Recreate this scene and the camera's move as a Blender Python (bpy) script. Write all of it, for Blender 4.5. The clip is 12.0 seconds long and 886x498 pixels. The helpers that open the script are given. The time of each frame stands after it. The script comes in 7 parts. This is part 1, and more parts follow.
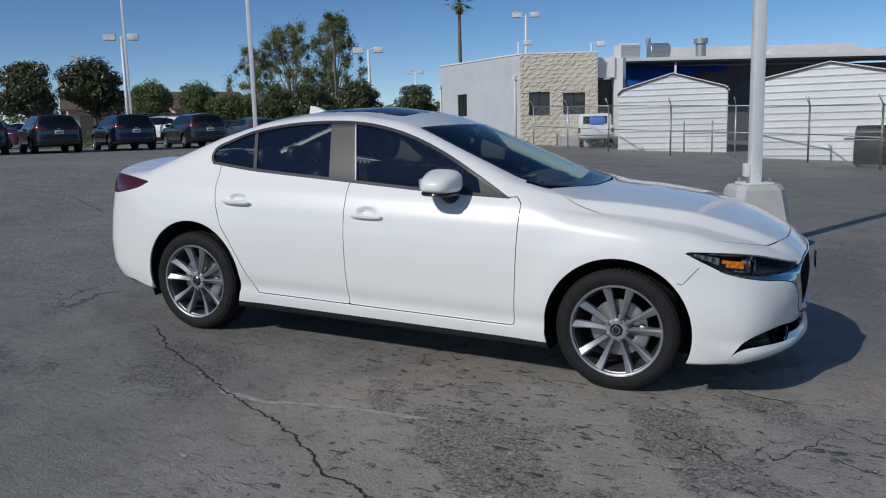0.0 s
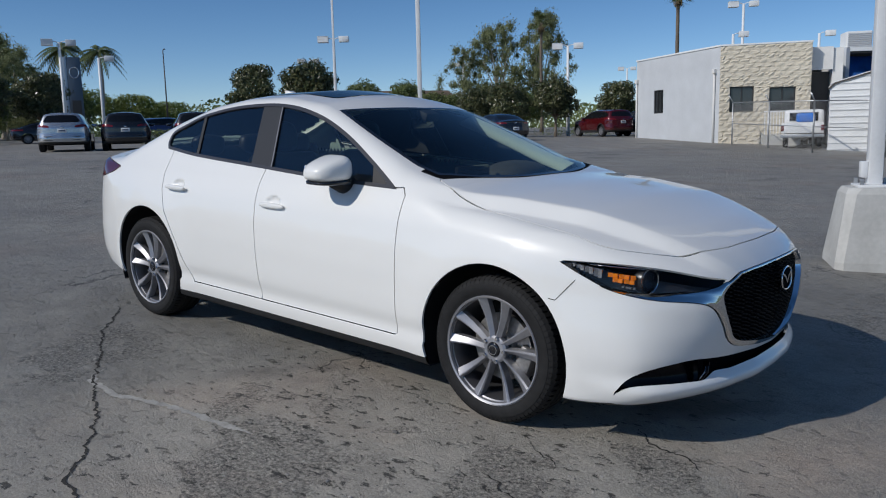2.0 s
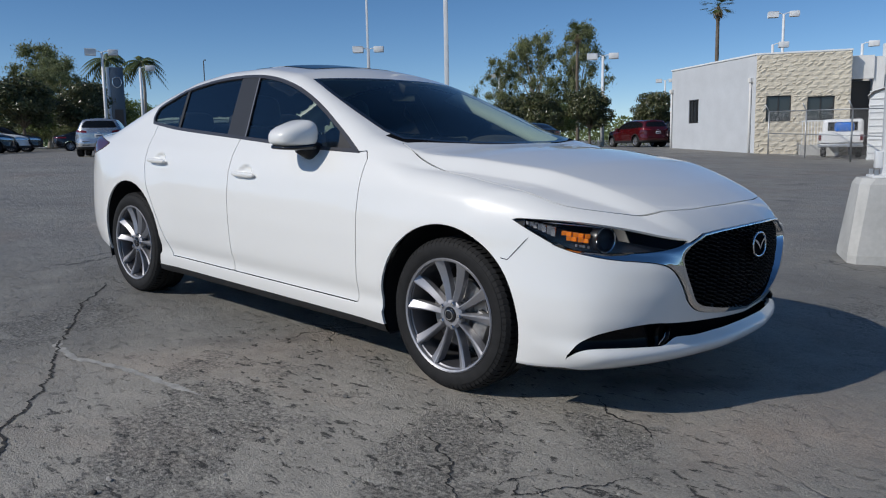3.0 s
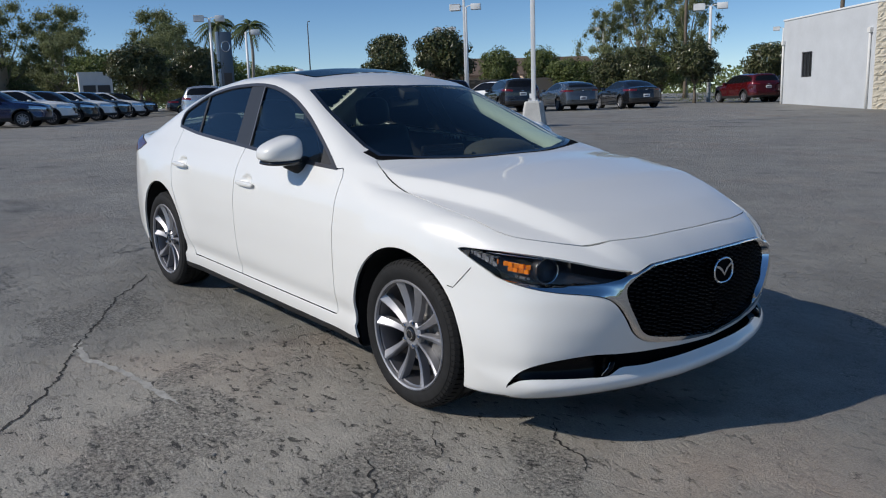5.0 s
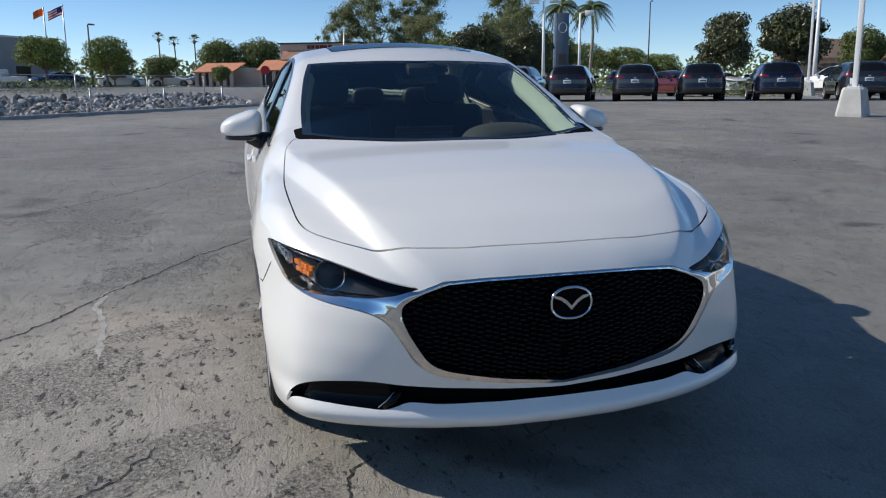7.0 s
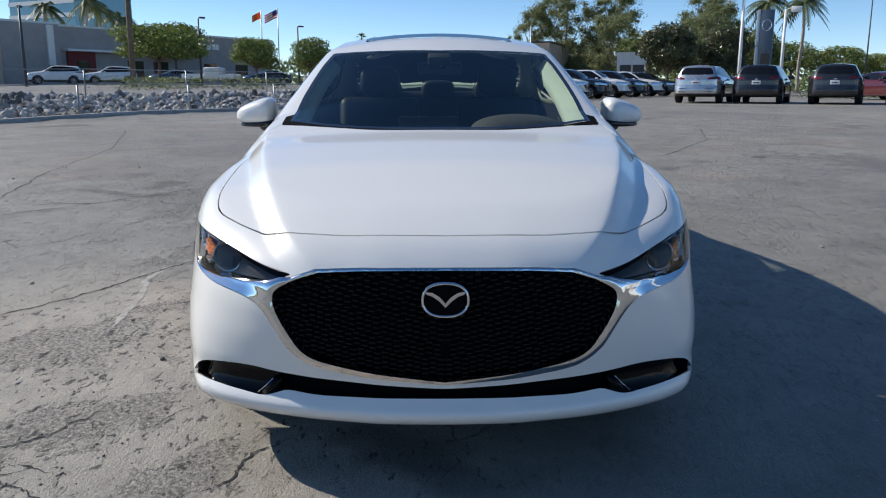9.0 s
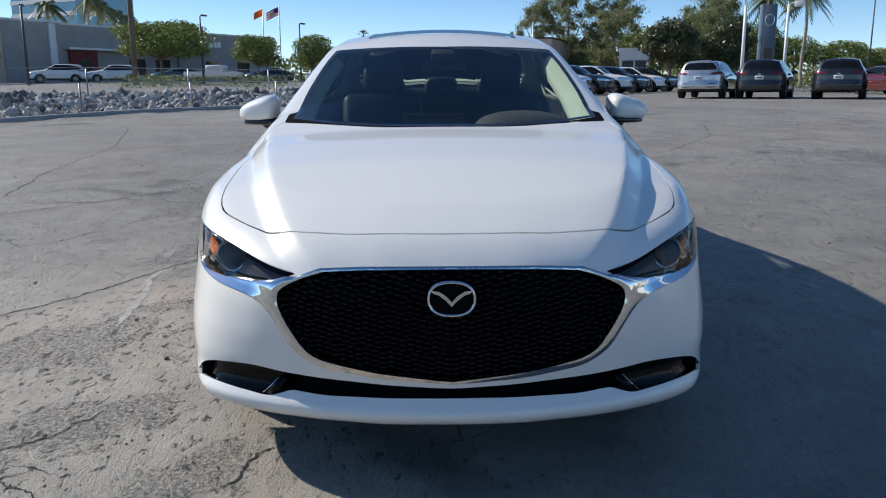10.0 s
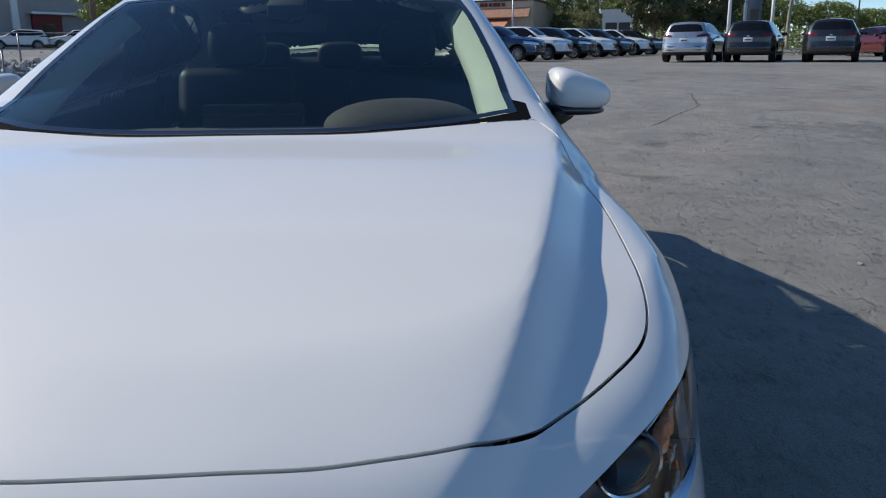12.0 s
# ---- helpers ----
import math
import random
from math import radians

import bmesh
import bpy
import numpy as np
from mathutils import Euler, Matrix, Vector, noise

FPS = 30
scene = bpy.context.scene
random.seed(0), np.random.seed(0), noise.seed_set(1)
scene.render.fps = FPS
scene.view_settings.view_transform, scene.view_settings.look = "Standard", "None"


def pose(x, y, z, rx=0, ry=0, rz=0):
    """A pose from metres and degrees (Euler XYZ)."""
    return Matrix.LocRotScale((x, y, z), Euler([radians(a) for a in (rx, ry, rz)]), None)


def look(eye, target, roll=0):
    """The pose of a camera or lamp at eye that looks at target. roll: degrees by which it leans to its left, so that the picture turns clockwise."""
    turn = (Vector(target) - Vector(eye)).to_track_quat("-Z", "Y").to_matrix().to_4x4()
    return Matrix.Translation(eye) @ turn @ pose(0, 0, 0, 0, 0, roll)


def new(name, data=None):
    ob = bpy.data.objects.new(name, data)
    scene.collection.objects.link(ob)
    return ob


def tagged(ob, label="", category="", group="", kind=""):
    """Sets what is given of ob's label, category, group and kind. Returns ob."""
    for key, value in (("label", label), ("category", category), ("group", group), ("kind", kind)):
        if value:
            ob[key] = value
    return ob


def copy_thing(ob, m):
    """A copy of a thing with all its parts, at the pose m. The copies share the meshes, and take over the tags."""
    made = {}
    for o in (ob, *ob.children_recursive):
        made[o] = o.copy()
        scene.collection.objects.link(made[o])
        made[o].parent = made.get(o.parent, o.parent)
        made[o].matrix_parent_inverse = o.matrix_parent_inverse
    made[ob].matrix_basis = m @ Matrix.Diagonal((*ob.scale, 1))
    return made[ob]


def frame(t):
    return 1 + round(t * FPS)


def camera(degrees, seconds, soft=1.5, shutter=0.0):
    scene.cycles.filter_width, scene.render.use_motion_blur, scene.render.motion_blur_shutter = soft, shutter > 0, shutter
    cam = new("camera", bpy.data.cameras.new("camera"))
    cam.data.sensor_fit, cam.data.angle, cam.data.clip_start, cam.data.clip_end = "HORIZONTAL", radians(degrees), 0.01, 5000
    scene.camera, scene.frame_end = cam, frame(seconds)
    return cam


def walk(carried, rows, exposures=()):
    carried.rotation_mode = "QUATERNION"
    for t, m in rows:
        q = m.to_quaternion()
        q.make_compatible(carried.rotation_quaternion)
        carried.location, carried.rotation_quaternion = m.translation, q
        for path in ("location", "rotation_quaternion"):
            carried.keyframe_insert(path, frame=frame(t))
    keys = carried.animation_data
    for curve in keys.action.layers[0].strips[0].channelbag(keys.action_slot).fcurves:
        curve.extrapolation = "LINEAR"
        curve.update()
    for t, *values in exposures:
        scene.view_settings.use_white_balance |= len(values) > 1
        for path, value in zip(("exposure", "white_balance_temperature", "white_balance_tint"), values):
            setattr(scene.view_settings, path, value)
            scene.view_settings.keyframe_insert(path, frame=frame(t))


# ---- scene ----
cam = camera(59.2, 12.0, 1.1)
PATH = [
    (0, (2.101, -4.762, 1.405), (1.309, -2.957, 1.063), 0.5),
    (0.5, (2.479, -4.471, 1.42), (1.541, -2.74, 1.068), 0.3),
    (1, (2.756, -4.127, 1.419), (1.689, -2.474, 1.06), 0.3),
    (1.5, (3.096, -3.809, 1.413), (1.919, -2.233, 1.053), 0.4),
    (2, (3.243, -3.469, 1.323), (1.986, -1.953, 0.974), 0.4),
    (2.5, (3.383, -3.253, 1.151), (2.074, -1.777, 0.82), 0.6),
    (3, (3.458, -3.199, 1.097), (2.126, -1.741, 0.78), 0.7),
    (5, (3.881, -2.767, 1.38), (2.378, -1.519, 0.951), -0.5),
    (5.5, (4.077, -2.337, 1.38), (2.474, -1.227, 0.934), -0.5),
    (6, (4.201, -1.898, 1.351), (2.493, -0.964, 0.893), -0.4),
    (6.5, (4.261, -1.426, 1.339), (2.456, -0.702, 0.873), -0.2),
    (7, (4.368, -0.949, 1.337), (2.488, -0.454, 0.869), -0.1),
    (9, (4.395, -0.033, 1.282), (2.45, -0.009, 0.815), -0.0),
    (9.5, (4.389, -0.039, 1.283), (2.444, -0.022, 0.817), -0.2),
    (10, (4.371, -0.042, 1.281), (2.428, -0.025, 0.806), -0.3),
    (10.5, (4.275, 0.017, 1.269), (2.336, 0.037, 0.779), -0.4),
    (11, (3.872, 0.076, 1.236), (1.939, 0.109, 0.724), -0.5),
    (11.5, (3.372, 0.219, 1.245), (1.448, 0.269, 0.702), -0.5),
    (12, (2.887, 0.42, 1.249), (0.968, 0.473, 0.689), -0.6),
]
LEAN = Matrix.Rotation(radians(2.3), 4, "Y")      # the car stands nose down on the sloping lot
walk(cam, [(t, LEAN @ look(eye, target, roll)) for t, eye, target, roll in PATH],
     [(0, -0.25, 6420, 10), (2.5, -0.08, 6500, 10), (5.5, 0.15, 6750, 10), (7, 0.44, 6900, 10), (9.5, 0.66, 6950, 10), (11, 0.62, 6950, 10), (12, 0.50, 6880, 10)])

# ---- light ----
SUN_AZ = math.atan2(-0.93, -0.37)      # where the sun stands, seen from above
SUN_EL = radians(36.5)
world = bpy.data.worlds.new("world")
scene.world = world
world.use_nodes = True
wn = world.node_tree.nodes
sky = wn.new("ShaderNodeTexSky")
sky.sky_type, sky.sun_disc = "NISHITA", False
sky.sun_elevation = SUN_EL
sky.sun_rotation = math.pi / 2 - SUN_AZ
sky.air_density, sky.dust_density, sky.ozone_density = 0.6, 0.1, 1.6
sky.altitude = 300
hue = wn.new("ShaderNodeHueSaturation")      # a clear, deep blue autumn sky
hue.inputs["Saturation"].default_value = 1.22
world.node_tree.links.new(sky.outputs[0], hue.inputs["Color"])
world.node_tree.links.new(hue.outputs[0], wn["Background"].inputs[0])
wn["Background"].inputs[1].default_value = 0.104
sun = new("sun", bpy.data.lights.new("sun", "SUN"))
sun.data.energy, sun.data.angle, sun.data.color = 3.2, radians(0.55), (1.0, 0.965, 0.91)
sun.matrix_world = look((0, 0, 30), (0.37 * 40, 0.93 * 40, 30 - 40 * math.tan(SUN_EL)))
scene.view_settings.exposure = 0.0

# ---- materials ----
def material(name, color, rough=0.5, metal=0.0, coat=0.0, spec=0.5):
    m = bpy.data.materials.new(name)
    m.use_nodes = True
    b = m.node_tree.nodes["Principled BSDF"]
    b.inputs["Base Color"].default_value = (*color, 1)
    b.inputs["Roughness"].default_value = rough
    b.inputs["Metallic"].default_value = metal
    b.inputs["Coat Weight"].default_value = coat
    b.inputs["Coat Roughness"].default_value = 0.03
    b.inputs["Specular IOR Level"].default_value = spec
    return m


def grain(m, scale=8.0, amount=0.25, bump=0.0, bump_scale=60.0, detail=6.0, rough=0.0, each=0.0):
    """Two scales of uneven colour, fine relief, uneven gloss and, with each, a tone of its own for every object."""
    t = m.node_tree
    b = t.nodes["Principled BSDF"]
    base = tuple(b.inputs["Base Color"].default_value)[:3]
    co = t.nodes.new("ShaderNodeTexCoord")
    n1, n2 = t.nodes.new("ShaderNodeTexNoise"), t.nodes.new("ShaderNodeTexNoise")
    n1.inputs["Scale"].default_value, n1.inputs["Detail"].default_value = scale, detail
    n2.inputs["Scale"].default_value, n2.inputs["Detail"].default_value = scale * 9.0, detail
    mix = t.nodes.new("ShaderNodeMath")
    mix.operation = "MULTIPLY_ADD"
    mix.inputs[1].default_value = 0.4
    for n in (n1, n2):
        t.links.new(co.outputs["Object"], n.inputs["Vector"])
    t.links.new(n2.outputs["Fac"], mix.inputs[0])
    t.links.new(n1.outputs["Fac"], mix.inputs[2])
    ramp = t.nodes.new("ShaderNodeValToRGB")
    lo, hi = ramp.color_ramp.elements
    lo.position, hi.position = 0.45, 0.95
    lo.color = (*[c * (1 - amount) for c in base], 1)
    hi.color = (*[min(1, c * (1 + amount)) for c in base], 1)
    t.links.new(mix.outputs[0], ramp.inputs[0])
    out = ramp.outputs[0]
    if each:
        info = t.nodes.new("ShaderNodeObjectInfo")
        mr = t.nodes.new("ShaderNodeMapRange")
        mr.inputs["To Min"].default_value, mr.inputs["To Max"].default_value = 1 - each, 1 + each
        t.links.new(info.outputs["Random"], mr.inputs["Value"])
        hsv = t.nodes.new("ShaderNodeHueSaturation")
        t.links.new(mr.outputs[0], hsv.inputs["Value"])
        t.links.new(out, hsv.inputs["Color"])
        out = hsv.outputs[0]
    t.links.new(out, b.inputs["Base Color"])
    if bump:
        n3 = t.nodes.new("ShaderNodeTexNoise")
        n3.inputs["Scale"].default_value, n3.inputs["Detail"].default_value = bump_scale, 8
        t.links.new(co.outputs["Object"], n3.inputs["Vector"])
        bp = t.nodes.new("ShaderNodeBump")
        bp.inputs["Strength"].default_value, bp.inputs["Distance"].default_value = min(1, bump * 40), bump
        t.links.new(n3.outputs["Fac"], bp.inputs["Height"])
        t.links.new(bp.outputs[0], b.inputs["Normal"])
    if rough:
        r0 = b.inputs["Roughness"].default_value
        mr = t.nodes.new("ShaderNodeMapRange")
        mr.inputs["To Min"].default_value, mr.inputs["To Max"].default_value = r0 - rough, r0 + rough
        t.links.new(n1.outputs["Fac"], mr.inputs["Value"])
        t.links.new(mr.outputs[0], b.inputs["Roughness"])
    return m


def glass(name, tint, rough=0.0, ior=1.5):
    m = bpy.data.materials.new(name)
    m.use_nodes = True
    t = m.node_tree
    t.nodes.remove(t.nodes["Principled BSDF"])
    tr, gl = t.nodes.new("ShaderNodeBsdfTransparent"), t.nodes.new("ShaderNodeBsdfGlossy")
    tr.inputs[0].default_value = (*tint, 1)
    gl.inputs["Roughness"].default_value = rough
    fr, mx = t.nodes.new("ShaderNodeFresnel"), t.nodes.new("ShaderNodeMixShader")
    fr.inputs[0].default_value = ior
    t.links.new(fr.outputs[0], mx.inputs[0])
    t.links.new(tr.outputs[0], mx.inputs[1])
    t.links.new(gl.outputs[0], mx.inputs[2])
    t.links.new(mx.outputs[0], t.nodes["Material Output"].inputs[0])
    return m


# ---- mesh tools ----
def mesh_of(name, verts, faces, mat=None, smooth=False):
    me = bpy.data.meshes.new(name)
    me.from_pydata([tuple(v) for v in verts], [], [tuple(f) for f in faces])
    if mat:
        me.materials.append(mat)
    if smooth:
        me.polygons.foreach_set("use_smooth", [True] * len(me.polygons))
    me.update()
    return me


def part(name, bm, mat, parent=None, label="", m=None, smooth=True, angle=35):
    """Links a bmesh, or a mesh, as one object, under parent where one is given."""
    if isinstance(bm, bmesh.types.BMesh):
        me = bpy.data.meshes.new(name)
        if smooth:
            for f in bm.faces:
                f.smooth = True
            for e in bm.edges:
                if len(e.link_faces) == 2 and e.calc_face_angle(0) > radians(angle):
                    e.smooth = False
        bm.to_mesh(me)
        bm.free()
    else:
        me = bm
    if mat and not me.materials:
        me.materials.append(mat)
    ob = new(name, me)
    if parent:
        ob.parent = parent
    if m is not None:
        ob.matrix_basis = m
    if label:
        ob["label"] = label
    return ob


def thing(name, label, category, m=None, group="", kind=""):
    ob = new(name)
    ob.empty_display_size = 0.2
    if m is not None:
        ob.matrix_basis = m
    return tagged(ob, label, category, group, kind)


def box(bm, x0, x1, y0, y1, z0, z1, bevel=0.0, seg=2, m=None):
    made = bmesh.ops.create_cube(bm, size=1)["verts"]
    for v in made:
        v.co = Vector(((x0 + x1) / 2 + v.co.x * (x1 - x0), (y0 + y1) / 2 + v.co.y * (y1 - y0), (z0 + z1) / 2 + v.co.z * (z1 - z0)))
    if bevel:
        edges = list({e for v in made for e in v.link_edges})
        made = [v for v in bmesh.ops.bevel(bm, geom=edges, offset=bevel, segments=seg, affect="EDGES", profile=0.5)["verts"]]
    if m is not None:
        bmesh.ops.transform(bm, matrix=m, verts=list({v for v in made}))
    return bm


def boxed(x0, x1, y0, y1, z0, z1, bevel=0.0, seg=2):
    return box(bmesh.new(), x0, x1, y0, y1, z0, z1, bevel, seg)


def lathe(bm, profile, segs=48, axis="Z", m=None, closed=False, cap=False):
    """Turns (radius, height) pairs round an axis."""
    rings = []
    for r, h in profile:
        ring = []
        for i in range(segs):
            a = 2 * math.pi * i / segs
            p = (r * math.cos(a), r * math.sin(a), h)
            if axis == "Y":
                p = (p[0], p[2], p[1])
            elif axis == "X":
                p = (p[2], p[0], p[1])
            ring.append(bm.verts.new(m @ Vector(p) if m is not None else p))
        rings.append(ring)
    pairs = list(zip(rings, rings[1:]))
    if closed:
        pairs.append((rings[-1], rings[0]))
    for a, b in pairs:
        for i in range(segs):
            bm.faces.new((a[i], a[(i + 1) % segs], b[(i + 1) % segs], b[i]))
    if cap:
        for ring in (rings[0], rings[-1]):
            bm.faces.new(ring)
    bmesh.ops.recalc_face_normals(bm, faces=bm.faces)
    return bm


def tube(bm, points, radius, segs=8, taper=1.0, cap=True):
    """A round bar along points; radius may be a list."""
    pts = [Vector(p) for p in points]
    rings = []
    up = Vector((0, 0, 1))
    for i, p in enumerate(pts):
        d = (pts[min(i + 1, len(pts) - 1)] - pts[max(i - 1, 0)]).normalized()
        s = d.cross(up if abs(d.z) < 0.9 else Vector((1, 0, 0)))
        s.normalize()
        w = s.cross(d)
        r = radius[i] if isinstance(radius, (list, tuple)) else radius * (1 + (taper - 1) * i / max(1, len(pts) - 1))
        rings.append([bm.verts.new(p + (s * math.cos(2 * math.pi * k / segs) + w * math.sin(2 * math.pi * k / segs)) * r) for k in range(segs)])
    for a, b in zip(rings, rings[1:]):
        for k in range(segs):
            bm.faces.new((a[k], a[(k + 1) % segs], b[(k + 1) % segs], b[k]))
    if cap:
        bm.faces.new(rings[0][::-1])
        bm.faces.new(rings[-1])
    return bm


def sheet(bm, outline, depth, axis="Y", m=None):
    """A flat outline of (a, b) pairs, pushed out by depth along an axis, centred on it."""
    rows = []
    for s in (-0.5, 0.5):
        row = []
        for a, b in outline:
            p = {"Y": (a, s * depth, b), "X": (s * depth, a, b), "Z": (a, b, s * depth)}[axis]
            row.append(bm.verts.new(m @ Vector(p) if m is not None else p))
        rows.append(row)
    lo, hi = rows
    bm.faces.new(lo)
    bm.faces.new(hi[::-1])
    for i in range(len(lo)):
        j = (i + 1) % len(lo)
        bm.faces.new((lo[i], hi[i], hi[j], lo[j]))
    bmesh.ops.recalc_face_normals(bm, faces=bm.faces)
    return bm


def ground_z(x, y):
    """The lot: it falls towards +x under the car, flattens out behind it, and rises past the rock strip."""
    z = -0.0402 * max(-15.0, min(x, 9.0))
    if x < -15.0:
        z += 0.012 * (-15.0 - max(x, -95.0))
    out = (x + 13.0) * -0.541 + (y + 8.75) * -0.841
    if out > 0.35:
        k = max(0.0, min(1.0, (3.0 + 0.5 * max(0.0, -58.0 - x) - y) / 4.0))
        z += k * (0.42 * min(1.0, (out - 0.35) / 2.6) + 0.008 * max(0.0, min(out, 70.0) - 4.0))
    return z

# ---- the sedan: one smooth shell, cut into its panels ----
def curve(xs, ys, blur=0.03, n=3000):
    """A smooth curve through a few design points, as a function."""
    lo, hi = xs[0] - 1.0, xs[-1] + 1.0
    t = np.linspace(lo, hi, n)
    v = np.interp(t, xs, ys)
    if len(xs) > 1:
        s0, s1 = (ys[1] - ys[0]) / (xs[1] - xs[0]), (ys[-1] - ys[-2]) / (xs[-1] - xs[-2])
        v = np.where(t < xs[0], ys[0] + (t - xs[0]) * s0, v)
        v = np.where(t > xs[-1], ys[-1] + (t - xs[-1]) * s1, v)
    w = max(1, int(blur / (t[1] - t[0])))
    k = np.ones(2 * w + 1) / (2 * w + 1)
    for _ in range(3):
        v = np.convolve(np.pad(v, w, mode="edge"), k, mode="valid")
    return lambda q: np.interp(q, t, v)


SEDAN = dict(
    ridge=curve((-2.40, -2.25, -2.05, -1.86, -1.60, -1.30, -1.00, -0.70, -0.35, 0.0, 0.20, 0.60, 1.075, 1.15, 1.35, 1.68, 2.0, 2.17, 2.30),
                  (1.045, 1.050, 1.060, 1.085, 1.185, 1.300, 1.390, 1.435, 1.447, 1.412, 1.350, 1.203, 1.019, 1.013, 1.003, 0.962, 0.872, 0.800, 0.700), 0.035),
    side=curve((0.10, 0.20, 0.30, 0.45, 0.60, 0.72, 0.84, 0.93, 0.985, 1.05, 1.20, 1.36, 1.50),
                 (0.826, 0.862, 0.880, 0.893, 0.899, 0.896, 0.876, 0.840, 0.802, 0.765, 0.690, 0.608, 0.530), 0.022),
    plan=curve((-2.4, -2.0, -1.5, -0.9, 0.3, 1.0, 1.4, 1.67, 1.9, 2.2),
                 (0.90, 0.955, 0.992, 0.996, 1.0, 1.002, 1.009, 1.004, 0.976, 0.905), 0.12),
    nose_hi=curve((-0.2, 0.0, 0.2, 0.4, 0.5, 0.6, 0.7, 0.78, 0.84, 0.90),
                    (2.283, 2.290, 2.283, 2.245, 2.212, 2.155, 2.070, 1.980, 1.86, 1.64), 0.03),
    nose_lo=curve((-0.2, 0.0, 0.2, 0.4, 0.5, 0.6, 0.7, 0.78, 0.84, 0.90),
                    (2.255, 2.262, 2.255, 2.215, 2.185, 2.145, 2.094, 2.035, 1.965, 1.83), 0.03),
    nose_z=curve((0.14, 0.20, 0.240, 0.268, 0.296, 0.315, 0.345, 0.40, 0.50, 0.60, 0.68, 0.74, 0.80, 0.90),
                   (-0.18, -0.095, -0.018, 0.014, 0.020, -0.010, -0.024, -0.006, 0.004, 0.0, -0.018, -0.05, -0.11, -0.30), 0.015),
    tail_y=curve((-0.3, 0.0, 0.3, 0.6, 0.75, 0.82, 0.88), (-2.36, -2.38, -2.37, -2.31, -2.215, -2.11, -1.84), 0.05),
    tail_z=curve((0.1, 0.25, 0.35, 0.5, 0.7, 0.85, 0.95, 1.04, 1.15), (0.35, 0.10, 0.02, 0.0, 0.02, 0.05, 0.07, 0.03, 0.1), 0.02),
    floor_z=curve((-2.4, -2.0, -1.75, -1.0, 1.0, 1.75, 2.0, 2.4), (0.30, 0.255, 0.225, 0.186, 0.190, 0.205, 0.216, 0.250), 0.05),
    crease_y=curve((0.6, 0.95, 1.29, 1.74, 1.92, 2.09, 2.17, 2.24), (0.80, 0.76, 0.708, 0.604, 0.545, 0.476, 0.423, 0.355), 0.05),
    wheels=(1.363, -1.363), arch=0.335, hood=(0.75, 0.3), dents=((-0.095, 0.845), (-1.015, 0.872)), crown=0.05, band=0.059)


def smin(a, b, k):
    h = np.clip(0.5 + 0.5 * (b - a) / k, 0, 1)
    return b * (1 - h) + a * h - k * h * (1 - h)


def soft(d, e=0.005):
    return (np.sqrt(d * d + e * e) + d) / 2


def shell_sides(p, C):
    """How far inside the top, the flank, the nose, the tail and the floor a point lies."""
    x, y, z = p[:, 0], np.abs(p[:, 1]), p[:, 2]
    hood = np.clip((x - C["hood"][0]) / C["hood"][1], 0, 1)
    d = y - C["crease_y"](x)
    fall = 0.92 * soft(d, 0.007) - 0.83 * soft(d - C["band"], 0.007)
    top = C["ridge"](x) - (1 - hood) * (C["crown"] * (y / 0.55) ** 2) - hood * (0.022 * (y / 0.6) ** 2 + fall) - z
    slope = 1 / np.sqrt(1 + ((C["ridge"](x + 0.02) - C["ridge"](x - 0.02)) / 0.04) ** 2)
    top = top * slope
    flare = 0.0
    for cx in C["wheels"]:
        r = np.hypot(x - cx, z - C["arch"])
        flare = flare + 0.012 * np.exp(-((r - 0.40) / 0.11) ** 2)
    for cx, cz in C["dents"]:
        flare = flare - 0.022 * np.exp(-(((x - cx) / 0.055) ** 2 + ((z - cz) / 0.026) ** 2) ** 2)
    sill = np.clip((1.20 - np.abs(x)) / 0.10, 0, 1)
    flare = flare + sill * (0.010 * np.clip((0.300 - z) / 0.006, 0, 1) - 0.010 * np.exp(-((z - 0.335) / 0.045) ** 2))
    flank = C["side"](z) * C["plan"](x) + flare - y
    w = np.clip((z - 0.35) / 0.33, 0, 1)
    w = w * w * (3 - 2 * w)
    nose = (C["nose_hi"](y) * w + C["nose_lo"](y) * (1 - w) + C["nose_z"](z) - x)
    nose = nose * (1 - 0.35 * np.clip((y - 0.55) / 0.3, 0, 1))
    tail = x - (C["tail_y"](y) + C["tail_z"](z))
    under = z - C["floor_z"](x)
    return top, flank, nose, tail, under


def shell(p, C=SEDAN):
    top, flank, nose, tail, under = shell_sides(p, C)
    z = p[:, 2]
    k = 0.055 + 0.02 * np.clip((0.95 - z) / 0.1, 0, 1)
    f = smin(top, flank, k)
    f = smin(f, nose, 0.055)
    f = smin(f, tail, 0.07)
    return smin(f, under, 0.02)


def shell_normal(p, C=SEDAN):
    g = np.zeros_like(p)
    for i in range(3):
        d = np.zeros(3)
        d[i] = 2e-3
        g[:, i] = shell(p - d, C) - shell(p + d, C)
    return g / np.maximum(np.linalg.norm(g, axis=1), 1e-9)[:, None]


def project(origin, way, C, far=3.0, steps=30):
    lo, hi = np.zeros(len(way)), np.full(len(way), far)
    for _ in range(steps):
        mid = (lo + hi) / 2
        inside = shell(origin + way * mid[:, None], C) > 0
        lo, hi = np.where(inside, mid, lo), np.where(inside, hi, mid)
    return origin + way * lo[:, None]


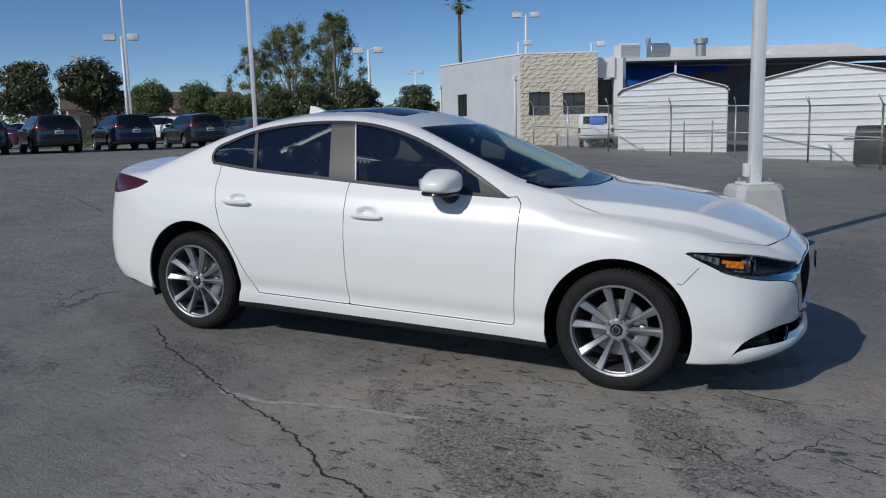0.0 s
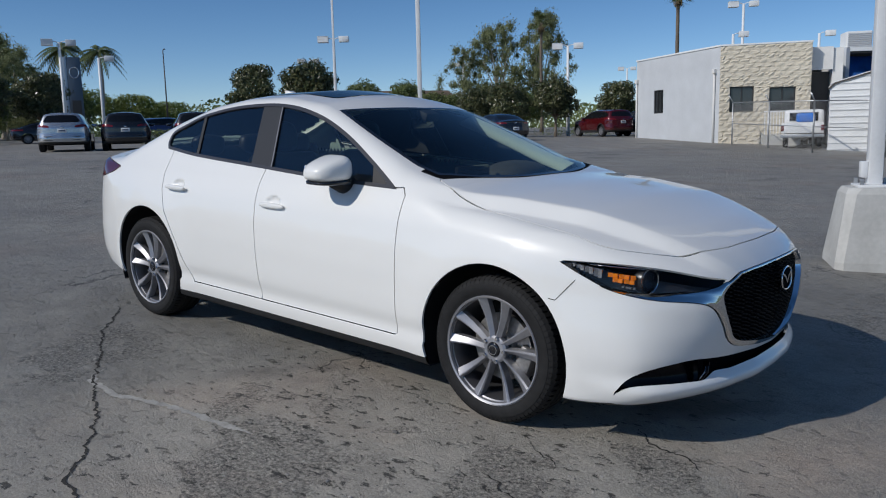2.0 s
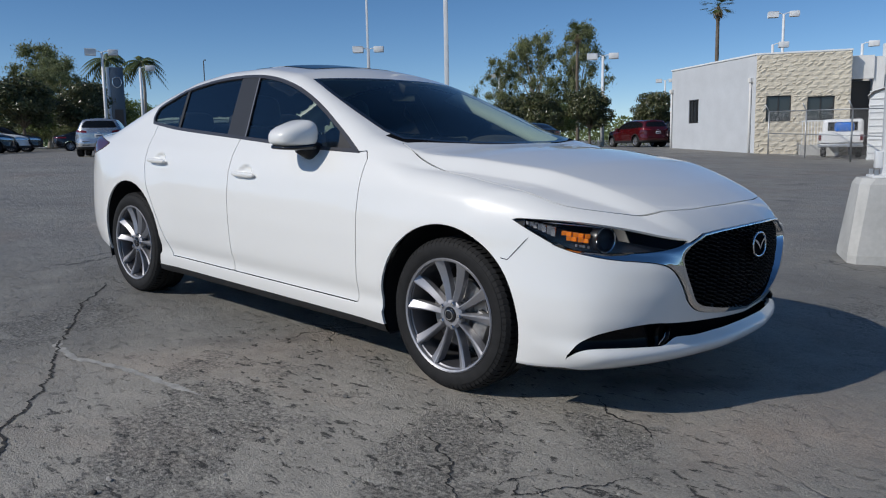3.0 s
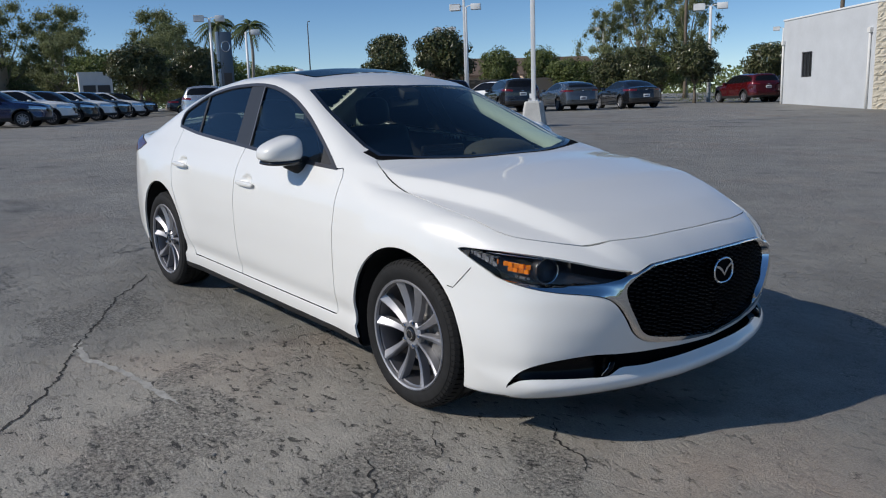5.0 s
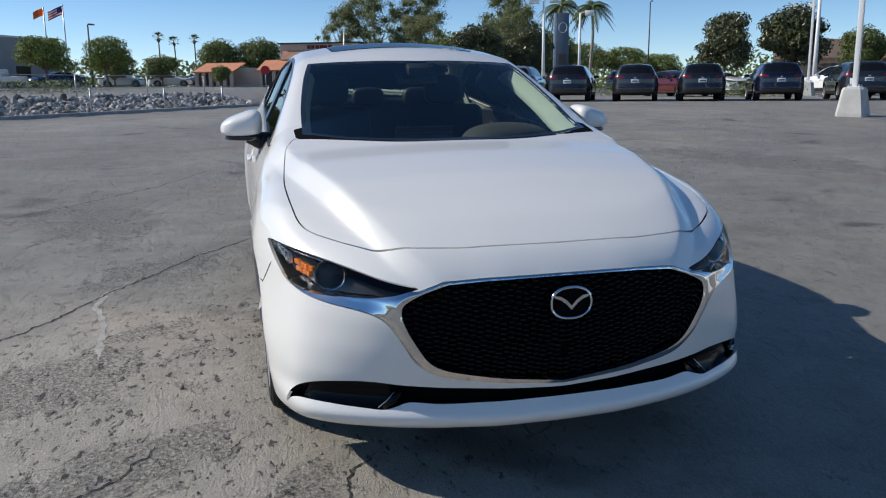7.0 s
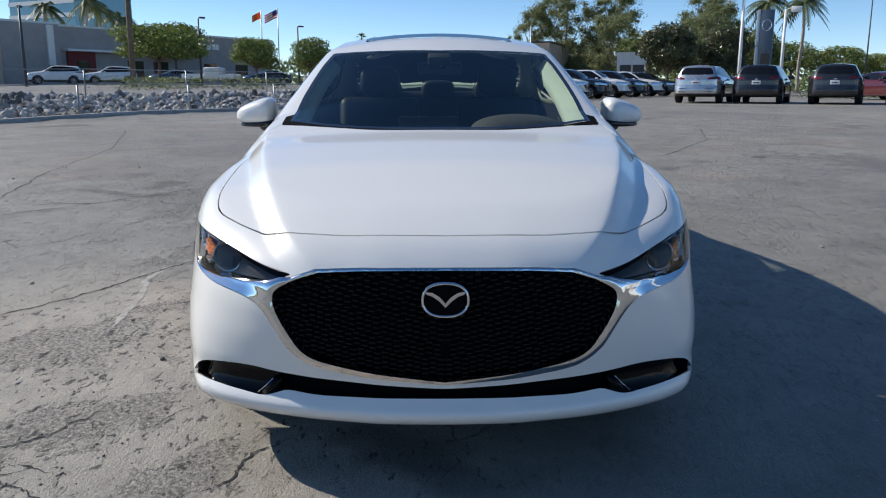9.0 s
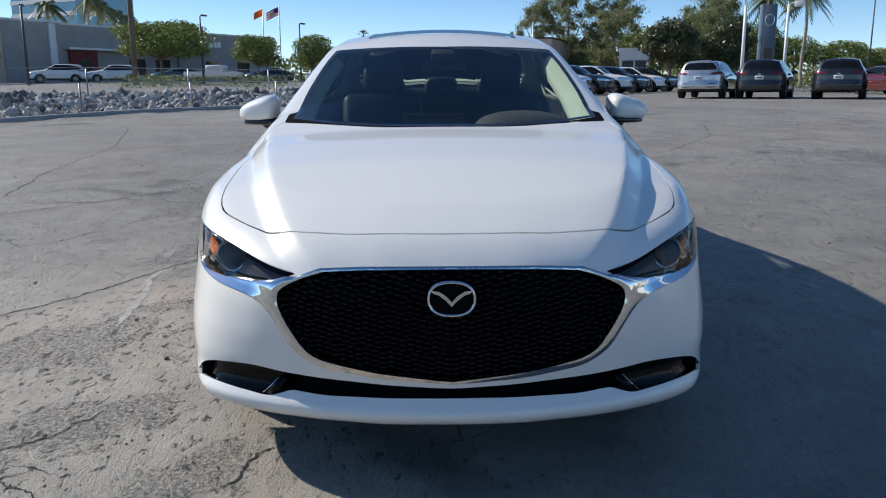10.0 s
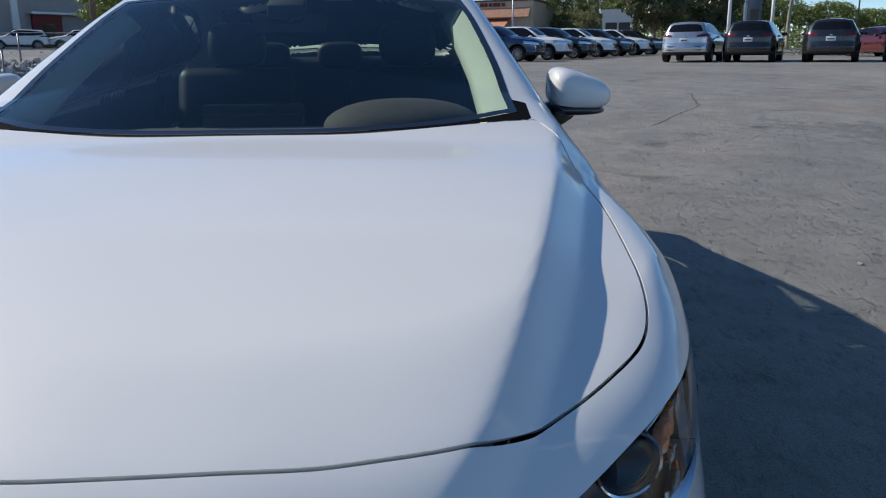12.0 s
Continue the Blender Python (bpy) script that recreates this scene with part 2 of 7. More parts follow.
def shell_grid(C=SEDAN, nu=300, cap=80, nv=170):
    """The right half of the shell: points and triangles."""
    ends = (-1.72, 1.72)
    o, ax = [], []
    for i in range(cap):
        o.append(ends[0]), ax.append(-math.pi / 2 * (1 - i / cap))
    for i in range(nu + 1):
        o.append(ends[0] + (ends[1] - ends[0]) * i / nu), ax.append(0.0)
    for i in range(cap):
        o.append(ends[1]), ax.append(math.pi / 2 * (i + 1) / cap)
    o, ax = np.array(o), np.array(ax)
    v = np.linspace(-math.pi / 2, math.pi / 2, nv)
    A, V = np.meshgrid(ax, v, indexing="ij")
    way = np.stack((np.sin(A), -np.cos(A) * np.cos(V), np.cos(A) * np.sin(V)), -1).reshape(-1, 3)
    org = np.stack((np.repeat(o, nv), np.zeros(len(o) * nv), np.full(len(o) * nv, 0.60)), -1)
    p = project(org, way, C)
    p[np.abs(way[:, 1]) < 1e-9, 1] = 0.0
    n = len(o)
    i, j = np.meshgrid(np.arange(n - 1), np.arange(nv - 1), indexing="ij")
    a = (i * nv + j).ravel()
    quads = np.stack((a, a + nv, a + nv + 1, a + 1), -1)
    tris = np.concatenate((quads[:, [0, 1, 2]], quads[:, [0, 2, 3]]))
    return p, tris


def cut(p, tris, f):
    """Splits triangles along f = 0. Gives the points with those of the cut, the triangles where f < 0, and the others."""
    f = np.where(np.abs(f) < 1e-6, 1e-6, f)
    neg = f[tris] < 0
    count = neg.sum(1)
    inside, outside = [tris[count == 3]], [tris[count == 0]]
    mixed = tris[(count == 1) | (count == 2)]
    made, extra = {}, []
    ins, outs = [], []

    def at(a, b):
        key = (a, b) if a < b else (b, a)
        if key not in made:
            s = f[key[0]] / (f[key[0]] - f[key[1]])
            made[key] = len(p) + len(extra)
            extra.append(p[key[0]] * (1 - s) + p[key[1]] * s)
        return made[key]

    for tri in mixed.tolist():
        for r in range(3):
            a, b, c = tri[r], tri[(r + 1) % 3], tri[(r + 2) % 3]
            fa, fb, fc = f[a] < 0, f[b] < 0, f[c] < 0
            if fa != fb and fa != fc:
                ab, ac = at(a, b), at(a, c)
                one, two = (ins, outs) if fa else (outs, ins)
                one.append((a, ab, ac))
                two.append((ab, b, c))
                two.append((ab, c, ac))
                break
    if extra:
        p = np.concatenate((p, np.array(extra)))
    for lst, add in ((inside, ins), (outside, outs)):
        if add:
            lst.append(np.array(add))
    return p, np.concatenate(inside), np.concatenate(outside)


def loop(points, n=10):
    """A closed outline through points, straight at those given twice and rounded elsewhere."""
    out = []
    m = len(points)
    for i in range(m):
        p0, p1, p2, p3 = (np.array(points[(i + k) % m], float) for k in (-1, 0, 1, 2))
        if np.allclose(p1, p2):
            continue
        if np.allclose(p0, p1):
            p0 = p1 - (p2 - p1)
        if np.allclose(p2, p3):
            p3 = p2 + (p2 - p1)
        for k in range(n):
            t = k / n
            a, b = (p2 - p0) / 2, (p3 - p1) / 2
            la, lb, l = np.linalg.norm(a), np.linalg.norm(b), np.linalg.norm(p2 - p1)
            a, b = (a / max(la, 1e-9) * min(la, l)), (b / max(lb, 1e-9) * min(lb, l))
            out.append(p1 * (2 * t ** 3 - 3 * t ** 2 + 1) + a * (t ** 3 - 2 * t ** 2 + t) + p2 * (3 * t ** 2 - 2 * t ** 3) + b * (t ** 3 - t ** 2))
    return np.array(out)


def distance(q, poly):
    """Signed distance of points to an outline, below 0 inside."""
    a, b = poly, np.roll(poly, -1, 0)
    best, inside = np.full(len(q), 1e9), np.zeros(len(q), bool)
    for (ax, ay), (bx, by) in zip(a, b):
        ex, ey = bx - ax, by - ay
        s = np.clip(((q[:, 0] - ax) * ex + (q[:, 1] - ay) * ey) / max(ex * ex + ey * ey, 1e-12), 0, 1)
        best = np.minimum(best, np.hypot(q[:, 0] - ax - s * ex, q[:, 1] - ay - s * ey))
        hit = ((ay > q[:, 1]) != (by > q[:, 1]))
        with np.errstate(divide="ignore", invalid="ignore"):
            xs = ax + (q[:, 1] - ay) * ex / (ey if abs(ey) > 1e-12 else 1e-12)
        inside ^= hit & (q[:, 0] < xs)
    return np.where(inside, -best, best)


def side_view(p):
    return p[:, [0, 2]]


def top_view(p):
    return np.stack((p[:, 0], -p[:, 1]), -1)


def front_view(p):
    return np.stack((-p[:, 1], p[:, 2]), -1)


def round_view(p):
    """Degrees round the nose, over 100, and height."""
    return np.stack((np.degrees(np.arctan2(-p[:, 1], p[:, 0] - 1.2)) / 100, p[:, 2]), -1)

pearl = material("pearl_white_paint", (0.80, 0.797, 0.770), 0.35, 0.0, 0.9)
chrome = material("chrome", (0.70, 0.71, 0.72), 0.06, 1.0)
gloss_black = material("gloss_black_plastic", (0.012, 0.012, 0.014), 0.12, 0.0, 0.3)
satin_black = grain(material("satin_black_plastic", (0.013, 0.013, 0.014), 0.5), 60, 0.2, 0.0004, 900)
pocket_black = material("pocket_black", (0.004, 0.004, 0.005), 0.10, 0.0, 0.0, 0.14)
grille_black = material("matt_black_grille", (0.008, 0.008, 0.009), 0.50, 0.0, 0.0, 0.20)
cowl_black = material("cowl_black", (0.005, 0.005, 0.006), 0.9, 0.0, 0.0, 0.05)
pillar_grey = material("satin_pillar_film", (0.035, 0.034, 0.033), 0.32)
trim_grey = material("window_trim", (0.05, 0.05, 0.055), 0.28)
rubber = grain(material("tyre_rubber", (0.013, 0.013, 0.0135), 0.75, spec=0.3), 25, 0.3, 0.0006, 300)
alloy = grain(material("alloy_wheel", (0.37, 0.37, 0.39), 0.46, 0.70, 0.0), 30, 0.10)
alloy_dark = material("dark_wheel_barrel", (0.20, 0.20, 0.215), 0.40, 0.85)
steel = grain(material("brake_steel", (0.35, 0.34, 0.33), 0.45, 0.8), 40, 0.25)
screen_glass = glass("windscreen_glass", (0.74, 0.86, 0.82), 0.0, 1.5)
side_glass = glass("side_window_glass", (0.52, 0.60, 0.59), 0.0, 2.15)
rear_glass = glass("rear_window_glass", (0.80, 0.88, 0.85), 0.0, 1.5)
door_glass = glass("front_door_glass", (0.74, 0.88, 0.82), 0.0, 2.15)
dark_glass = glass("tinted_roof_glass", (0.05, 0.06, 0.07))
lens_glass = glass("lamp_lens", (0.93, 0.94, 0.95), 0.0, 1.36)
lamp_black = material("lamp_housing", (0.02, 0.02, 0.022), 0.3)
lamp_silver = material("lamp_reflector", (0.6, 0.61, 0.63), 0.16, 1.0)
amber = material("amber_reflector", (0.80, 0.22, 0.01), 0.18, 0, 0.8)
tail_red = material("tail_lamp_red", (0.07, 0.003, 0.006), 0.12, 0, 0.8)
cabin_black = grain(material("cabin_trim", (0.010, 0.010, 0.011), 0.7), 40, 0.2, 0.0005, 500)
leather = grain(material("black_leatherette", (0.009, 0.009, 0.010), 0.5), 30, 0.25, 0.0008, 250)
dash_grey = grain(material("soft_dashboard", (0.040, 0.042, 0.042), 0.85), 40, 0.2, 0.0005, 500)
lining = grain(material("light_roof_lining", (0.44, 0.52, 0.46), 0.9), 30, 0.06)


class Cutter:
    """Takes panels out of the right half of a shell, one after the other."""

    def __init__(self, C, *res):
        self.C = C
        self.p, self.rest = shell_grid(C, *res)

    def value(self, view, outline, where):
        f = np.full(len(self.p), 1.0)
        ok = where(self.p)
        f[ok] = distance(view(self.p[ok]), outline)
        return f

    def take(self, tris, view, outline, where, grow=0.0):
        """Splits tris: those inside the outline, and the others."""
        f = self.value(view, outline, where) - grow
        self.p, inside, outside = cut(self.p, tris, f)
        return inside, outside

    def panel(self, view, outline, where, gap=0.0):
        """Takes a panel from the rest, with an open joint round it."""
        inside, self.rest = self.take(self.rest, view, outline, where, gap / 2)
        if gap:
            inside, _ = self.take(inside, view, outline, where, -gap / 2)
        return inside

    def mesh(self, name, tris, mat, mirror=0, lift=0.0, rim=0.0, flat=False, wall=False, bulge=None):
        """A mesh of triangles: the right one, the left one (mirror 1), or both halves in one (mirror 2)."""
        used, inv = np.unique(tris.ravel(), return_inverse=True)
        p, t = self.p[used], inv.reshape(-1, 3)
        n = out = shell_normal(p, self.C)
        if bulge:
            g = np.stack([(bulge(p + d) - bulge(p - d)) / 4e-3 for d in np.eye(3) * 2e-3], -1)
            g = g - n * (g * n).sum(1)[:, None]
            p = p + n * (lift + bulge(p))[:, None]
            n = (n - g) / np.linalg.norm(n - g, axis=1)[:, None]
        else:
            p = p + n * lift
        faces, pts, nor = [t], [p], [n]
        if rim:
            e = np.concatenate((t[:, [0, 1]], t[:, [1, 2]], t[:, [2, 0]]))
            key = np.sort(e, 1)
            _, first, cnt = np.unique(key, axis=0, return_index=True, return_counts=True)
            b = e[first[cnt == 1]]
            b = b[~((np.abs(p[b[:, 0], 1]) < 1e-6) & (np.abs(p[b[:, 1], 1]) < 1e-6))]
            k = len(p)
            ids, bi = np.unique(b.ravel(), return_inverse=True)
            bi = bi.reshape(-1, 2)
            m = len(ids)
            pts += [p[ids], p[ids] - out[ids] * rim]
            nor += [np.zeros((2 * m, 3))]
            a, c = k + bi[:, 0], k + bi[:, 1]
            faces += [np.stack((a, c + m, c), -1), np.stack((a, a + m, c + m), -1)]
        if wall:
            faces = faces[1:]
        pts, nor, faces = np.concatenate(pts), np.concatenate(nor), np.concatenate(faces)
        if mirror:
            flip = np.array((1.0, -1.0, 1.0))
            left = (pts * flip, nor * flip, faces[:, ::-1])
            if mirror == 1:
                pts, nor, faces = left
            else:
                k = len(pts)
                mid = np.abs(pts[:, 1]) < 1e-6
                nor[mid, 1] = 0
                to = np.where(mid, np.arange(k), np.arange(k) + k)
                faces = np.concatenate((faces, to[left[2]]))
                pts, nor = np.concatenate((pts, left[0])), np.concatenate((nor, left[1]))
        me = bpy.data.meshes.new(name)
        me.from_pydata(pts.tolist(), [], faces.tolist())
        me.polygons.foreach_set("use_smooth", [True] * len(me.polygons))
        me.update()
        if not flat:
            me.normals_split_custom_set_from_vertices(nor.tolist())
        me.materials.append(mat)
        return me

    def put(self, name, tris, mat, parent, label="", mirror=2, **kw):
        if mirror == 3:
            return [part(name, self.mesh(name, tris, mat, s, **kw), mat, parent, label) for s in (0, 1)]
        return part(name, self.mesh(name, tris, mat, mirror, **kw), mat, parent, label)


def region(x0=-9, x1=9, y0=0.0, y1=9, z0=-9, z1=9):
    return lambda p: (p[:, 0] > x0) & (p[:, 0] < x1) & (-p[:, 1] >= y0) & (-p[:, 1] < y1) & (p[:, 2] > z0) & (p[:, 2] < z1)


def disc_outline(cx, cz, r, n=72):
    return np.array([(cx + r * math.cos(2 * math.pi * i / n), cz + r * math.sin(2 * math.pi * i / n)) for i in range(n)])


def wheel(parent, x, y, left, spokes=10, r=0.322, rim=0.234):
    """An alloy wheel with its tyre; the outer face looks along -y, or along +y on the left."""
    m = pose(x, y, r - 0.004, 0, 0, 180 if left else 0)
    bm = lathe(bmesh.new(), [(rim, -0.03), (rim + 0.006, -0.034), (rim + 0.004, -0.02), (rim - 0.012, -0.012), (rim - 0.022, 0.03), (rim - 0.028, 0.15), (rim, 0.18), (rim + 0.004, 0.18)], 72, "Y", None)
    w = part("wheel", bm, alloy_dark, parent, "grey alloy wheel with ten slim spokes", m)
    prof = [(rim - 0.002, 0.178), (rim + 0.004, 0.19), (rim + 0.045, 0.197), (r - 0.022, 0.192), (r - 0.006, 0.178)]
    for k in range(4):
        a = 0.150 - k * 0.040
        prof += [(r, a + 0.014), (r, a - 0.010), (r - 0.007, a - 0.012), (r - 0.007, a - 0.018)]
    prof += [(r - 0.006, -0.014), (r - 0.022, -0.03), (r - 0.032, -0.034), (r - 0.034, -0.037), (rim + 0.045, -0.039), (rim + 0.016, -0.036), (rim + 0.012, -0.033), (rim + 0.003, -0.032), (rim - 0.004, -0.022)]
    bm = lathe(bmesh.new(), prof, 96, "Y", None)
    part("tyre", bm, rubber, w, "black rubber tyre with a grooved tread")
    # the lugs along the outer shoulder
    verts, faces = [], []
    for q in range(76):
        a = 2 * math.pi * q / 76
        rot = Matrix.Rotation(a, 3, "Y")
        n = len(verts)
        for yy, zz in ((-0.0345, r - 0.032), (-0.0290, r - 0.017), (-0.0120, r - 0.0035), (0.020, r + 0.0005)):
            verts += [rot @ Vector((sx * 0.0092 + yy * 0.15, yy, zz)) for sx in (-1, 1)]
            verts += [rot @ Vector((sx * 0.0092 + yy * 0.15, yy + 0.004, zz - 0.008)) for sx in (1, -1)]
        for g in range(3):
            for c in range(4):
                i0, i1 = n + g * 4 + c, n + g * 4 + (c + 1) % 4
                faces.append((i0, i1, i1 + 4, i0 + 4))
        faces += [(n, n + 3, n + 2, n + 1), (n + 12, n + 13, n + 14, n + 15)]
    part("tread", mesh_of("tread", verts, faces, rubber), rubber, w)
    bm = lathe(bmesh.new(), [(rim + 0.005, -0.031), (rim + 0.001, -0.037), (rim - 0.006, -0.034), (rim - 0.008, -0.02)], 72, "Y")
    part("rim_edge", bm, alloy, w)
    # one spoke, wider towards the rim, with a ridge off its middle
    bm = bmesh.new()
    rows = []
    for s in np.linspace(0, 1, 9):
        rad = 0.045 + s * (rim - 0.048)
        half = 0.0100 + 0.0125 * s ** 1.5
        dep = -0.010 - 0.018 * s + 0.012 * math.sin(math.pi * s)
        rows.append([bm.verts.new((px * half, dep + py, rad)) for px, py in ((-1, 0.040), (-0.94, 0.002), (-0.62, -0.004), (-0.40, -0.004), (0.2, 0.003), (1, 0.012), (1, 0.040))])
    for a, b in zip(rows, rows[1:]):
        for i in range(6):
            bm.faces.new((a[i], a[i + 1], b[i + 1], b[i]))
    bmesh.ops.recalc_face_normals(bm, faces=bm.faces)
    me = bpy.data.meshes.new("spoke")
    for e in bm.edges:
        if len(e.link_faces) == 2 and e.calc_face_angle(0) > 0.3:
            e.smooth = False
    for f in bm.faces:
        f.smooth = True
    bm.to_mesh(me)
    bm.free()
    for k in range(spokes):
        a = 360 / spokes * (k + 0.5) + (2.5 if k % 2 else -2.5)
        part("spoke", me, alloy, w, m=pose(0, 0, 0, 0, a, 0))
    bm = lathe(bmesh.new(), [(0.058, 0.02), (0.060, -0.004), (0.050, -0.012), (0.034, -0.013), (0.031, -0.008)], 40, "Y")
    part("hub", bm, alloy, w)
    bm = lathe(bmesh.new(), [(0.030, -0.004), (0.029, -0.016), (0.024, -0.019), (0.0005, -0.020)], 32, "Y")
    part("hub_cap", bm, gloss_black, w, "black centre cap with a silver ring")
    bm = bmesh.new()
    lathe(bm, [(0.021, -0.019), (0.021, -0.0215), (0.018, -0.0215), (0.018, -0.019)], 28, "Y", None, True)
    part("cap_ring", bm, chrome, w)
    nut = bmesh.new()
    lathe(nut, [(0.0105, 0.0), (0.0105, -0.018), (0.008, -0.022), (0.0005, -0.022)], 6, "Y")
    nm = bpy.data.meshes.new("lug_nut")
    nut.to_mesh(nm)
    nut.free()
    for k in range(5):
        a = 2 * math.pi * (k + 0.25) / 5
        part("lug_nut", nm, chrome, w, m=pose(0.052 * math.sin(a), 0.0, 0.052 * math.cos(a)))
    bm = lathe(bmesh.new(), [(0.148, 0.075), (0.148, 0.055), (0.075, 0.055), (0.070, 0.03), (0.03, 0.03)], 48, "Y")
    part("brake_disc", bm, steel, w)
    bm = boxed(0.09, 0.165, 0.03, 0.11, -0.07, 0.07, 0.015)
    part("brake_caliper", bm, steel, w, m=pose(0, 0, 0, 0, 20, 0))
    return w


def super_ball(bm, c, r, e=0.7, seg=32, squeeze=None):
    """A rounded, boxy ball."""
    made = bmesh.ops.create_uvsphere(bm, u_segments=seg, v_segments=seg // 2, radius=1)["verts"]
    for v in made:
        q = [math.copysign(abs(a) ** e, a) for a in v.co]
        if squeeze:
            q = squeeze(q)
        v.co = Vector((c[0] + q[0] * r[0], c[1] + q[1] * r[1], c[2] + q[2] * r[2]))
    return bm


def seat(parent, x, y, width=0.52, front=True):
    bm = boxed(-0.25, 0.27, -width / 2, width / 2, 0.0, 0.16, 0.06, 4)
    s = part("seat", bm, leather, parent, "black leatherette seat", pose(x, y, 0.40))
    bm = boxed(-0.07, 0.07, -width / 2 + 0.01, width / 2 - 0.01, 0.0, 0.62, 0.055, 4)
    part("backrest", bm, leather, s, m=pose(-0.24, 0, 0.08, 0, -20, 0))
    if front:
        bm = super_ball(bmesh.new(), (0, 0, 0), (0.055, 0.125, 0.095), 0.6, 24)
        part("headrest", bm, leather, s, m=pose(-0.475, 0, 0.76, 0, -12, 0))
    return s


def skin(x, z):
    """How far out the flank of the sedan lies."""
    ys = np.linspace(0.3, 1.0, 600)
    return float(ys[np.argmax(shell(np.stack((np.full(600, x), -ys, np.full(600, z)), -1)) < 0)])


def lamp_block(bm, x, z, s, inset, half, tall, k):
    """One bevelled facet behind the lamp's lens, along its curve."""
    turn = math.degrees(math.atan((skin(x + 0.02, z) - skin(x - 0.02, z)) / 0.04))
    box(bm, -half, half, -0.008, 0.006, -tall, tall, 0.0013, 1, pose(x, s * (skin(x, z) - inset), z, 0, 0, s * turn + 13 * (k % 2 * 2 - 1)))


def build_sedan(m):
    car = thing("sedan", "pearl white four-door sedan with grey alloy wheels, parked on asphalt", "car", m)
    k = Cutter(SEDAN, 330, 120, 230)
    # under the sills
    top, flank, nose, tail, under = shell_sides(k.p, SEDAN)
    k.p, floor_t, k.rest = cut(k.p, k.rest, under - np.minimum.reduce((top, flank, nose, tail)) - 0.001)
    # wheel arches are open
    for cx in SEDAN["wheels"]:
        arch, k.rest = k.take(k.rest, side_view, disc_outline(cx, 0.340, 0.376), region(cx - 0.5, cx + 0.5, 0.5, 1, -1, 0.9))
        arch, floor_t = k.take(floor_t, side_view, disc_outline(cx, 0.338, 0.366), region(cx - 0.5, cx + 0.5, 0.5, 1, -1, 0.9))
    lining_src = k.rest
    # glass
    screen = loop([(1.082, -0.2), (1.076, 0.2), (1.005, 0.49), (0.888, 0.668), (0.888, 0.668), (0.60, 0.648), (0.30, 0.606), (0.095, 0.562), (0.095, 0.562), (0.17, 0.29), (0.206, 0.0), (0.206, -0.2), (0.206, -0.2), (1.082, -0.2)])
    above = region(z0=0.985)
    ws, k.rest = k.take(k.rest, top_view, screen, above)
    ws_glass, ws_band = k.take(ws, top_view, screen, above, -0.022)
    back = loop([(-1.03, -0.2), (-1.03, 0.2), (-1.06, 0.50), (-1.20, 0.56), (-1.50, 0.60), (-1.76, 0.58), (-1.84, 0.3), (-1.86, -0.2), (-1.86, -0.2), (-1.03, -0.2)])
    rear_w, k.rest = k.take(k.rest, top_view, back, above)
    roof_w = loop([(-0.08, -0.2), (-0.08, 0.2), (-0.09, 0.38), (-0.11, 0.405), (-0.64, 0.405), (-0.70, 0.36), (-0.70, -0.2), (-0.70, -0.2), (-0.08, -0.2)])
    sun_g = k.panel(top_view, roof_w, region(z0=1.2), 0.008)
    dlo = loop([(-1.285, 1.072), (-1.285, 1.072), (-1.312, 1.115), (-1.294, 1.177), (-1.18, 1.232), (-1.032, 1.288), (-0.747, 1.341), (-0.426, 1.362), (-0.187, 1.348), (0.051, 1.299), (0.287, 1.213), (0.521, 1.099), (0.758, 0.972), (0.758, 0.972), (0.547, 0.975), (0.221, 0.984), (-0.283, 1.008), (-0.944, 1.040)], 6)
    flank_r = region(y0=0.45, z0=0.9, z1=1.42)
    day, k.rest = k.take(k.rest, side_view, dlo, flank_r)
    panes, frame_t = k.take(day, side_view, dlo, flank_r, -0.017)

    def strip(tris, x_low, x_high, z_low=1.0, z_high=1.35):
        """Splits by a leaning upright line: in front of it, and behind."""
        x = x_low + (x_high - x_low) * (k.p[:, 2] - z_low) / (z_high - z_low)
        k.p, front, behind = cut(k.p, tris, x - k.p[:, 0])
        return front, behind

    sail, panes = strip(panes, 0.60, 0.44)
    post, panes = strip(panes, 0.575, 0.415)
    front_g, panes = strip(panes, -0.205, -0.305)
    edge, panes = strip(panes, -0.214, -0.314)
    b_front, panes = strip(panes, -0.298, -0.402)
    b_rear, panes = strip(panes, -0.395, -0.480)
    rear_g, panes = strip(panes, -0.925, -1.02)
    bar, quarter = strip(panes, -0.950, -1.045)
    # lamps, grille, intakes
    ahead = region(x0=1.55)
    lamp_line = loop([(0.616, 0.768), (0.616, 0.768), (0.54, 0.769), (0.479, 0.766), (0.416, 0.755), (0.361, 0.739), (0.30, 0.716), (0.247, 0.700), (0.247, 0.700), (0.283, 0.680), (0.35, 0.668), (0.43, 0.662), (0.503, 0.674), (0.556, 0.714)], 8)
    lamp = k.panel(round_view, lamp_line, ahead, 0.004)
    wing_line = loop([(0.525, 0.684), (0.49, 0.663), (0.44, 0.645), (0.40, 0.636), (0.345, 0.629), (0.309, 0.616), (0.287, 0.588), (0.266, 0.532), (0.246, 0.470), (0.212, 0.426), (0.150, 0.404), (0.075, 0.389), (0.0, 0.377), (0.0, 0.377), (-0.10, 0.398), (-0.10, 0.398), (-0.10, 0.730), (-0.10, 0.730), (0.0, 0.730), (0.13, 0.728), (0.206, 0.720), (0.206, 0.720), (0.244, 0.692), (0.244, 0.692), (0.29, 0.690), (0.35, 0.680), (0.43, 0.676), (0.50, 0.682)], 8)
    wing = k.panel(round_view, wing_line, ahead, 0.003)
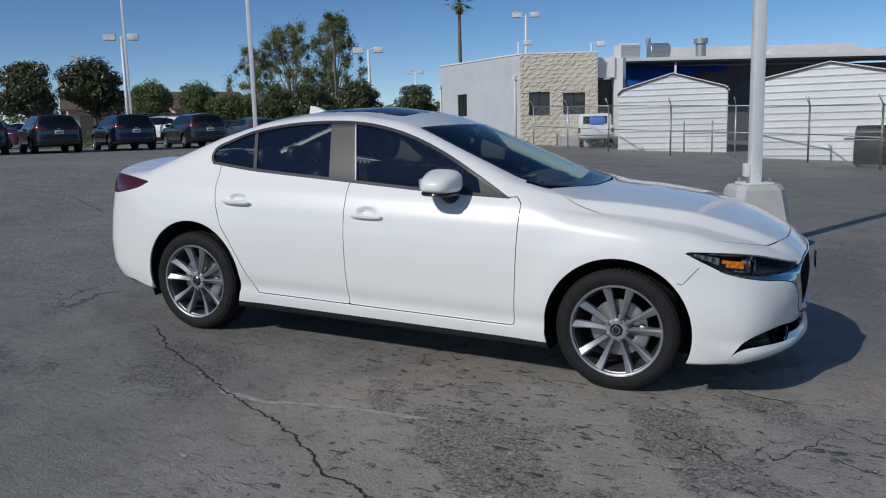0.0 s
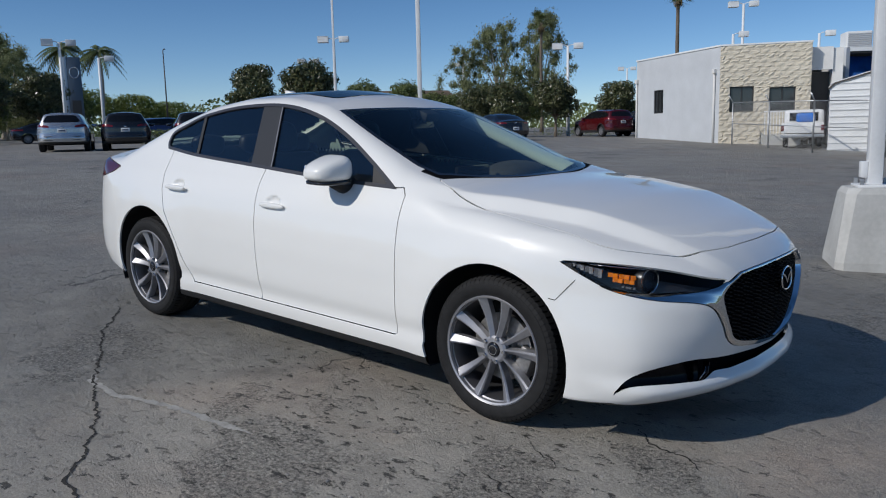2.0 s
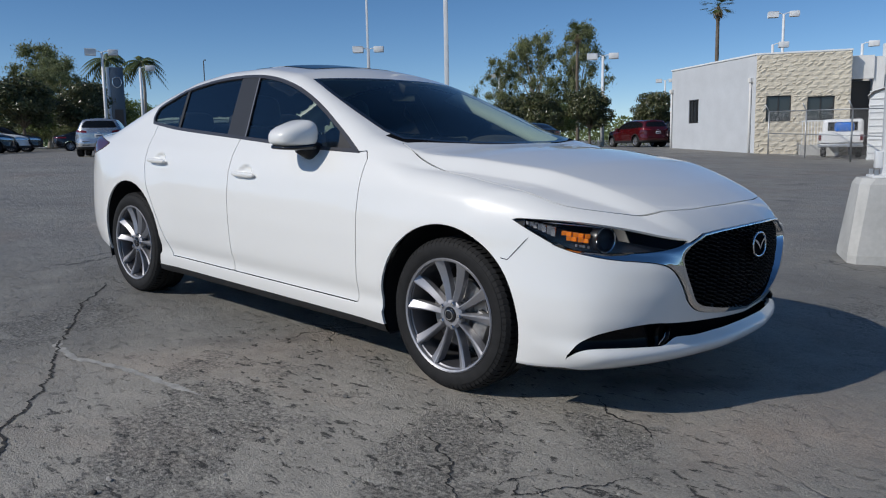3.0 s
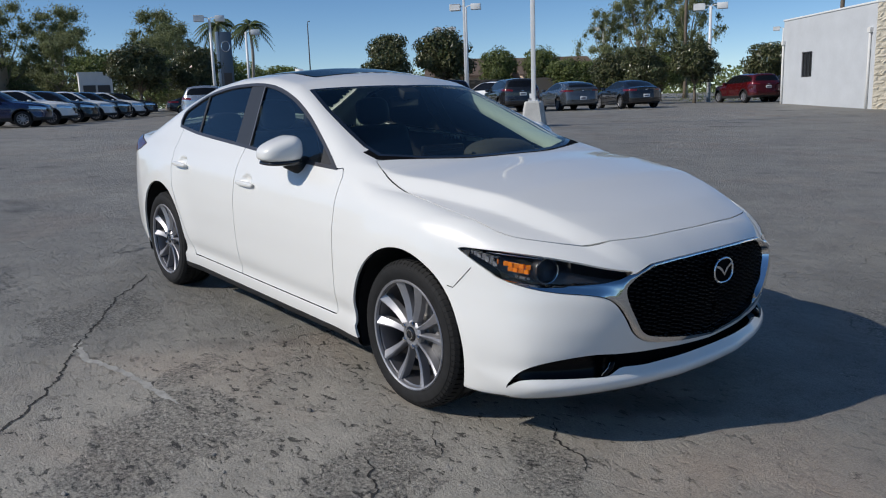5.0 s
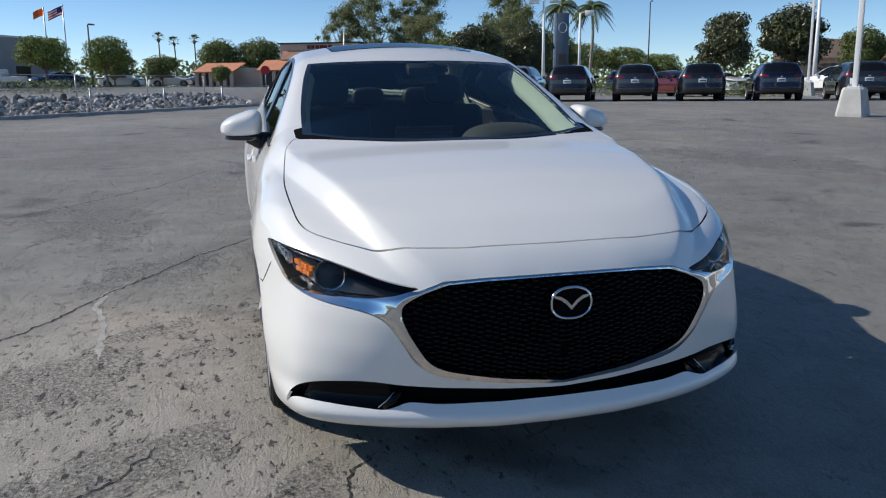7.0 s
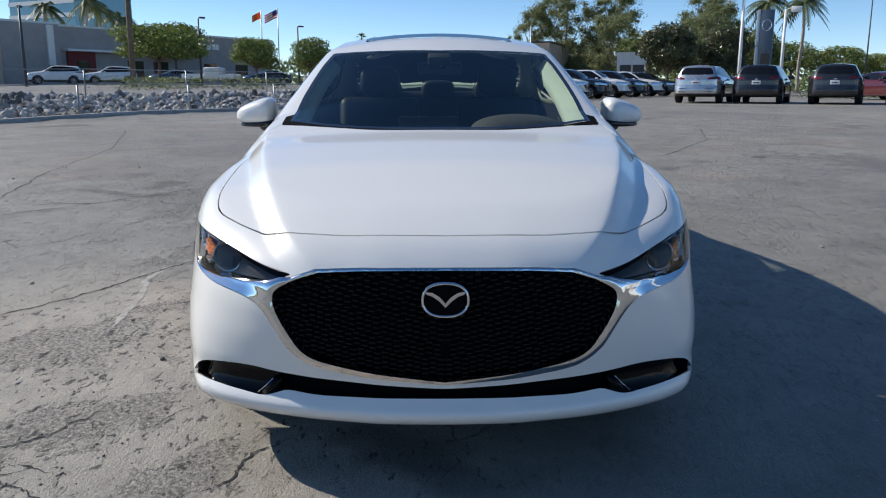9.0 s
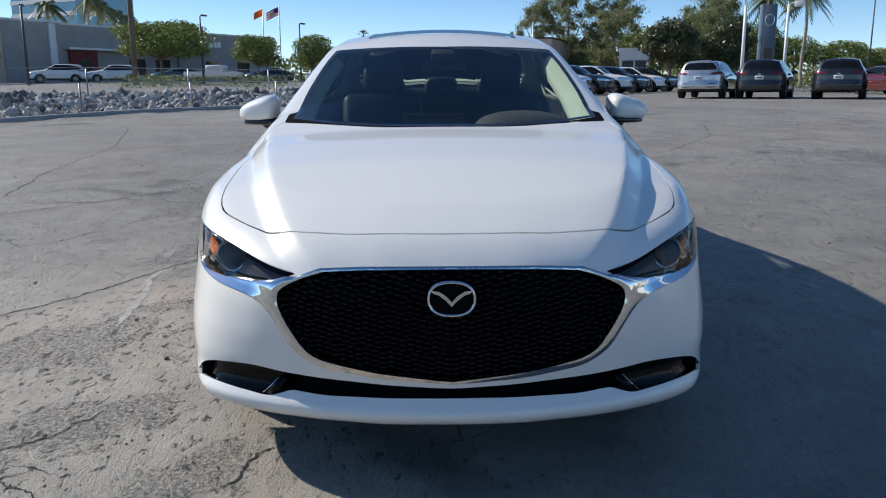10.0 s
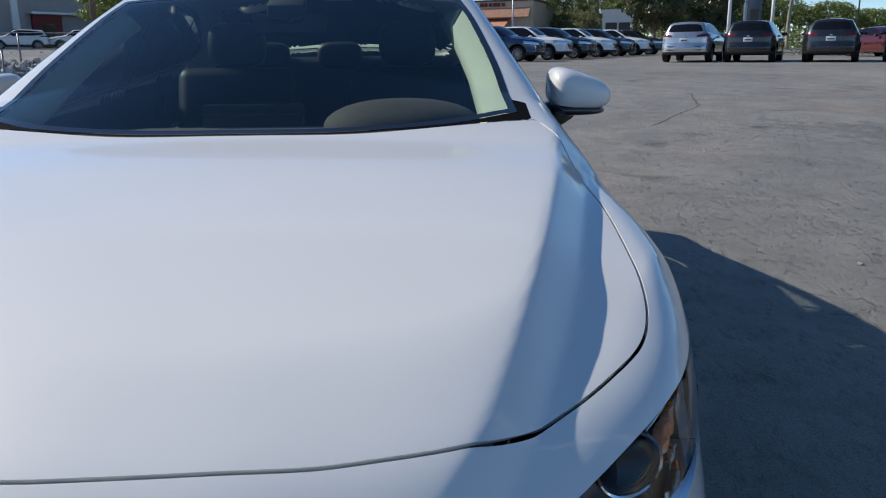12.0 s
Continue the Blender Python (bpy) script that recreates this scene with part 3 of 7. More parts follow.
    grille_line = loop([(0.0, 0.722), (0.13, 0.719), (0.200, 0.711), (0.200, 0.711), (0.238, 0.684), (0.264, 0.655), (0.268, 0.625), (0.260, 0.580), (0.243, 0.520), (0.226, 0.472), (0.202, 0.446), (0.150, 0.425), (0.075, 0.405), (0.0, 0.388), (0.0, 0.388), (-0.10, 0.414), (-0.10, 0.414), (-0.10, 0.720), (-0.10, 0.720)], 8)
    grille, wing = k.take(wing, round_view, grille_line, ahead)
    mouth_line = loop([(0.496, 0.262), (0.476, 0.320), (0.452, 0.352), (0.420, 0.374), (0.375, 0.390), (0.325, 0.397), (0.275, 0.390), (0.205, 0.382), (0.125, 0.375), (0.0, 0.362), (-0.1, 0.37), (-0.1, 0.37), (-0.1, 0.331), (-0.1, 0.331), (0.0, 0.331), (0.126, 0.330), (0.205, 0.327), (0.262, 0.331), (0.280, 0.320), (0.300, 0.309), (0.340, 0.311), (0.40, 0.314), (0.445, 0.312), (0.470, 0.300)], 8)
    mouth = k.panel(round_view, mouth_line, ahead)
    tail_line = loop([(-1.775, 0.940), (-1.775, 0.940), (-1.88, 0.892), (-2.10, 0.850), (-2.6, 0.83), (-2.6, 0.83), (-2.6, 0.975), (-2.6, 0.975), (-2.1, 0.972), (-1.95, 0.962)], 6)
    tail_l = k.panel(side_view, tail_line, region(x1=-1.6, y0=0.35), 0.004)
    # opening panels
    hood_line = loop([(2.142, -0.2), (2.142, 0.0), (2.135, 0.2), (2.122, 0.33), (2.08, 0.49), (1.995, 0.602), (1.925, 0.672), (1.84, 0.738), (1.75, 0.768), (1.60, 0.780), (1.355, 0.783), (1.05, 0.755), (0.925, 0.712), (0.925, 0.712), (1.012, 0.50), (1.082, 0.25), (1.094, 0.0), (1.094, -0.2), (1.094, -0.2), (2.142, -0.2)], 8)
    hood = k.panel(top_view, hood_line, region(x0=0.8, z0=0.74), 0.005)
    cowl_line = np.array([(0.70, -0.2), (1.2, -0.2), (1.16, 0.3), (1.03, 0.60), (0.92, 0.70), (0.80, 0.70)])
    cowl, k.rest = k.take(k.rest, top_view, cowl_line, region(x0=0.7, x1=1.3, z0=0.97))
    belt = [(0.758, 0.976), (0.547, 0.979), (0.221, 0.988), (-0.283, 1.012), (-0.944, 1.044), (-1.20, 1.066)]
    front_line = np.array([(-0.25, 1.011), (-0.25, 0.96), (-0.223, 0.50), (-0.205, 0.31), (-0.203, 0.2985), (0.815, 0.2985), (0.818, 0.31), (0.82, 0.60), (0.82, 0.95), (0.79, 0.985), (0.758, 0.980)] + belt[1:3])
    low = region(y0=0.5, z0=0.2, z1=1.1)
    door_f = k.panel(side_view, front_line, low, 0.005)
    rear_line = np.array([(-1.215, 1.075), (-1.205, 0.95), (-1.175, 0.83), (-1.12, 0.70), (-1.06, 0.615), (-0.965, 0.46), (-0.885, 0.335), (-0.855, 0.2985), (-0.203, 0.2985), (-0.202, 0.31), (-0.22, 0.50), (-0.247, 0.96), (-0.247, 1.012), (-0.283, 1.016), (-0.944, 1.048), (-1.19, 1.072)])
    door_r = k.panel(side_view, rear_line, low, 0.005)
    trunk_line = np.array([(-2.6, -0.2), (-2.6, 0.52), (-2.2, 0.56), (-1.9, 0.60), (-1.875, 0.3), (-1.885, -0.2)])
    trunk = k.panel(top_view, trunk_line, region(x1=-1.8, z0=0.55), 0.005)
    sill_f = k.p[:, 2] - 0.230
    k.p, skirt, k.rest = cut(k.p, k.rest, np.where((np.abs(k.p[:, 0]) < 1.02) & (k.p[:, 1] < -0.5), sill_f, 1.0))

    k.put("body", k.rest, pearl, car, "pearl white body shell", rim=0.012)
    k.put("hood", hood, pearl, car, rim=0.012)
    k.put("trunk_lid", trunk, pearl, car, rim=0.012)
    k.put("underbody", floor_t, satin_black, car)
    k.put("sill_trim", skirt, satin_black, car, "black sill trim", 3)
    for pair, handle_x, handle_z in ((k.put("front_door", door_f, pearl, car, "", 3, rim=0.012), -0.087, 0.828), (k.put("rear_door", door_r, pearl, car, "", 3, rim=0.012), -1.008, 0.857)):
        for s, d in zip((-1, 1), pair):
            bm = super_ball(bmesh.new(), (handle_x, s * 0.889, handle_z), (0.102, 0.013, 0.0145), 0.75, 28)
            part("door_handle", bm, pearl, d)
    k.put("windscreen", ws_glass, screen_glass, car, "clear windscreen", rim=0.0).visible_shadow = False
    k.put("windscreen_band", ws_band, gloss_black, car, "black band round the windscreen", lift=0.001)
    k.put("cowl", cowl, cowl_black, car, "black plastic cowl")
    k.put("rear_window", rear_w, rear_glass, car).visible_shadow = False
    k.put("sunroof", sun_g, dark_glass, car, "dark glass sunroof", lift=0.003)
    for name, t in (("front_window", front_g), ("rear_side_window", rear_g), ("quarter_window", quarter)):
        k.put(name, t, door_glass if name == "front_window" else side_glass, car, "tinted side window", 3, lift=-0.008)
    k.put("window_frame", frame_t, trim_grey, car, "dark window frame", 3, lift=0.001, rim=0.012)
    for name, t in (("mirror_sail", sail), ("quarter_bar", bar), ("window_post", post)):
        k.put(name, t, satin_black, car, "", 3, lift=-0.002, rim=0.006)
    k.put("window_channel", edge, alloy_dark, car, "pale edge of the door glass channel", 3, lift=0.001, rim=0.006)
    for t in (b_front, b_rear):
        k.put("pillar_cover", t, pillar_grey, car, "satin dark grey pillar cover", 3, lift=-0.002, rim=0.006)
    # chrome wing round the grille
    def swell(p):
        """The chrome stands out most along the middle of its band."""
        q = round_view(np.stack((p[:, 0], -np.abs(p[:, 1]), p[:, 2]), -1))
        wide = np.array((1.8, 1.0))
        d = np.minimum.reduce((-distance(q * wide, wing_line * wide), distance(q * wide, grille_line * wide), distance(q * wide, lamp_line * wide)))
        crown = 0.0065 * (1 - np.clip(1 - d / 0.017, 0, 1) ** 2) * np.clip((q[:, 1] - 0.42) / 0.08, 0, 1)
        # under the lamps it leans back towards the lens
        upper, lower = np.abs(distance(q * wide, lamp_line * wide)), np.abs(distance(q * wide, wing_line * wide))
        w = np.clip((q[:, 0] - 0.27) / 0.06, 0, 1)
        w = w * w * (3 - 2 * w)
        return crown * (1 - w) - 0.015 * w * lower / (upper + lower + 1e-4)

    k.put("grille_surround", wing, chrome, car, "chrome surround of the grille", lift=0.004, rim=0.062, bulge=swell)
    g = k.put("grille", grille, cowl_black, car, "black grille with rows of small bars", lift=-0.05)
    # rows of short slats that step down towards the middle, as V shapes
    bm = bmesh.new()
    zrow = 0.404
    while zrow < 0.715:
        for s in (-1, 1):
            for j in range(22):
                y = 0.012 + j * 0.0235 + (0.012 if int(zrow * 1000) % 2 else 0.0)
                zc = zrow + 0.12 * y + 0.004 * math.sin(j * 2.1)
                ang = math.atan2(y + 0.01, 1.05) * 180 / math.pi / 100
                if distance(np.array([(ang, zc)]), grille_line)[0] > -0.006:
                    continue
                x = float(SEDAN["nose_hi"](np.array([y]))[0] * min(1, max(0, (zc - 0.35) / 0.33)) + SEDAN["nose_lo"](np.array([y]))[0] * (1 - min(1, max(0, (zc - 0.35) / 0.33))) + SEDAN["nose_z"](np.array([zc]))[0]) - 0.030
                yaw = math.degrees(math.atan((SEDAN["nose_hi"](np.array([y + 0.02]))[0] - SEDAN["nose_hi"](np.array([y - 0.02]))[0]) / 0.04))
                box(bm, -0.012, 0.006, -0.0088, 0.0088, -0.0021, 0.0021, 0, 1, pose(x, s * y, zc, 0, 0, 0) @ pose(0, 0, 0, s * 6, 0, -s * yaw))
        zrow += 0.0163
    part("grille_slat", bm, grille_black, g, "small black bars in rows", smooth=False)
    # badge: an oval ring with two wings
    bm = bmesh.new()
    ring = [(0.072 * math.copysign(abs(math.cos(a)) ** 0.85, math.cos(a)), 0.0530 * math.copysign(abs(math.sin(a)) ** 0.85, math.sin(a))) for a in np.linspace(0, 2 * math.pi, 65)]
    tube(bm, [(0, y, z) for y, z in ring], 0.0048, 8, cap=False)
    for s in (-1, 1):
        pts = [(0, -0.010), (0.018, 0.010), (0.040, 0.024), (0.067, 0.028), (0.058, 0.018), (0.040, 0.012), (0.019, -0.004), (0.0, -0.024)]
        sheet(bm, [(s * a, b) for a, b in pts], 0.009, "X")
    bd = part("badge", bm, chrome, g, "silver oval badge", pose(2.284, 0, 0.650, 0, -4, 0) @ Matrix.Scale(0.9, 4))
    bm = sheet(bmesh.new(), [(0.068 * y / 0.072, z * 0.95) for y, z in ring[:-1]], 0.004, "X")
    part("badge_plate", bm, cowl_black, g, "", pose(2.279, 0, 0.650, 0, -4, 0) @ Matrix.Scale(0.9, 4))
    # lower intake: a deep dark mouth
    mo = k.put("lower_intake", mouth, cowl_black, car, "black lower air intake", lift=-0.06)
    k.put("intake_wall", mouth, gloss_black, mo, "glossy black wall of the intake", lift=0.0, rim=0.062, wall=True)
    for s in (-1, 1):
        line = [(2.150, s * 0.500, 0.366), (2.158, s * 0.530, 0.336), (2.150, s * 0.556, 0.312)]
        part("intake_fin", tube(bmesh.new(), line, [0.013, 0.014, 0.010], 12), pocket_black, mo, "glossy black fin in the corner of the intake")
        part("fin_edge", tube(bmesh.new(), [(x + 0.004, y + s * 0.018, z + 0.004) for x, y, z in line], 0.0014, 6), chrome, mo, "thin bright edge of the fin")
    pocket, _ = k.take(mouth, round_view, np.array([(0.31, 0.2), (0.6, 0.2), (0.6, 0.45), (0.27, 0.45)]), ahead)
    k.put("corner_panel", pocket, pocket_black, mo, "glossy black panel in the corner of the intake", 3, lift=-0.040)
    # headlamps
    for i, s in enumerate((-1, 1)):
        hl = part("headlamp", k.mesh("headlamp", lamp, lamp_black, i, lift=-0.075), lamp_black, car, "dark headlamp with an amber reflector")
        o = part("lens", k.mesh("lens", lamp, lens_glass, i, lift=0.001), lens_glass, hl, "clear lamp lens")
        o.visible_shadow = False
        seat = pose(1.968, s * 0.688, 0.700, 0, 0, 90 + s * 14)
        bm = lathe(bmesh.new(), [(0.050, 0.030), (0.049, 0.0), (0.044, -0.008), (0.041, 0.004), (0.026, 0.014), (0.012, 0.020), (0.0005, 0.022)], 40, "Y")
        part("projector", bm, lamp_black, hl, "round black projector lamp", seat)
        bm = lathe(bmesh.new(), [(0.0455, -0.010), (0.0485, -0.012), (0.0495, -0.008), (0.0480, -0.004), (0.0450, -0.006)], 48, "Y", None, True)
        part("projector_ring", bm, chrome, hl, "thin bright ring round the projector", seat)
        bm = lathe(bmesh.new(), [(0.041, 0.002), (0.036, -0.009), (0.020, -0.017), (0.0005, -0.020)], 32, "Y")
        part("projector_lens", bm, lens_glass, hl, "domed clear projector lens", seat)
        bm = bmesh.new()
        for i3 in range(5):
            for j3 in range(2):
                if (i3, j3) != (0, 0):
                    lamp_block(bm, 1.852 + i3 * 0.0195, 0.706 + j3 * 0.0165 - 0.0018 * i3, s, 0.040, 0.0096, 0.0080, i3 + j3)
        part("amber_reflector", bm, amber, hl, "amber side reflector", smooth=False)
        bm = bmesh.new()
        for i3 in range(4):
            lamp_block(bm, 1.905 + i3 * 0.012, 0.682 - 0.0015 * i3, s, 0.034, 0.0055, 0.0050, i3)
        part("small_reflector", bm, lamp_silver, hl, "row of small clear facets", smooth=False)
        bm = bmesh.new()
        for i3 in range(7):
            lamp_block(bm, 1.822 - i3 * 0.017, 0.727 + i3 * 0.0042, s, 0.030, 0.0092, 0.018 - 0.0018 * i3, i3)
        part("clear_reflector", bm, lamp_silver, hl, "faceted clear reflector", smooth=False)
        bm = tube(bmesh.new(), [(x, s * (skin(x, z) - 0.02), z) for x, z in ((1.97, 0.748), (1.90, 0.754), (1.84, 0.757), (1.78, 0.759))], 0.0022, 6)
        part("upper_strip", bm, lamp_silver, hl)
        part("tail_lamp", k.mesh("tail_lamp", tail_l, tail_red, i, lift=0.004, rim=0.01), tail_red, car, "dark red tail lamp")
    # mirrors
    for s in (-1, 1):
        def squeeze(q):
            t = (q[1] * s + 1) / 2
            return [q[0] * (1 - 0.36 * t) - 0.10 * t, q[1], (q[2] if q[2] > 0 else q[2] * 0.8) * (1 - 0.50 * t) - 0.30 * t]
        bm = super_ball(bmesh.new(), (0.392, s * 0.922, 1.052), (0.124, 0.100, 0.086), 0.66, 40, squeeze)
        mir = part("door_mirror", bm, pearl, car, "white door mirror on a black foot")
        bm = super_ball(bmesh.new(), (0.388, s * 0.914, 0.994), (0.118, 0.090, 0.028), 0.6, 32, squeeze)
        part("mirror_underside", bm, gloss_black, mir)
        bm = tube(bmesh.new(), [(0.415, s * 0.79, 0.962), (0.410, s * 0.84, 0.972), (0.400, s * 0.89, 0.992)], [0.05, 0.042, 0.034], 14)
        part("mirror_foot", bm, satin_black, mir)
        bm = boxed(-0.003, 0.003, -0.068, 0.066, -0.036, 0.030, 0.003)
        part("mirror_glass", bm, chrome, mir, "mirror glass", pose(0.296, s * 0.908, 1.038, 0, 0, s * 4))
    # dark structure behind the joints, and the cabin lining
    for cx in SEDAN["wheels"]:
        for s in (-1, 1):
            bm = bmesh.new()
            n = 40
            rows = []
            for yy in (0.865, 0.60):
                rows.append([bm.verts.new((cx + 0.384 * math.cos(a), s * yy, 0.340 + 0.384 * math.sin(a))) for a in np.linspace(-0.42, math.pi + 0.42, n)])
            for a in range(n - 1):
                bm.faces.new((rows[0][a], rows[0][a + 1], rows[1][a + 1], rows[1][a]))
            bm.faces.new(rows[1])
            part("wheel_liner", bm, satin_black, car, "black wheel arch liner")
            wheel(car, cx, s * 0.845, s > 0)
    # short joint between bumper and fender
    pts = []
    for u in np.linspace(0, 1, 12):
        x, z = 1.676 + 0.069 * u, 0.612 + 0.086 * u
        ys = np.linspace(0.6, 1.0, 400)
        f = shell(np.stack((np.full(400, x), -ys, np.full(400, z)), -1))
        pts.append((x, float(ys[np.argmax(f < 0)]), z))
    pts.insert(0, (1.648, skin(1.648, 0.616), 0.616))
    for s in (-1, 1):
        part("bumper_joint", tube(bmesh.new(), [(x, s * y, z) for x, y, z in pts], 0.0016, 6), cowl_black, car)
    # antenna fin
    bm = sheet(bmesh.new(), [(-0.10, 0.0), (0.09, 0.0), (0.03, 0.022), (-0.05, 0.052), (-0.09, 0.055)], 0.035, "Y")
    part("antenna_fin", bm, pearl, car, "", pose(-0.93, 0, 1.395))
    return car, k


sedan, cutter = build_sedan(LEAN)


def cabin(car):
    # lining: the shell again, a little further in
    c = Cutter(SEDAN, 90, 30, 70)
    z = c.p[:, 2]
    keep = np.array([True] * len(c.rest))
    ctr = c.p[c.rest].mean(1)
    q = ctr[:, [0, 2]]
    dlo = np.array([(-1.285, 1.06), (-1.30, 1.18), (-1.032, 1.29), (-0.747, 1.345), (-0.426, 1.366), (-0.187, 1.352), (0.051, 1.303), (0.287, 1.218), (0.521, 1.105), (0.77, 0.965), (-0.283, 1.0)])
    open_side = (distance(q, dlo) < 0.01) & (ctr[:, 1] < -0.4)
    tv = np.stack((ctr[:, 0], -ctr[:, 1]), -1)
    scr = np.array([(1.3, -1), (1.3, 0.72), (0.865, 0.665), (0.60, 0.648), (0.30, 0.606), (0.095, 0.562), (0.206, -1)])
    bck = np.array([(-1.03, -1), (-1.06, 0.50), (-1.20, 0.56), (-1.50, 0.60), (-1.76, 0.58), (-1.9, -1)])
    srf = np.array([(-0.06, -1), (-0.06, 0.43), (-0.72, 0.43), (-0.72, -1)])
    up = ctr[:, 2] > 0.97
    open_top = up & ((distance(tv, scr) < 0.02) | (distance(tv, bck) < 0.01) | (distance(tv, srf) < 0.0))
    arches = np.zeros(len(ctr), bool)
    for cx in SEDAN["wheels"]:
        arches |= (np.hypot(ctr[:, 0] - cx, ctr[:, 2] - 0.338) < 0.40) & (ctr[:, 1] < -0.5)
    ahead = ctr[:, 0] > 1.72
    solid = ~(open_side | open_top | arches | ahead)
    upper = solid & (ctr[:, 2] > 1.02)
    c.put("roof_lining", c.rest[upper], lining, car, "light grey roof and pillar lining", lift=-0.020)
    c.put("inner_structure", c.rest[solid & ~upper], cabin_black, car, "dark inner panels", lift=-0.016)
    for y in (-0.37, 0.37):
        seat(car, -0.18, y)
    seat(car, -1.02, 0.0, 1.25, False)
    for y in (-0.38, 0.0, 0.38):
        bm = super_ball(bmesh.new(), (0, 0, 0), (0.05, 0.12, 0.07), 0.6, 20)
        part("rear_headrest", bm, leather, car, "", pose(-1.40, y, 1.08))
    # pale covers inside the front pillars; the right one narrowed to imitate shade
    for s, wide in ((-1, 0.015), (1, 0.045)):
        bm = bmesh.new()
        rows = []
        for x, y in ((0.84, 0.645), (0.70, 0.638), (0.55, 0.628), (0.40, 0.607), (0.25, 0.582), (0.13, 0.555)):
            zs = np.linspace(0.8, 1.5, 500)
            z = float(zs[np.argmax(shell(np.stack((np.full(500, x), np.full(500, -y), zs), -1)) < 0)]) - 0.022
            rows.append([bm.verts.new((x + a, s * (y + b), z + c)) for a, b, c in ((0, 0.01, 0), (-0.015, -wide, -0.022), (-0.05, -wide - 0.015, -0.05), (-0.07, -0.02, -0.06))])
        for r0, r1 in zip(rows, rows[1:]):
            for i in range(3):
                bm.faces.new((r0[i], r0[i + 1], r1[i + 1], r1[i]))
        part("pillar_trim", bm, lining, car, "pale cover inside the front pillar")
    # dashboard
    bm = bmesh.new()
    prof = [(1.06, 0.90), (1.03, 0.965), (0.85, 0.985), (0.62, 0.975), (0.56, 0.94), (0.55, 0.80), (0.62, 0.62), (1.02, 0.60)]
    sheet(bm, prof, 1.42, "Y")
    part("dashboard", bm, dash_grey, car, "dark dashboard")
    bm = super_ball(bmesh.new(), (0.62, 0.37, 0.965), (0.16, 0.23, 0.085), 0.9, 32)
    part("instrument_hood", bm, dash_grey, car, "domed hood over the instruments")
    bm = boxed(0.60, 0.63, -0.20, 0.09, 0.97, 1.040, 0.012)
    part("centre_screen", bm, gloss_black, car, "slim dark display on the dashboard")
    bm = bmesh.new()
    tube(bm, [(0, 0.18 * math.cos(a), 0.18 * math.sin(a)) for a in np.linspace(0, 2 * math.pi, 41)], 0.016, 10, cap=False)
    box(bm, -0.02, 0.02, -0.07, 0.07, -0.05, 0.05, 0.015)
    box(bm, -0.012, 0.012, -0.17, 0.17, -0.016, 0.016, 0.006)
    box(bm, -0.012, 0.012, -0.016, 0.016, -0.17, 0.0, 0.006)
    part("steering_wheel", bm, leather, car, "black steering wheel", pose(0.39, 0.37, 0.83, 0, 25, 0))
    bm = boxed(-0.012, 0.012, -0.12, 0.12, -0.032, 0.032, 0.011, 3)
    part("rear_view_mirror", bm, gloss_black, car, "", pose(0.20, 0, 1.255, 0, -10, 12))
    bm = boxed(-0.05, 0.04, -0.06, 0.06, -0.02, 0.03, 0.012)
    part("sensor_box", bm, cabin_black, car, "", pose(0.24, 0, 1.300, 0, 20, 0))
    bm = tube(bmesh.new(), [(0.21, 0, 1.265), (0.235, 0, 1.305)], 0.012, 8)
    part("mirror_stalk", bm, cabin_black, car)


cabin(sedan)
# the sprung body sits a little lower in front
SAG = Matrix.Translation((-1.0, 0, 0.3)) @ Matrix.Rotation(radians(0.40), 4, "Y") @ Matrix.Translation((1.0, 0, -0.3))
for o in sedan.children:
    if o.name.split(".")[0] != "wheel":
        o.matrix_basis = SAG @ o.matrix_basis

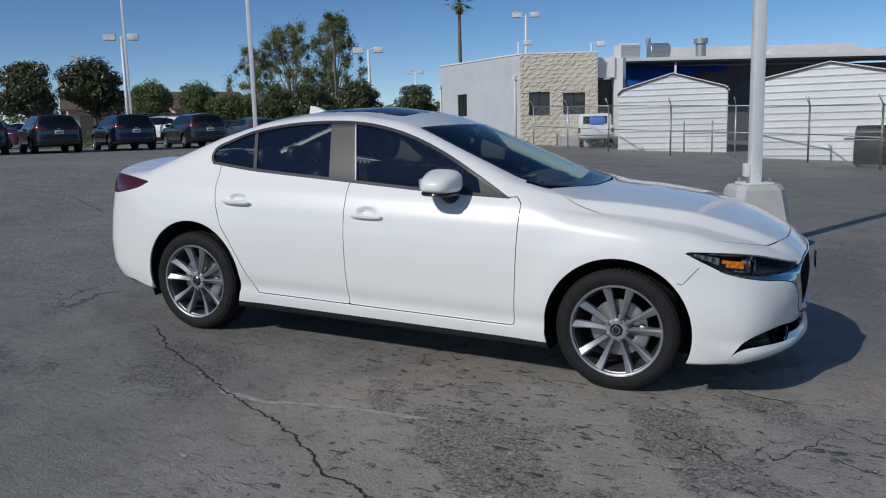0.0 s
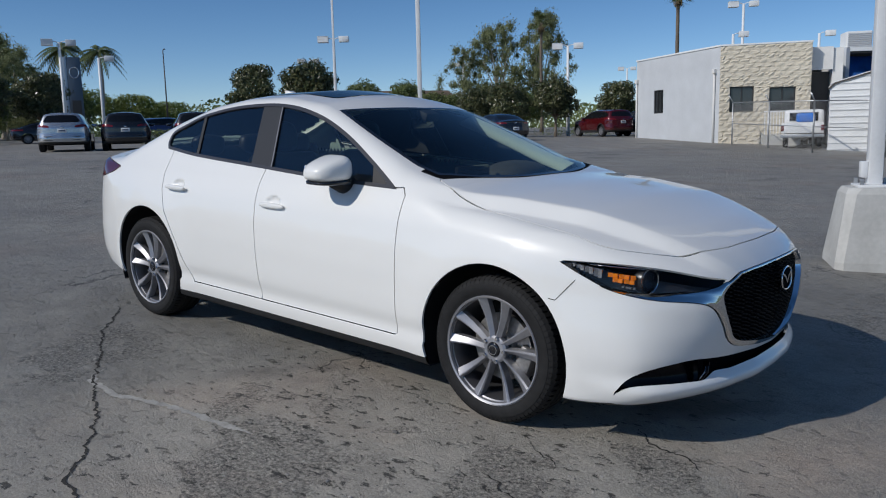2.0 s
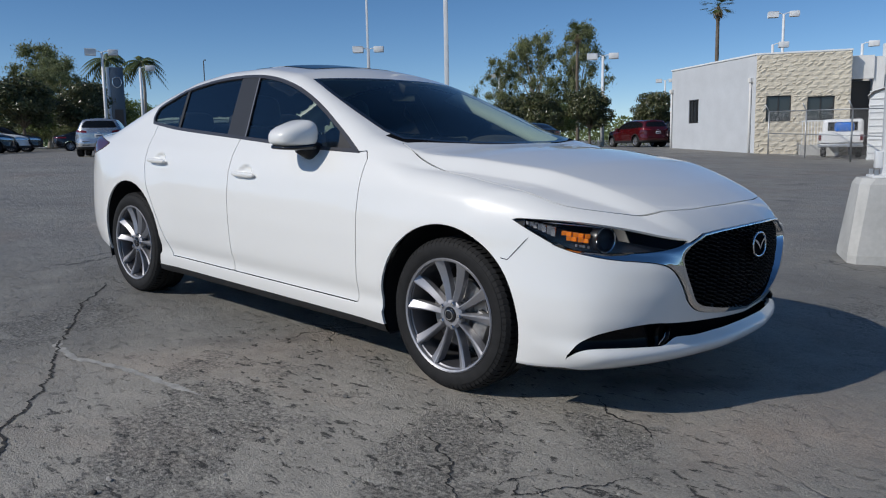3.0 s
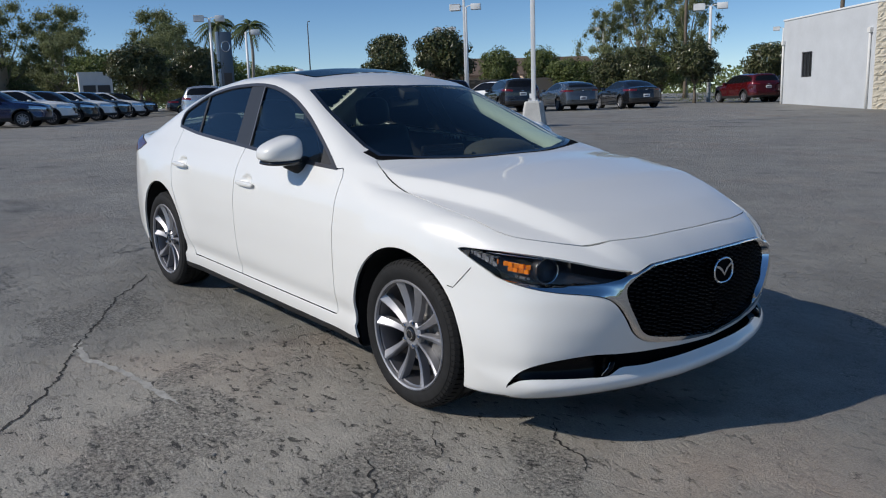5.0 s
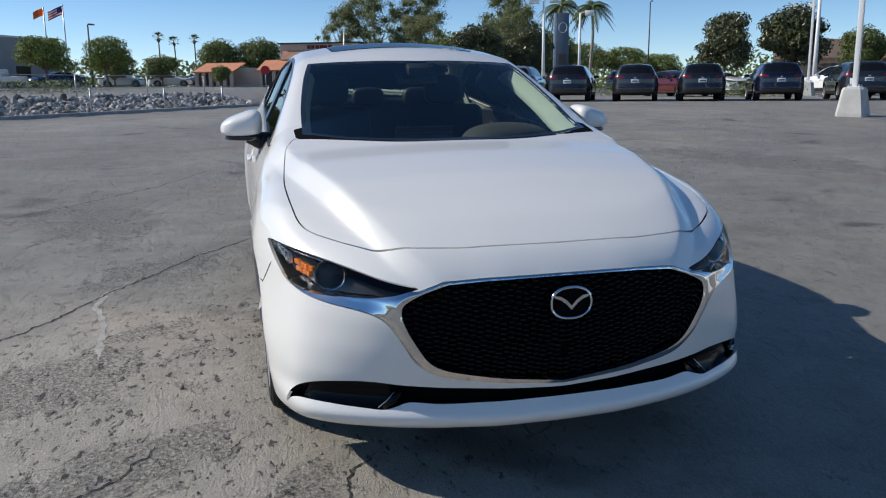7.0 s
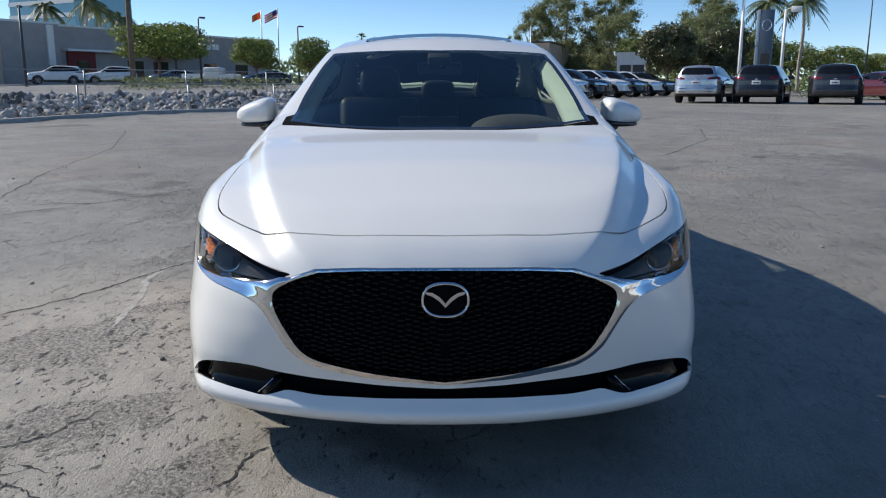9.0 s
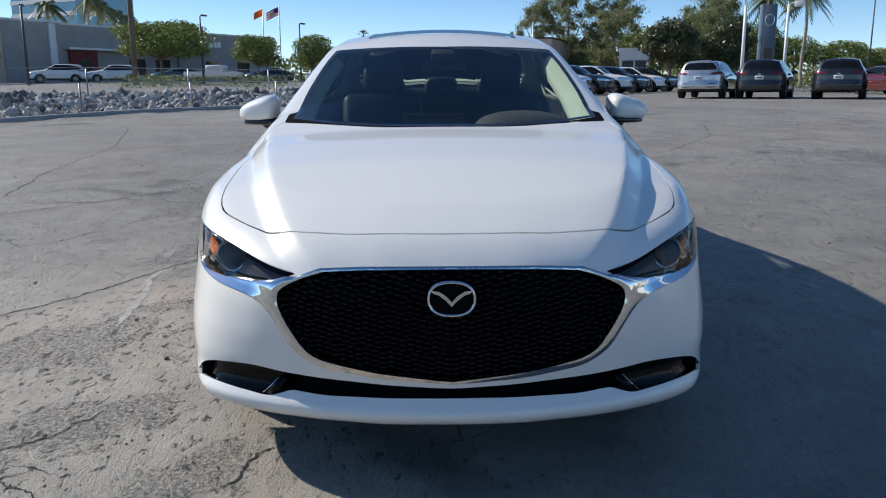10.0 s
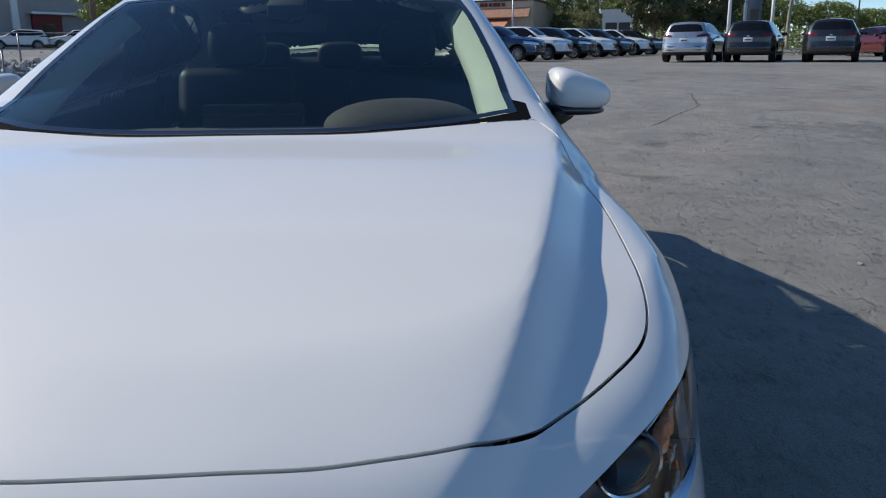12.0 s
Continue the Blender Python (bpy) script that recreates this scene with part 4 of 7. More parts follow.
# ---- the lot ----
def asphalt_material():
    """Old seal coat, worn through to the stone in places, with pits, stains and fine cracks."""
    m = material("worn_asphalt", (0.13, 0.127, 0.122), 0.62, spec=0.5)
    t = m.node_tree
    b = t.nodes["Principled BSDF"]
    L = t.links.new
    co = t.nodes.new("ShaderNodeTexCoord")

    def tex(scale, detail=8.0, rough=0.6, warp=0.0, stretch=None):
        n = t.nodes.new("ShaderNodeTexNoise")
        n.inputs["Scale"].default_value, n.inputs["Detail"].default_value, n.inputs["Roughness"].default_value = scale, detail, rough
        n.inputs["Distortion"].default_value = warp
        if stretch:
            mp = t.nodes.new("ShaderNodeMapping")
            mp.inputs["Rotation"].default_value[2] = stretch[0]
            mp.inputs["Scale"].default_value = (stretch[1], stretch[2], 1)
            L(co.outputs["Object"], mp.inputs["Vector"])
            L(mp.outputs[0], n.inputs["Vector"])
        else:
            L(co.outputs["Object"], n.inputs["Vector"])
        return n.outputs["Fac"]

    def ramp(src, stops):
        r = t.nodes.new("ShaderNodeValToRGB")
        while len(r.color_ramp.elements) < len(stops):
            r.color_ramp.elements.new(0.5)
        for e, (pos, c) in zip(r.color_ramp.elements, stops):
            e.position, e.color = pos, (*(c if isinstance(c, tuple) else (c, c, c)), 1)
        L(src, r.inputs[0])
        return r.outputs[0]

    def blend(mode, fac, a, c):
        n = t.nodes.new("ShaderNodeMix")
        n.data_type, n.blend_type = "RGBA", mode
        if isinstance(fac, float):
            n.inputs[0].default_value = fac
        else:
            L(fac, n.inputs[0])
        for sock, v in ((n.inputs[6], a), (n.inputs[7], c)):
            if isinstance(v, tuple):
                sock.default_value = (*v, 1)
            else:
                L(v, sock)
        return n.outputs[2]

    def calc(op, a, c, d=None):
        n = t.nodes.new("ShaderNodeMath")
        n.operation = op
        for sock, v in zip(n.inputs, (a, c, d)):
            if isinstance(v, (int, float)):
                sock.default_value = v
            elif v is not None:
                L(v, sock)
        return n.outputs[0]

    def blob(x, y, turn, rx, ry):
        """1 in the middle of an oval on the ground, 0 at its edge."""
        mp = t.nodes.new("ShaderNodeMapping")
        mp.vector_type = "TEXTURE"
        mp.inputs["Location"].default_value = (x, y, 0)
        mp.inputs["Rotation"].default_value[2] = radians(turn)
        mp.inputs["Scale"].default_value = (rx, ry, 1)
        flat = t.nodes.new("ShaderNodeVectorMath")
        flat.operation = "MULTIPLY"
        flat.inputs[1].default_value = (1, 1, 0)
        L(co.outputs["Object"], flat.inputs[0])
        L(flat.outputs[0], mp.inputs["Vector"])
        g = t.nodes.new("ShaderNodeTexGradient")
        g.gradient_type = "SPHERICAL"
        L(mp.outputs[0], g.inputs["Vector"])
        return g.outputs["Fac"]

    broad = tex(0.16, 5, 0.6, 0.4)
    mid = tex(1.3, 9, 0.70, 0.5)
    patch = tex(3.4, 9, 0.74, 0.5)
    fine = tex(130.0, 4, 0.7)
    grit = tex(58.0, 7, 0.75)
    col = ramp(broad, [(0.34, (0.226, 0.218, 0.198)), (0.5, (0.262, 0.252, 0.227)), (0.68, (0.310, 0.296, 0.264))])
    smear = ramp(tex(4.6, 10, 0.76, 0.25), [(0.33, 0.80), (0.45, 0.97), (0.66, 1.08)])
    col = blend("MULTIPLY", 1.0, col, ramp(mid, [(0.37, 0.84), (0.5, 1.0), (0.64, 1.13)]))
    col = blend("MULTIPLY", 1.0, col, smear)
    # bands where the seal coat has gone and stones stand out
    zone = blob(0.95, -1.75, -50, 1.5, 0.62)
    for spot in ((1.85, -1.45, -55, 0.9, 0.34), (2.15, -0.85, -30, 0.6, 0.25), (2.5, -2.5, 60, 1.2, 0.5), (-0.95, -1.45, -30, 1.1, 0.6), (0.3, -3.4, 10, 1.8, 0.7), (-3.2, -2.4, 20, 2.6, 0.9), (-5, 6, 30, 3.5, 1.4), (2.6, 3.2, 80, 2.4, 0.9)):
        zone = calc("MAXIMUM", zone, blob(*spot))
    span = t.nodes.new("ShaderNodeMapRange")
    span.inputs["From Min"].default_value, span.inputs["From Max"].default_value = 1.27, 1.33
    L(calc("MULTIPLY_ADD", patch, 1.5, calc("MULTIPLY_ADD", zone, 0.50, calc("MULTIPLY", mid, 0.6))), span.inputs["Value"])
    worn = span.outputs[0]
    stone = ramp(grit, [(0.37, (0.035, 0.033, 0.030)), (0.46, (0.150, 0.144, 0.130)), (0.62, (0.370, 0.352, 0.315))])
    col = blend("MIX", calc("MULTIPLY", worn, 0.88), col, stone)
    # a paler worn oval; its colour also carries brightness from the light's angle
    pale_and_lit = calc("MULTIPLY_ADD", tex(0.5, 4, 0.6, 0.5), 0.5, calc("MULTIPLY", blob(2.0, -2.2, 40, 3.6, 2.6), 0.9))
    col = blend("MULTIPLY", 1.0, col, ramp(pale_and_lit, [(0.30, 1.0), (0.72, (1.47, 1.42, 1.36))]))
    # long shallow pits, darker at the bottom
    hollow = tex(15.0, 8, 0.72, 0.4, (0.45, 0.75, 1.5))
    where = ramp(calc("MULTIPLY_ADD", blob(2.0, -2.0, -45, 3.2, 2.2), 0.45, calc("MULTIPLY", tex(0.8, 5, 0.6, 0.4), 0.9)), [(0.40, 0.04), (0.52, 0.35), (0.66, 1.0)])
    pits = ramp(hollow, [(0.400, 0.22), (0.420, 1.0)])
    col = blend("MULTIPLY", where, col, pits)
    # oil stains
    oil = ramp(tex(0.75, 3, 0.5, 0.8), [(0.64, 0.0), (0.73, 0.6)])
    col = blend("MIX", oil, col, (0.040, 0.039, 0.038))
    # fine cracks, here and there
    wob = t.nodes.new("ShaderNodeTexNoise")
    wob.inputs["Scale"].default_value, wob.inputs["Detail"].default_value = 3.5, 6
    L(co.outputs["Object"], wob.inputs["Vector"])
    off = t.nodes.new("ShaderNodeVectorMath")
    off.operation = "MULTIPLY_ADD"
    off.inputs[1].default_value = (0.45, 0.45, 0)
    L(wob.outputs["Color"], off.inputs[0])
    L(co.outputs["Object"], off.inputs[2])
    vor = t.nodes.new("ShaderNodeTexVoronoi")
    vor.feature = "DISTANCE_TO_EDGE"
    vor.inputs["Scale"].default_value = 1.15
    L(off.outputs[0], vor.inputs["Vector"])
    line = ramp(vor.outputs["Distance"], [(0.002, 0.75), (0.008, 0.0)])
    some = ramp(tex(0.9, 4, 0.6, 0.5), [(0.55, 0.0), (0.61, 1.0)])
    hair = blend("MULTIPLY", 1.0, line, some)
    col = blend("MIX", hair, col, (0.030, 0.029, 0.027))
    rust = ramp(tex(0.55, 6, 0.6, 0.5), [(0.52, 1.0), (0.74, (1.10, 0.98, 0.92))])
    col = blend("MULTIPLY", 1.0, col, rust)
    speck = ramp(fine, [(0.3, 0.70), (0.7, 1.26)])
    col = blend("MULTIPLY", 1.0, col, speck)
    L(col, b.inputs["Base Color"])

    def grey(c):
        n = t.nodes.new("ShaderNodeRGBToBW")
        L(c, n.inputs[0])
        return n.outputs[0]

    h = calc("MULTIPLY_ADD", calc("MULTIPLY", worn, grit), 1.7, fine)
    h = calc("MULTIPLY_ADD", grey(pits), 1.9, h)
    h = calc("MULTIPLY_ADD", worn, -0.9, h)
    h = calc("MULTIPLY_ADD", hollow, 1.8, h)
    h = calc("MULTIPLY_ADD", grey(hair), -1.6, h)
    bp = t.nodes.new("ShaderNodeBump")
    bp.inputs["Strength"].default_value, bp.inputs["Distance"].default_value = 0.9, 0.012
    L(h, bp.inputs["Height"])
    L(bp.outputs[0], b.inputs["Normal"])
    return m


asphalt = asphalt_material()
crack_dark = grain(material("open_crack", (0.030, 0.028, 0.026), 0.95), 30, 0.4)
scuff_pale = grain(material("pale_scrape", (0.34, 0.33, 0.305), 0.7), 14, 0.35, 0.002, 120)
concrete = grain(material("cast_concrete", (0.47, 0.47, 0.45), 0.85), 3, 0.16, 0.002, 70)
kerb_grey = grain(material("kerb_concrete", (0.34, 0.33, 0.31), 0.9), 3, 0.25, 0.003, 50)
dirt = grain(material("dry_earth", (0.24, 0.20, 0.155), 0.95), 1.5, 0.3, 0.01, 30)

axis_x = np.unique(np.concatenate((np.linspace(-420, -60, 19), np.linspace(-60, -8, 53), np.linspace(-8, 8, 33), np.linspace(8, 120, 12))))
axis_y = np.unique(np.concatenate((np.linspace(-260, -30, 12), np.linspace(-30, 50, 81), np.linspace(50, 420, 20))))
gv = [(x, y, ground_z(x, y)) for x in axis_x for y in axis_y]
ny = len(axis_y)
gf = [(i * ny + j, (i + 1) * ny + j, (i + 1) * ny + j + 1, i * ny + j + 1) for i in range(len(axis_x) - 1) for j in range(ny - 1)]
lot = new("ground", mesh_of("ground", gv, gf, asphalt, True))
tagged(lot, "worn grey asphalt of a sloping parking lot", "ground", kind="structure")


def ribbon(name, points, width, mat, parent, lift=0.003, seed=1, step=0.02, wander=0.012, feather=0.6):
    """An uneven strip on the ground along a line."""
    rng = random.Random(seed)
    pts = [Vector(p) for p in points]
    line = []
    for a, b in zip(pts, pts[1:]):
        n = max(1, int((b - a).length / step))
        line += [a.lerp(b, i / n) for i in range(n)]
    line.append(pts[-1])
    bm = bmesh.new()
    rows = []
    w = width
    off = 0.0
    for i, p in enumerate(line):
        d = (line[min(i + 1, len(line) - 1)] - line[max(i - 1, 0)]).normalized()
        s = Vector((-d.y, d.x))
        off = off * 0.86 + rng.uniform(-1, 1) * wander
        ends = min(1, i / 12, (len(line) - 1 - i) / 12)
        w = width * max(0.12, ends) * rng.uniform(1 - feather, 1 + feather)
        c = p + s * off
        rows.append([bm.verts.new((q.x, q.y, ground_z(q.x, q.y) + lift)) for q in (c - s * w / 2, c + s * w / 2)])
    for a, b in zip(rows, rows[1:]):
        bm.faces.new((a[0], b[0], b[1], a[1]))
    bmesh.ops.recalc_face_normals(bm, faces=bm.faces)
    return part(name, bm, mat, parent, smooth=False)


ribbon("crack", [(-1.75, -0.88), (-1.28, -1.26), (-0.84, -1.49), (-0.50, -1.71), (-0.20, -1.83), (0.09, -1.98), (0.33, -2.15), (0.52, -2.30), (0.70, -2.36), (0.86, -2.46), (1.25, -2.75), (1.9, -3.3)], 0.011, crack_dark, lot, seed=3, wander=0.010, step=0.014)
ribbon("crack", [(0.40, -2.22), (0.46, -2.33), (0.45, -2.44)], 0.007, crack_dark, lot, seed=5)
ribbon("crack", [(2.06, -1.60), (1.95, -1.51), (1.90, -1.44), (1.86, -1.38), (1.76, -1.36), (1.68, -1.29), (1.60, -1.27)], 0.008, crack_dark, lot, seed=6, wander=0.010, step=0.012)
ribbon("crack", [(1.84, -1.12), (1.76, -1.04), (1.66, -1.00), (1.60, -0.93)], 0.006, crack_dark, lot, seed=7, wander=0.008, step=0.012)
ribbon("crack", [(2.28, -0.78), (2.15, -0.69), (1.99, -0.65), (1.86, -0.52)], 0.007, crack_dark, lot, seed=8, wander=0.008, step=0.012)
ribbon("crack", [(2.05, -1.47), (2.07, -1.35), (2.12, -1.24)], 0.007, crack_dark, lot, seed=9, wander=0.008, step=0.012)
ribbon("crack", [(2.05, -1.30), (2.14, -1.45), (2.28, -1.21), (2.36, -1.05)], 0.006, crack_dark, lot, seed=10, wander=0.010, step=0.012)
ribbon("crack", [(-1.6, -4.3), (-2.22, -3.78), (-2.89, -3.09), (-3.90, -2.28), (-4.6, -1.84), (-5.96, -1.25)], 0.010, crack_dark, lot, seed=11, wander=0.012)
ribbon("crack", [(-3.0, -4.2), (-4.6, -4.6), (-7.5, -4.9), (-11.0, -6.0)], 0.012, crack_dark, lot, seed=13)
ribbon("crack", [(-6.5, 3.2), (-8.8, 4.6), (-11, 5.2)], 0.012, crack_dark, lot, seed=17)
ribbon("scrape", [(-0.56, -1.60), (-0.50, -1.70), (-0.40, -1.755), (-0.16, -1.77), (0.09, -1.70), (0.35, -1.655), (0.54, -1.645), (0.72, -1.62)], 0.034, scuff_pale, lot, 0.002, seed=21, wander=0.004, step=0.012)
rng = random.Random(40)
# loose grit and litter on the asphalt
ico = bmesh.new()
bmesh.ops.create_icosphere(ico, subdivisions=1, radius=1)
ico_v, ico_f = [v.co.copy() for v in ico.verts], [[v.index for v in f.verts] for f in ico.faces]
ico.free()
verts, faces = [], []
for i in range(1700):
    x, y = rng.choice(((rng.uniform(-6, 5.5), rng.uniform(-5, -1.1)), (rng.uniform(-12, 4), rng.uniform(1.4, 11)), (rng.uniform(1.0, 4.2), rng.uniform(-3.2, -1.0))))
    r = rng.uniform(0.002, 0.006) if i % 25 else rng.uniform(0.008, 0.016)
    z = ground_z(x, y) + r * 0.4
    n = len(verts)
    sx, sy = rng.uniform(0.8, 1.6), rng.uniform(0.7, 1.2)
    verts += [(x + v.x * r * sx, y + v.y * r * sy, z + v.z * r * 0.7) for v in ico_v]
    faces += [tuple(q + n for q in f) for f in ico_f]
grit_mat = material("loose_stone", (0.2, 0.2, 0.19), 0.9)
gg, gr_ = grit_mat.node_tree.nodes.new("ShaderNodeNewGeometry"), grit_mat.node_tree.nodes.new("ShaderNodeValToRGB")
gr_.color_ramp.elements[0].color, gr_.color_ramp.elements[1].color = (0.05, 0.048, 0.045, 1), (0.46, 0.44, 0.41, 1)
grit_mat.node_tree.links.new(gg.outputs["Random Per Island"], gr_.inputs[0])
grit_mat.node_tree.links.new(gr_.outputs[0], grit_mat.node_tree.nodes["Principled BSDF"].inputs["Base Color"])
tagged(new("loose_grit", mesh_of("loose_grit", verts, faces, grit_mat)), "small loose stones scattered over the asphalt", "gravel", kind="stuff")

# kerb and bed of broken rock along the street side
KA, KB = Vector((-0.4, -16.85)), Vector((-27.6, 0.64))
along = (KB - KA).normalized()
outward = Vector((-0.541, -0.841))
bm = bmesh.new()
n = 40
rows = []
for i in range(n + 1):
    p = KA.lerp(KB, i / n)
    z = ground_z(p.x - outward.x * 0.05, p.y - outward.y * 0.05)
    rows.append([bm.verts.new((p.x + outward.x * a, p.y + outward.y * a, z + h)) for a, h in ((0, -0.06), (0.02, 0.075), (0.05, 0.10), (0.17, 0.105), (0.2, 0.07), (0.22, -0.06))])
for a, b in zip(rows, rows[1:]):
    for k in range(5):
        bm.faces.new((a[k], a[k + 1], b[k + 1], b[k]))
bmesh.ops.recalc_face_normals(bm, faces=bm.faces)
tagged(part("kerb", bm, kerb_grey), "low grey concrete kerb along the rock bed", "kerb", kind="structure")

rock = material("broken_rock", (0.40, 0.385, 0.36), 0.9)
rt = rock.node_tree
rg, rr = rt.nodes.new("ShaderNodeNewGeometry"), rt.nodes.new("ShaderNodeValToRGB")
rr.color_ramp.elements[0].color, rr.color_ramp.elements[1].color = (0.06, 0.058, 0.055, 1), (0.58, 0.56, 0.53, 1)
rt.links.new(rg.outputs["Random Per Island"], rr.inputs[0])
rt.links.new(rr.outputs[0], rt.nodes["Principled BSDF"].inputs["Base Color"])
rng = random.Random(7)
length = (KB - KA).length
verts, faces = [], []
for i in range(4600):
    s, o = rng.uniform(0, length), 0.35 + rng.uniform(0, 1) * 2.7
    p = KA + along * s + outward * o
    r = rng.uniform(0.04, 0.10) if i % 4 else rng.uniform(0.10, 0.16)
    z = ground_z(p.x, p.y) + r * 0.25
    turn = Euler((rng.uniform(0, 6), rng.uniform(0, 6), rng.uniform(0, 6))).to_matrix()
    sc = Vector((rng.uniform(0.7, 1.3), rng.uniform(0.6, 1.2), rng.uniform(0.5, 0.9)))
    k = len(verts)
    for v in ico_v:
        q = turn @ Vector((v.x * sc.x, v.y * sc.y, v.z * sc.z)) * r * rng.uniform(0.8, 1.15)
        verts.append((p.x + q.x, p.y + q.y, z + q.z))
    faces += [tuple(a + k for a in f) for f in ico_f]
tagged(new("rock_bed", mesh_of("rock_bed", verts, faces, rock)), "bed of broken grey and white rocks behind the kerb", "rocks", kind="stuff")

# ---- parked cars ----
SUV = dict(
    ridge=curve((-2.35, -2.05, -1.80, -1.2, -0.3, 0.22, 0.55, 0.98, 1.12, 1.6, 2.0, 2.2, 2.32), (1.48, 1.57, 1.605, 1.635, 1.65, 1.605, 1.46, 1.165, 1.13, 1.075, 0.985, 0.90, 0.75), 0.05),
    side=curve((0.1, 0.25, 0.5, 0.8, 0.98, 1.08, 1.3, 1.6, 1.75), (0.83, 0.87, 0.905, 0.918, 0.895, 0.845, 0.735, 0.59, 0.51), 0.03),
    plan=curve((-2.4, -2.0, -1.5, -0.9, 1.0, 1.5, 1.9, 2.3), (0.90, 0.96, 0.995, 1.0, 1.0, 0.99, 0.95, 0.85), 0.12),
    nose_hi=curve((-0.2, 0.0, 0.3, 0.55, 0.75, 0.9), (2.27, 2.28, 2.25, 2.18, 2.02, 1.70), 0.05),
    nose_lo=curve((-0.2, 0.0, 0.3, 0.55, 0.75, 0.9), (2.26, 2.27, 2.24, 2.17, 2.05, 1.80), 0.05),
    nose_z=curve((0.14, 0.25, 0.32, 0.5, 0.75, 0.95, 1.1), (-0.14, -0.05, 0.0, 0.0, 0.0, -0.05, -0.25), 0.03),
    tail_y=curve((-0.3, 0.0, 0.4, 0.65, 0.8, 0.9), (-2.26, -2.27, -2.24, -2.17, -2.05, -1.80), 0.05),
    tail_z=curve((0.1, 0.3, 0.42, 0.55, 0.75, 0.98, 1.08, 1.35, 1.55, 1.7), (0.3, 0.06, 0.0, -0.02, 0.03, 0.035, 0.07, 0.24, 0.36, 0.40), 0.025),
    floor_z=curve((-2.4, -1.9, -1.2, 1.2, 1.9, 2.4), (0.36, 0.29, 0.25, 0.25, 0.27, 0.30), 0.05),
    crease_y=curve((0.6, 2.4), (0.62, 0.55), 0.05),
    wheels=(1.35, -1.35), arch=0.36, hood=(0.85, 0.3), dents=(), crown=0.06, band=0.03)

far_glass = material("far_car_glass", (0.008, 0.009, 0.011), 0.06, 0, 0, 0.35)
cladding = grain(material("black_cladding", (0.016, 0.016, 0.017), 0.65), 20, 0.2)
plate_white = material("number_plate", (0.72, 0.73, 0.74), 0.5)
plate_ink = material("plate_bar", (0.06, 0.07, 0.12), 0.6)
red_lamp = material("red_lamp_lens", (0.14, 0.007, 0.009), 0.15, 0, 0.6)
PAINTS = dict(midnight=((0.006, 0.009, 0.024), 0.3), silver=((0.52, 0.54, 0.56), 0.75), black=((0.012, 0.012, 0.014), 0.2), grey=((0.030, 0.032, 0.037), 0.45), navy=((0.010, 0.020, 0.075), 0.3),
              slate=((0.085, 0.098, 0.115), 0.5), red=((0.10, 0.006, 0.009), 0.4), white=((0.78, 0.78, 0.77), 0.0), charcoal=((0.013, 0.014, 0.017), 0.3))
paint = {k: material("paint_" + k, c, 0.26, mt, 1.0) for k, (c, mt) in PAINTS.items()}


def simple_wheel(car, x, y, left, r):
    m = pose(x, y, r - 0.01, 0, 0, 180 if left else 0)
    bm = lathe(bmesh.new(), [(0.20, 0.16), (r - 0.03, 0.20), (r, 0.17), (r, 0.02), (r - 0.03, -0.02), (0.235, -0.02), (0.228, -0.005)], 28, "Y")
    w = part("wheel", bm, rubber, car, "alloy wheel with a black tyre", m)
    bm = bmesh.new()
    lathe(bm, [(0.232, -0.012), (0.226, -0.02), (0.215, -0.008), (0.21, 0.03)], 28, "Y")
    for k in range(10):
        a = math.pi * 2 * k / 10
        box(bm, -0.018, 0.018, -0.012, 0.012, 0.04, 0.222, 0, 1, pose(0, 0, 0, 0, 36 * k, 0))
    lathe(bm, [(0.055, 0.01), (0.05, -0.018), (0.001, -0.02)], 16, "Y")
    part("rim", bm, alloy, w, smooth=False)
    bm = lathe(bmesh.new(), [(0.21, 0.05), (0.001, 0.05)], 20, "Y")
    part("brake_shade", bm, cladding, w)
    return w


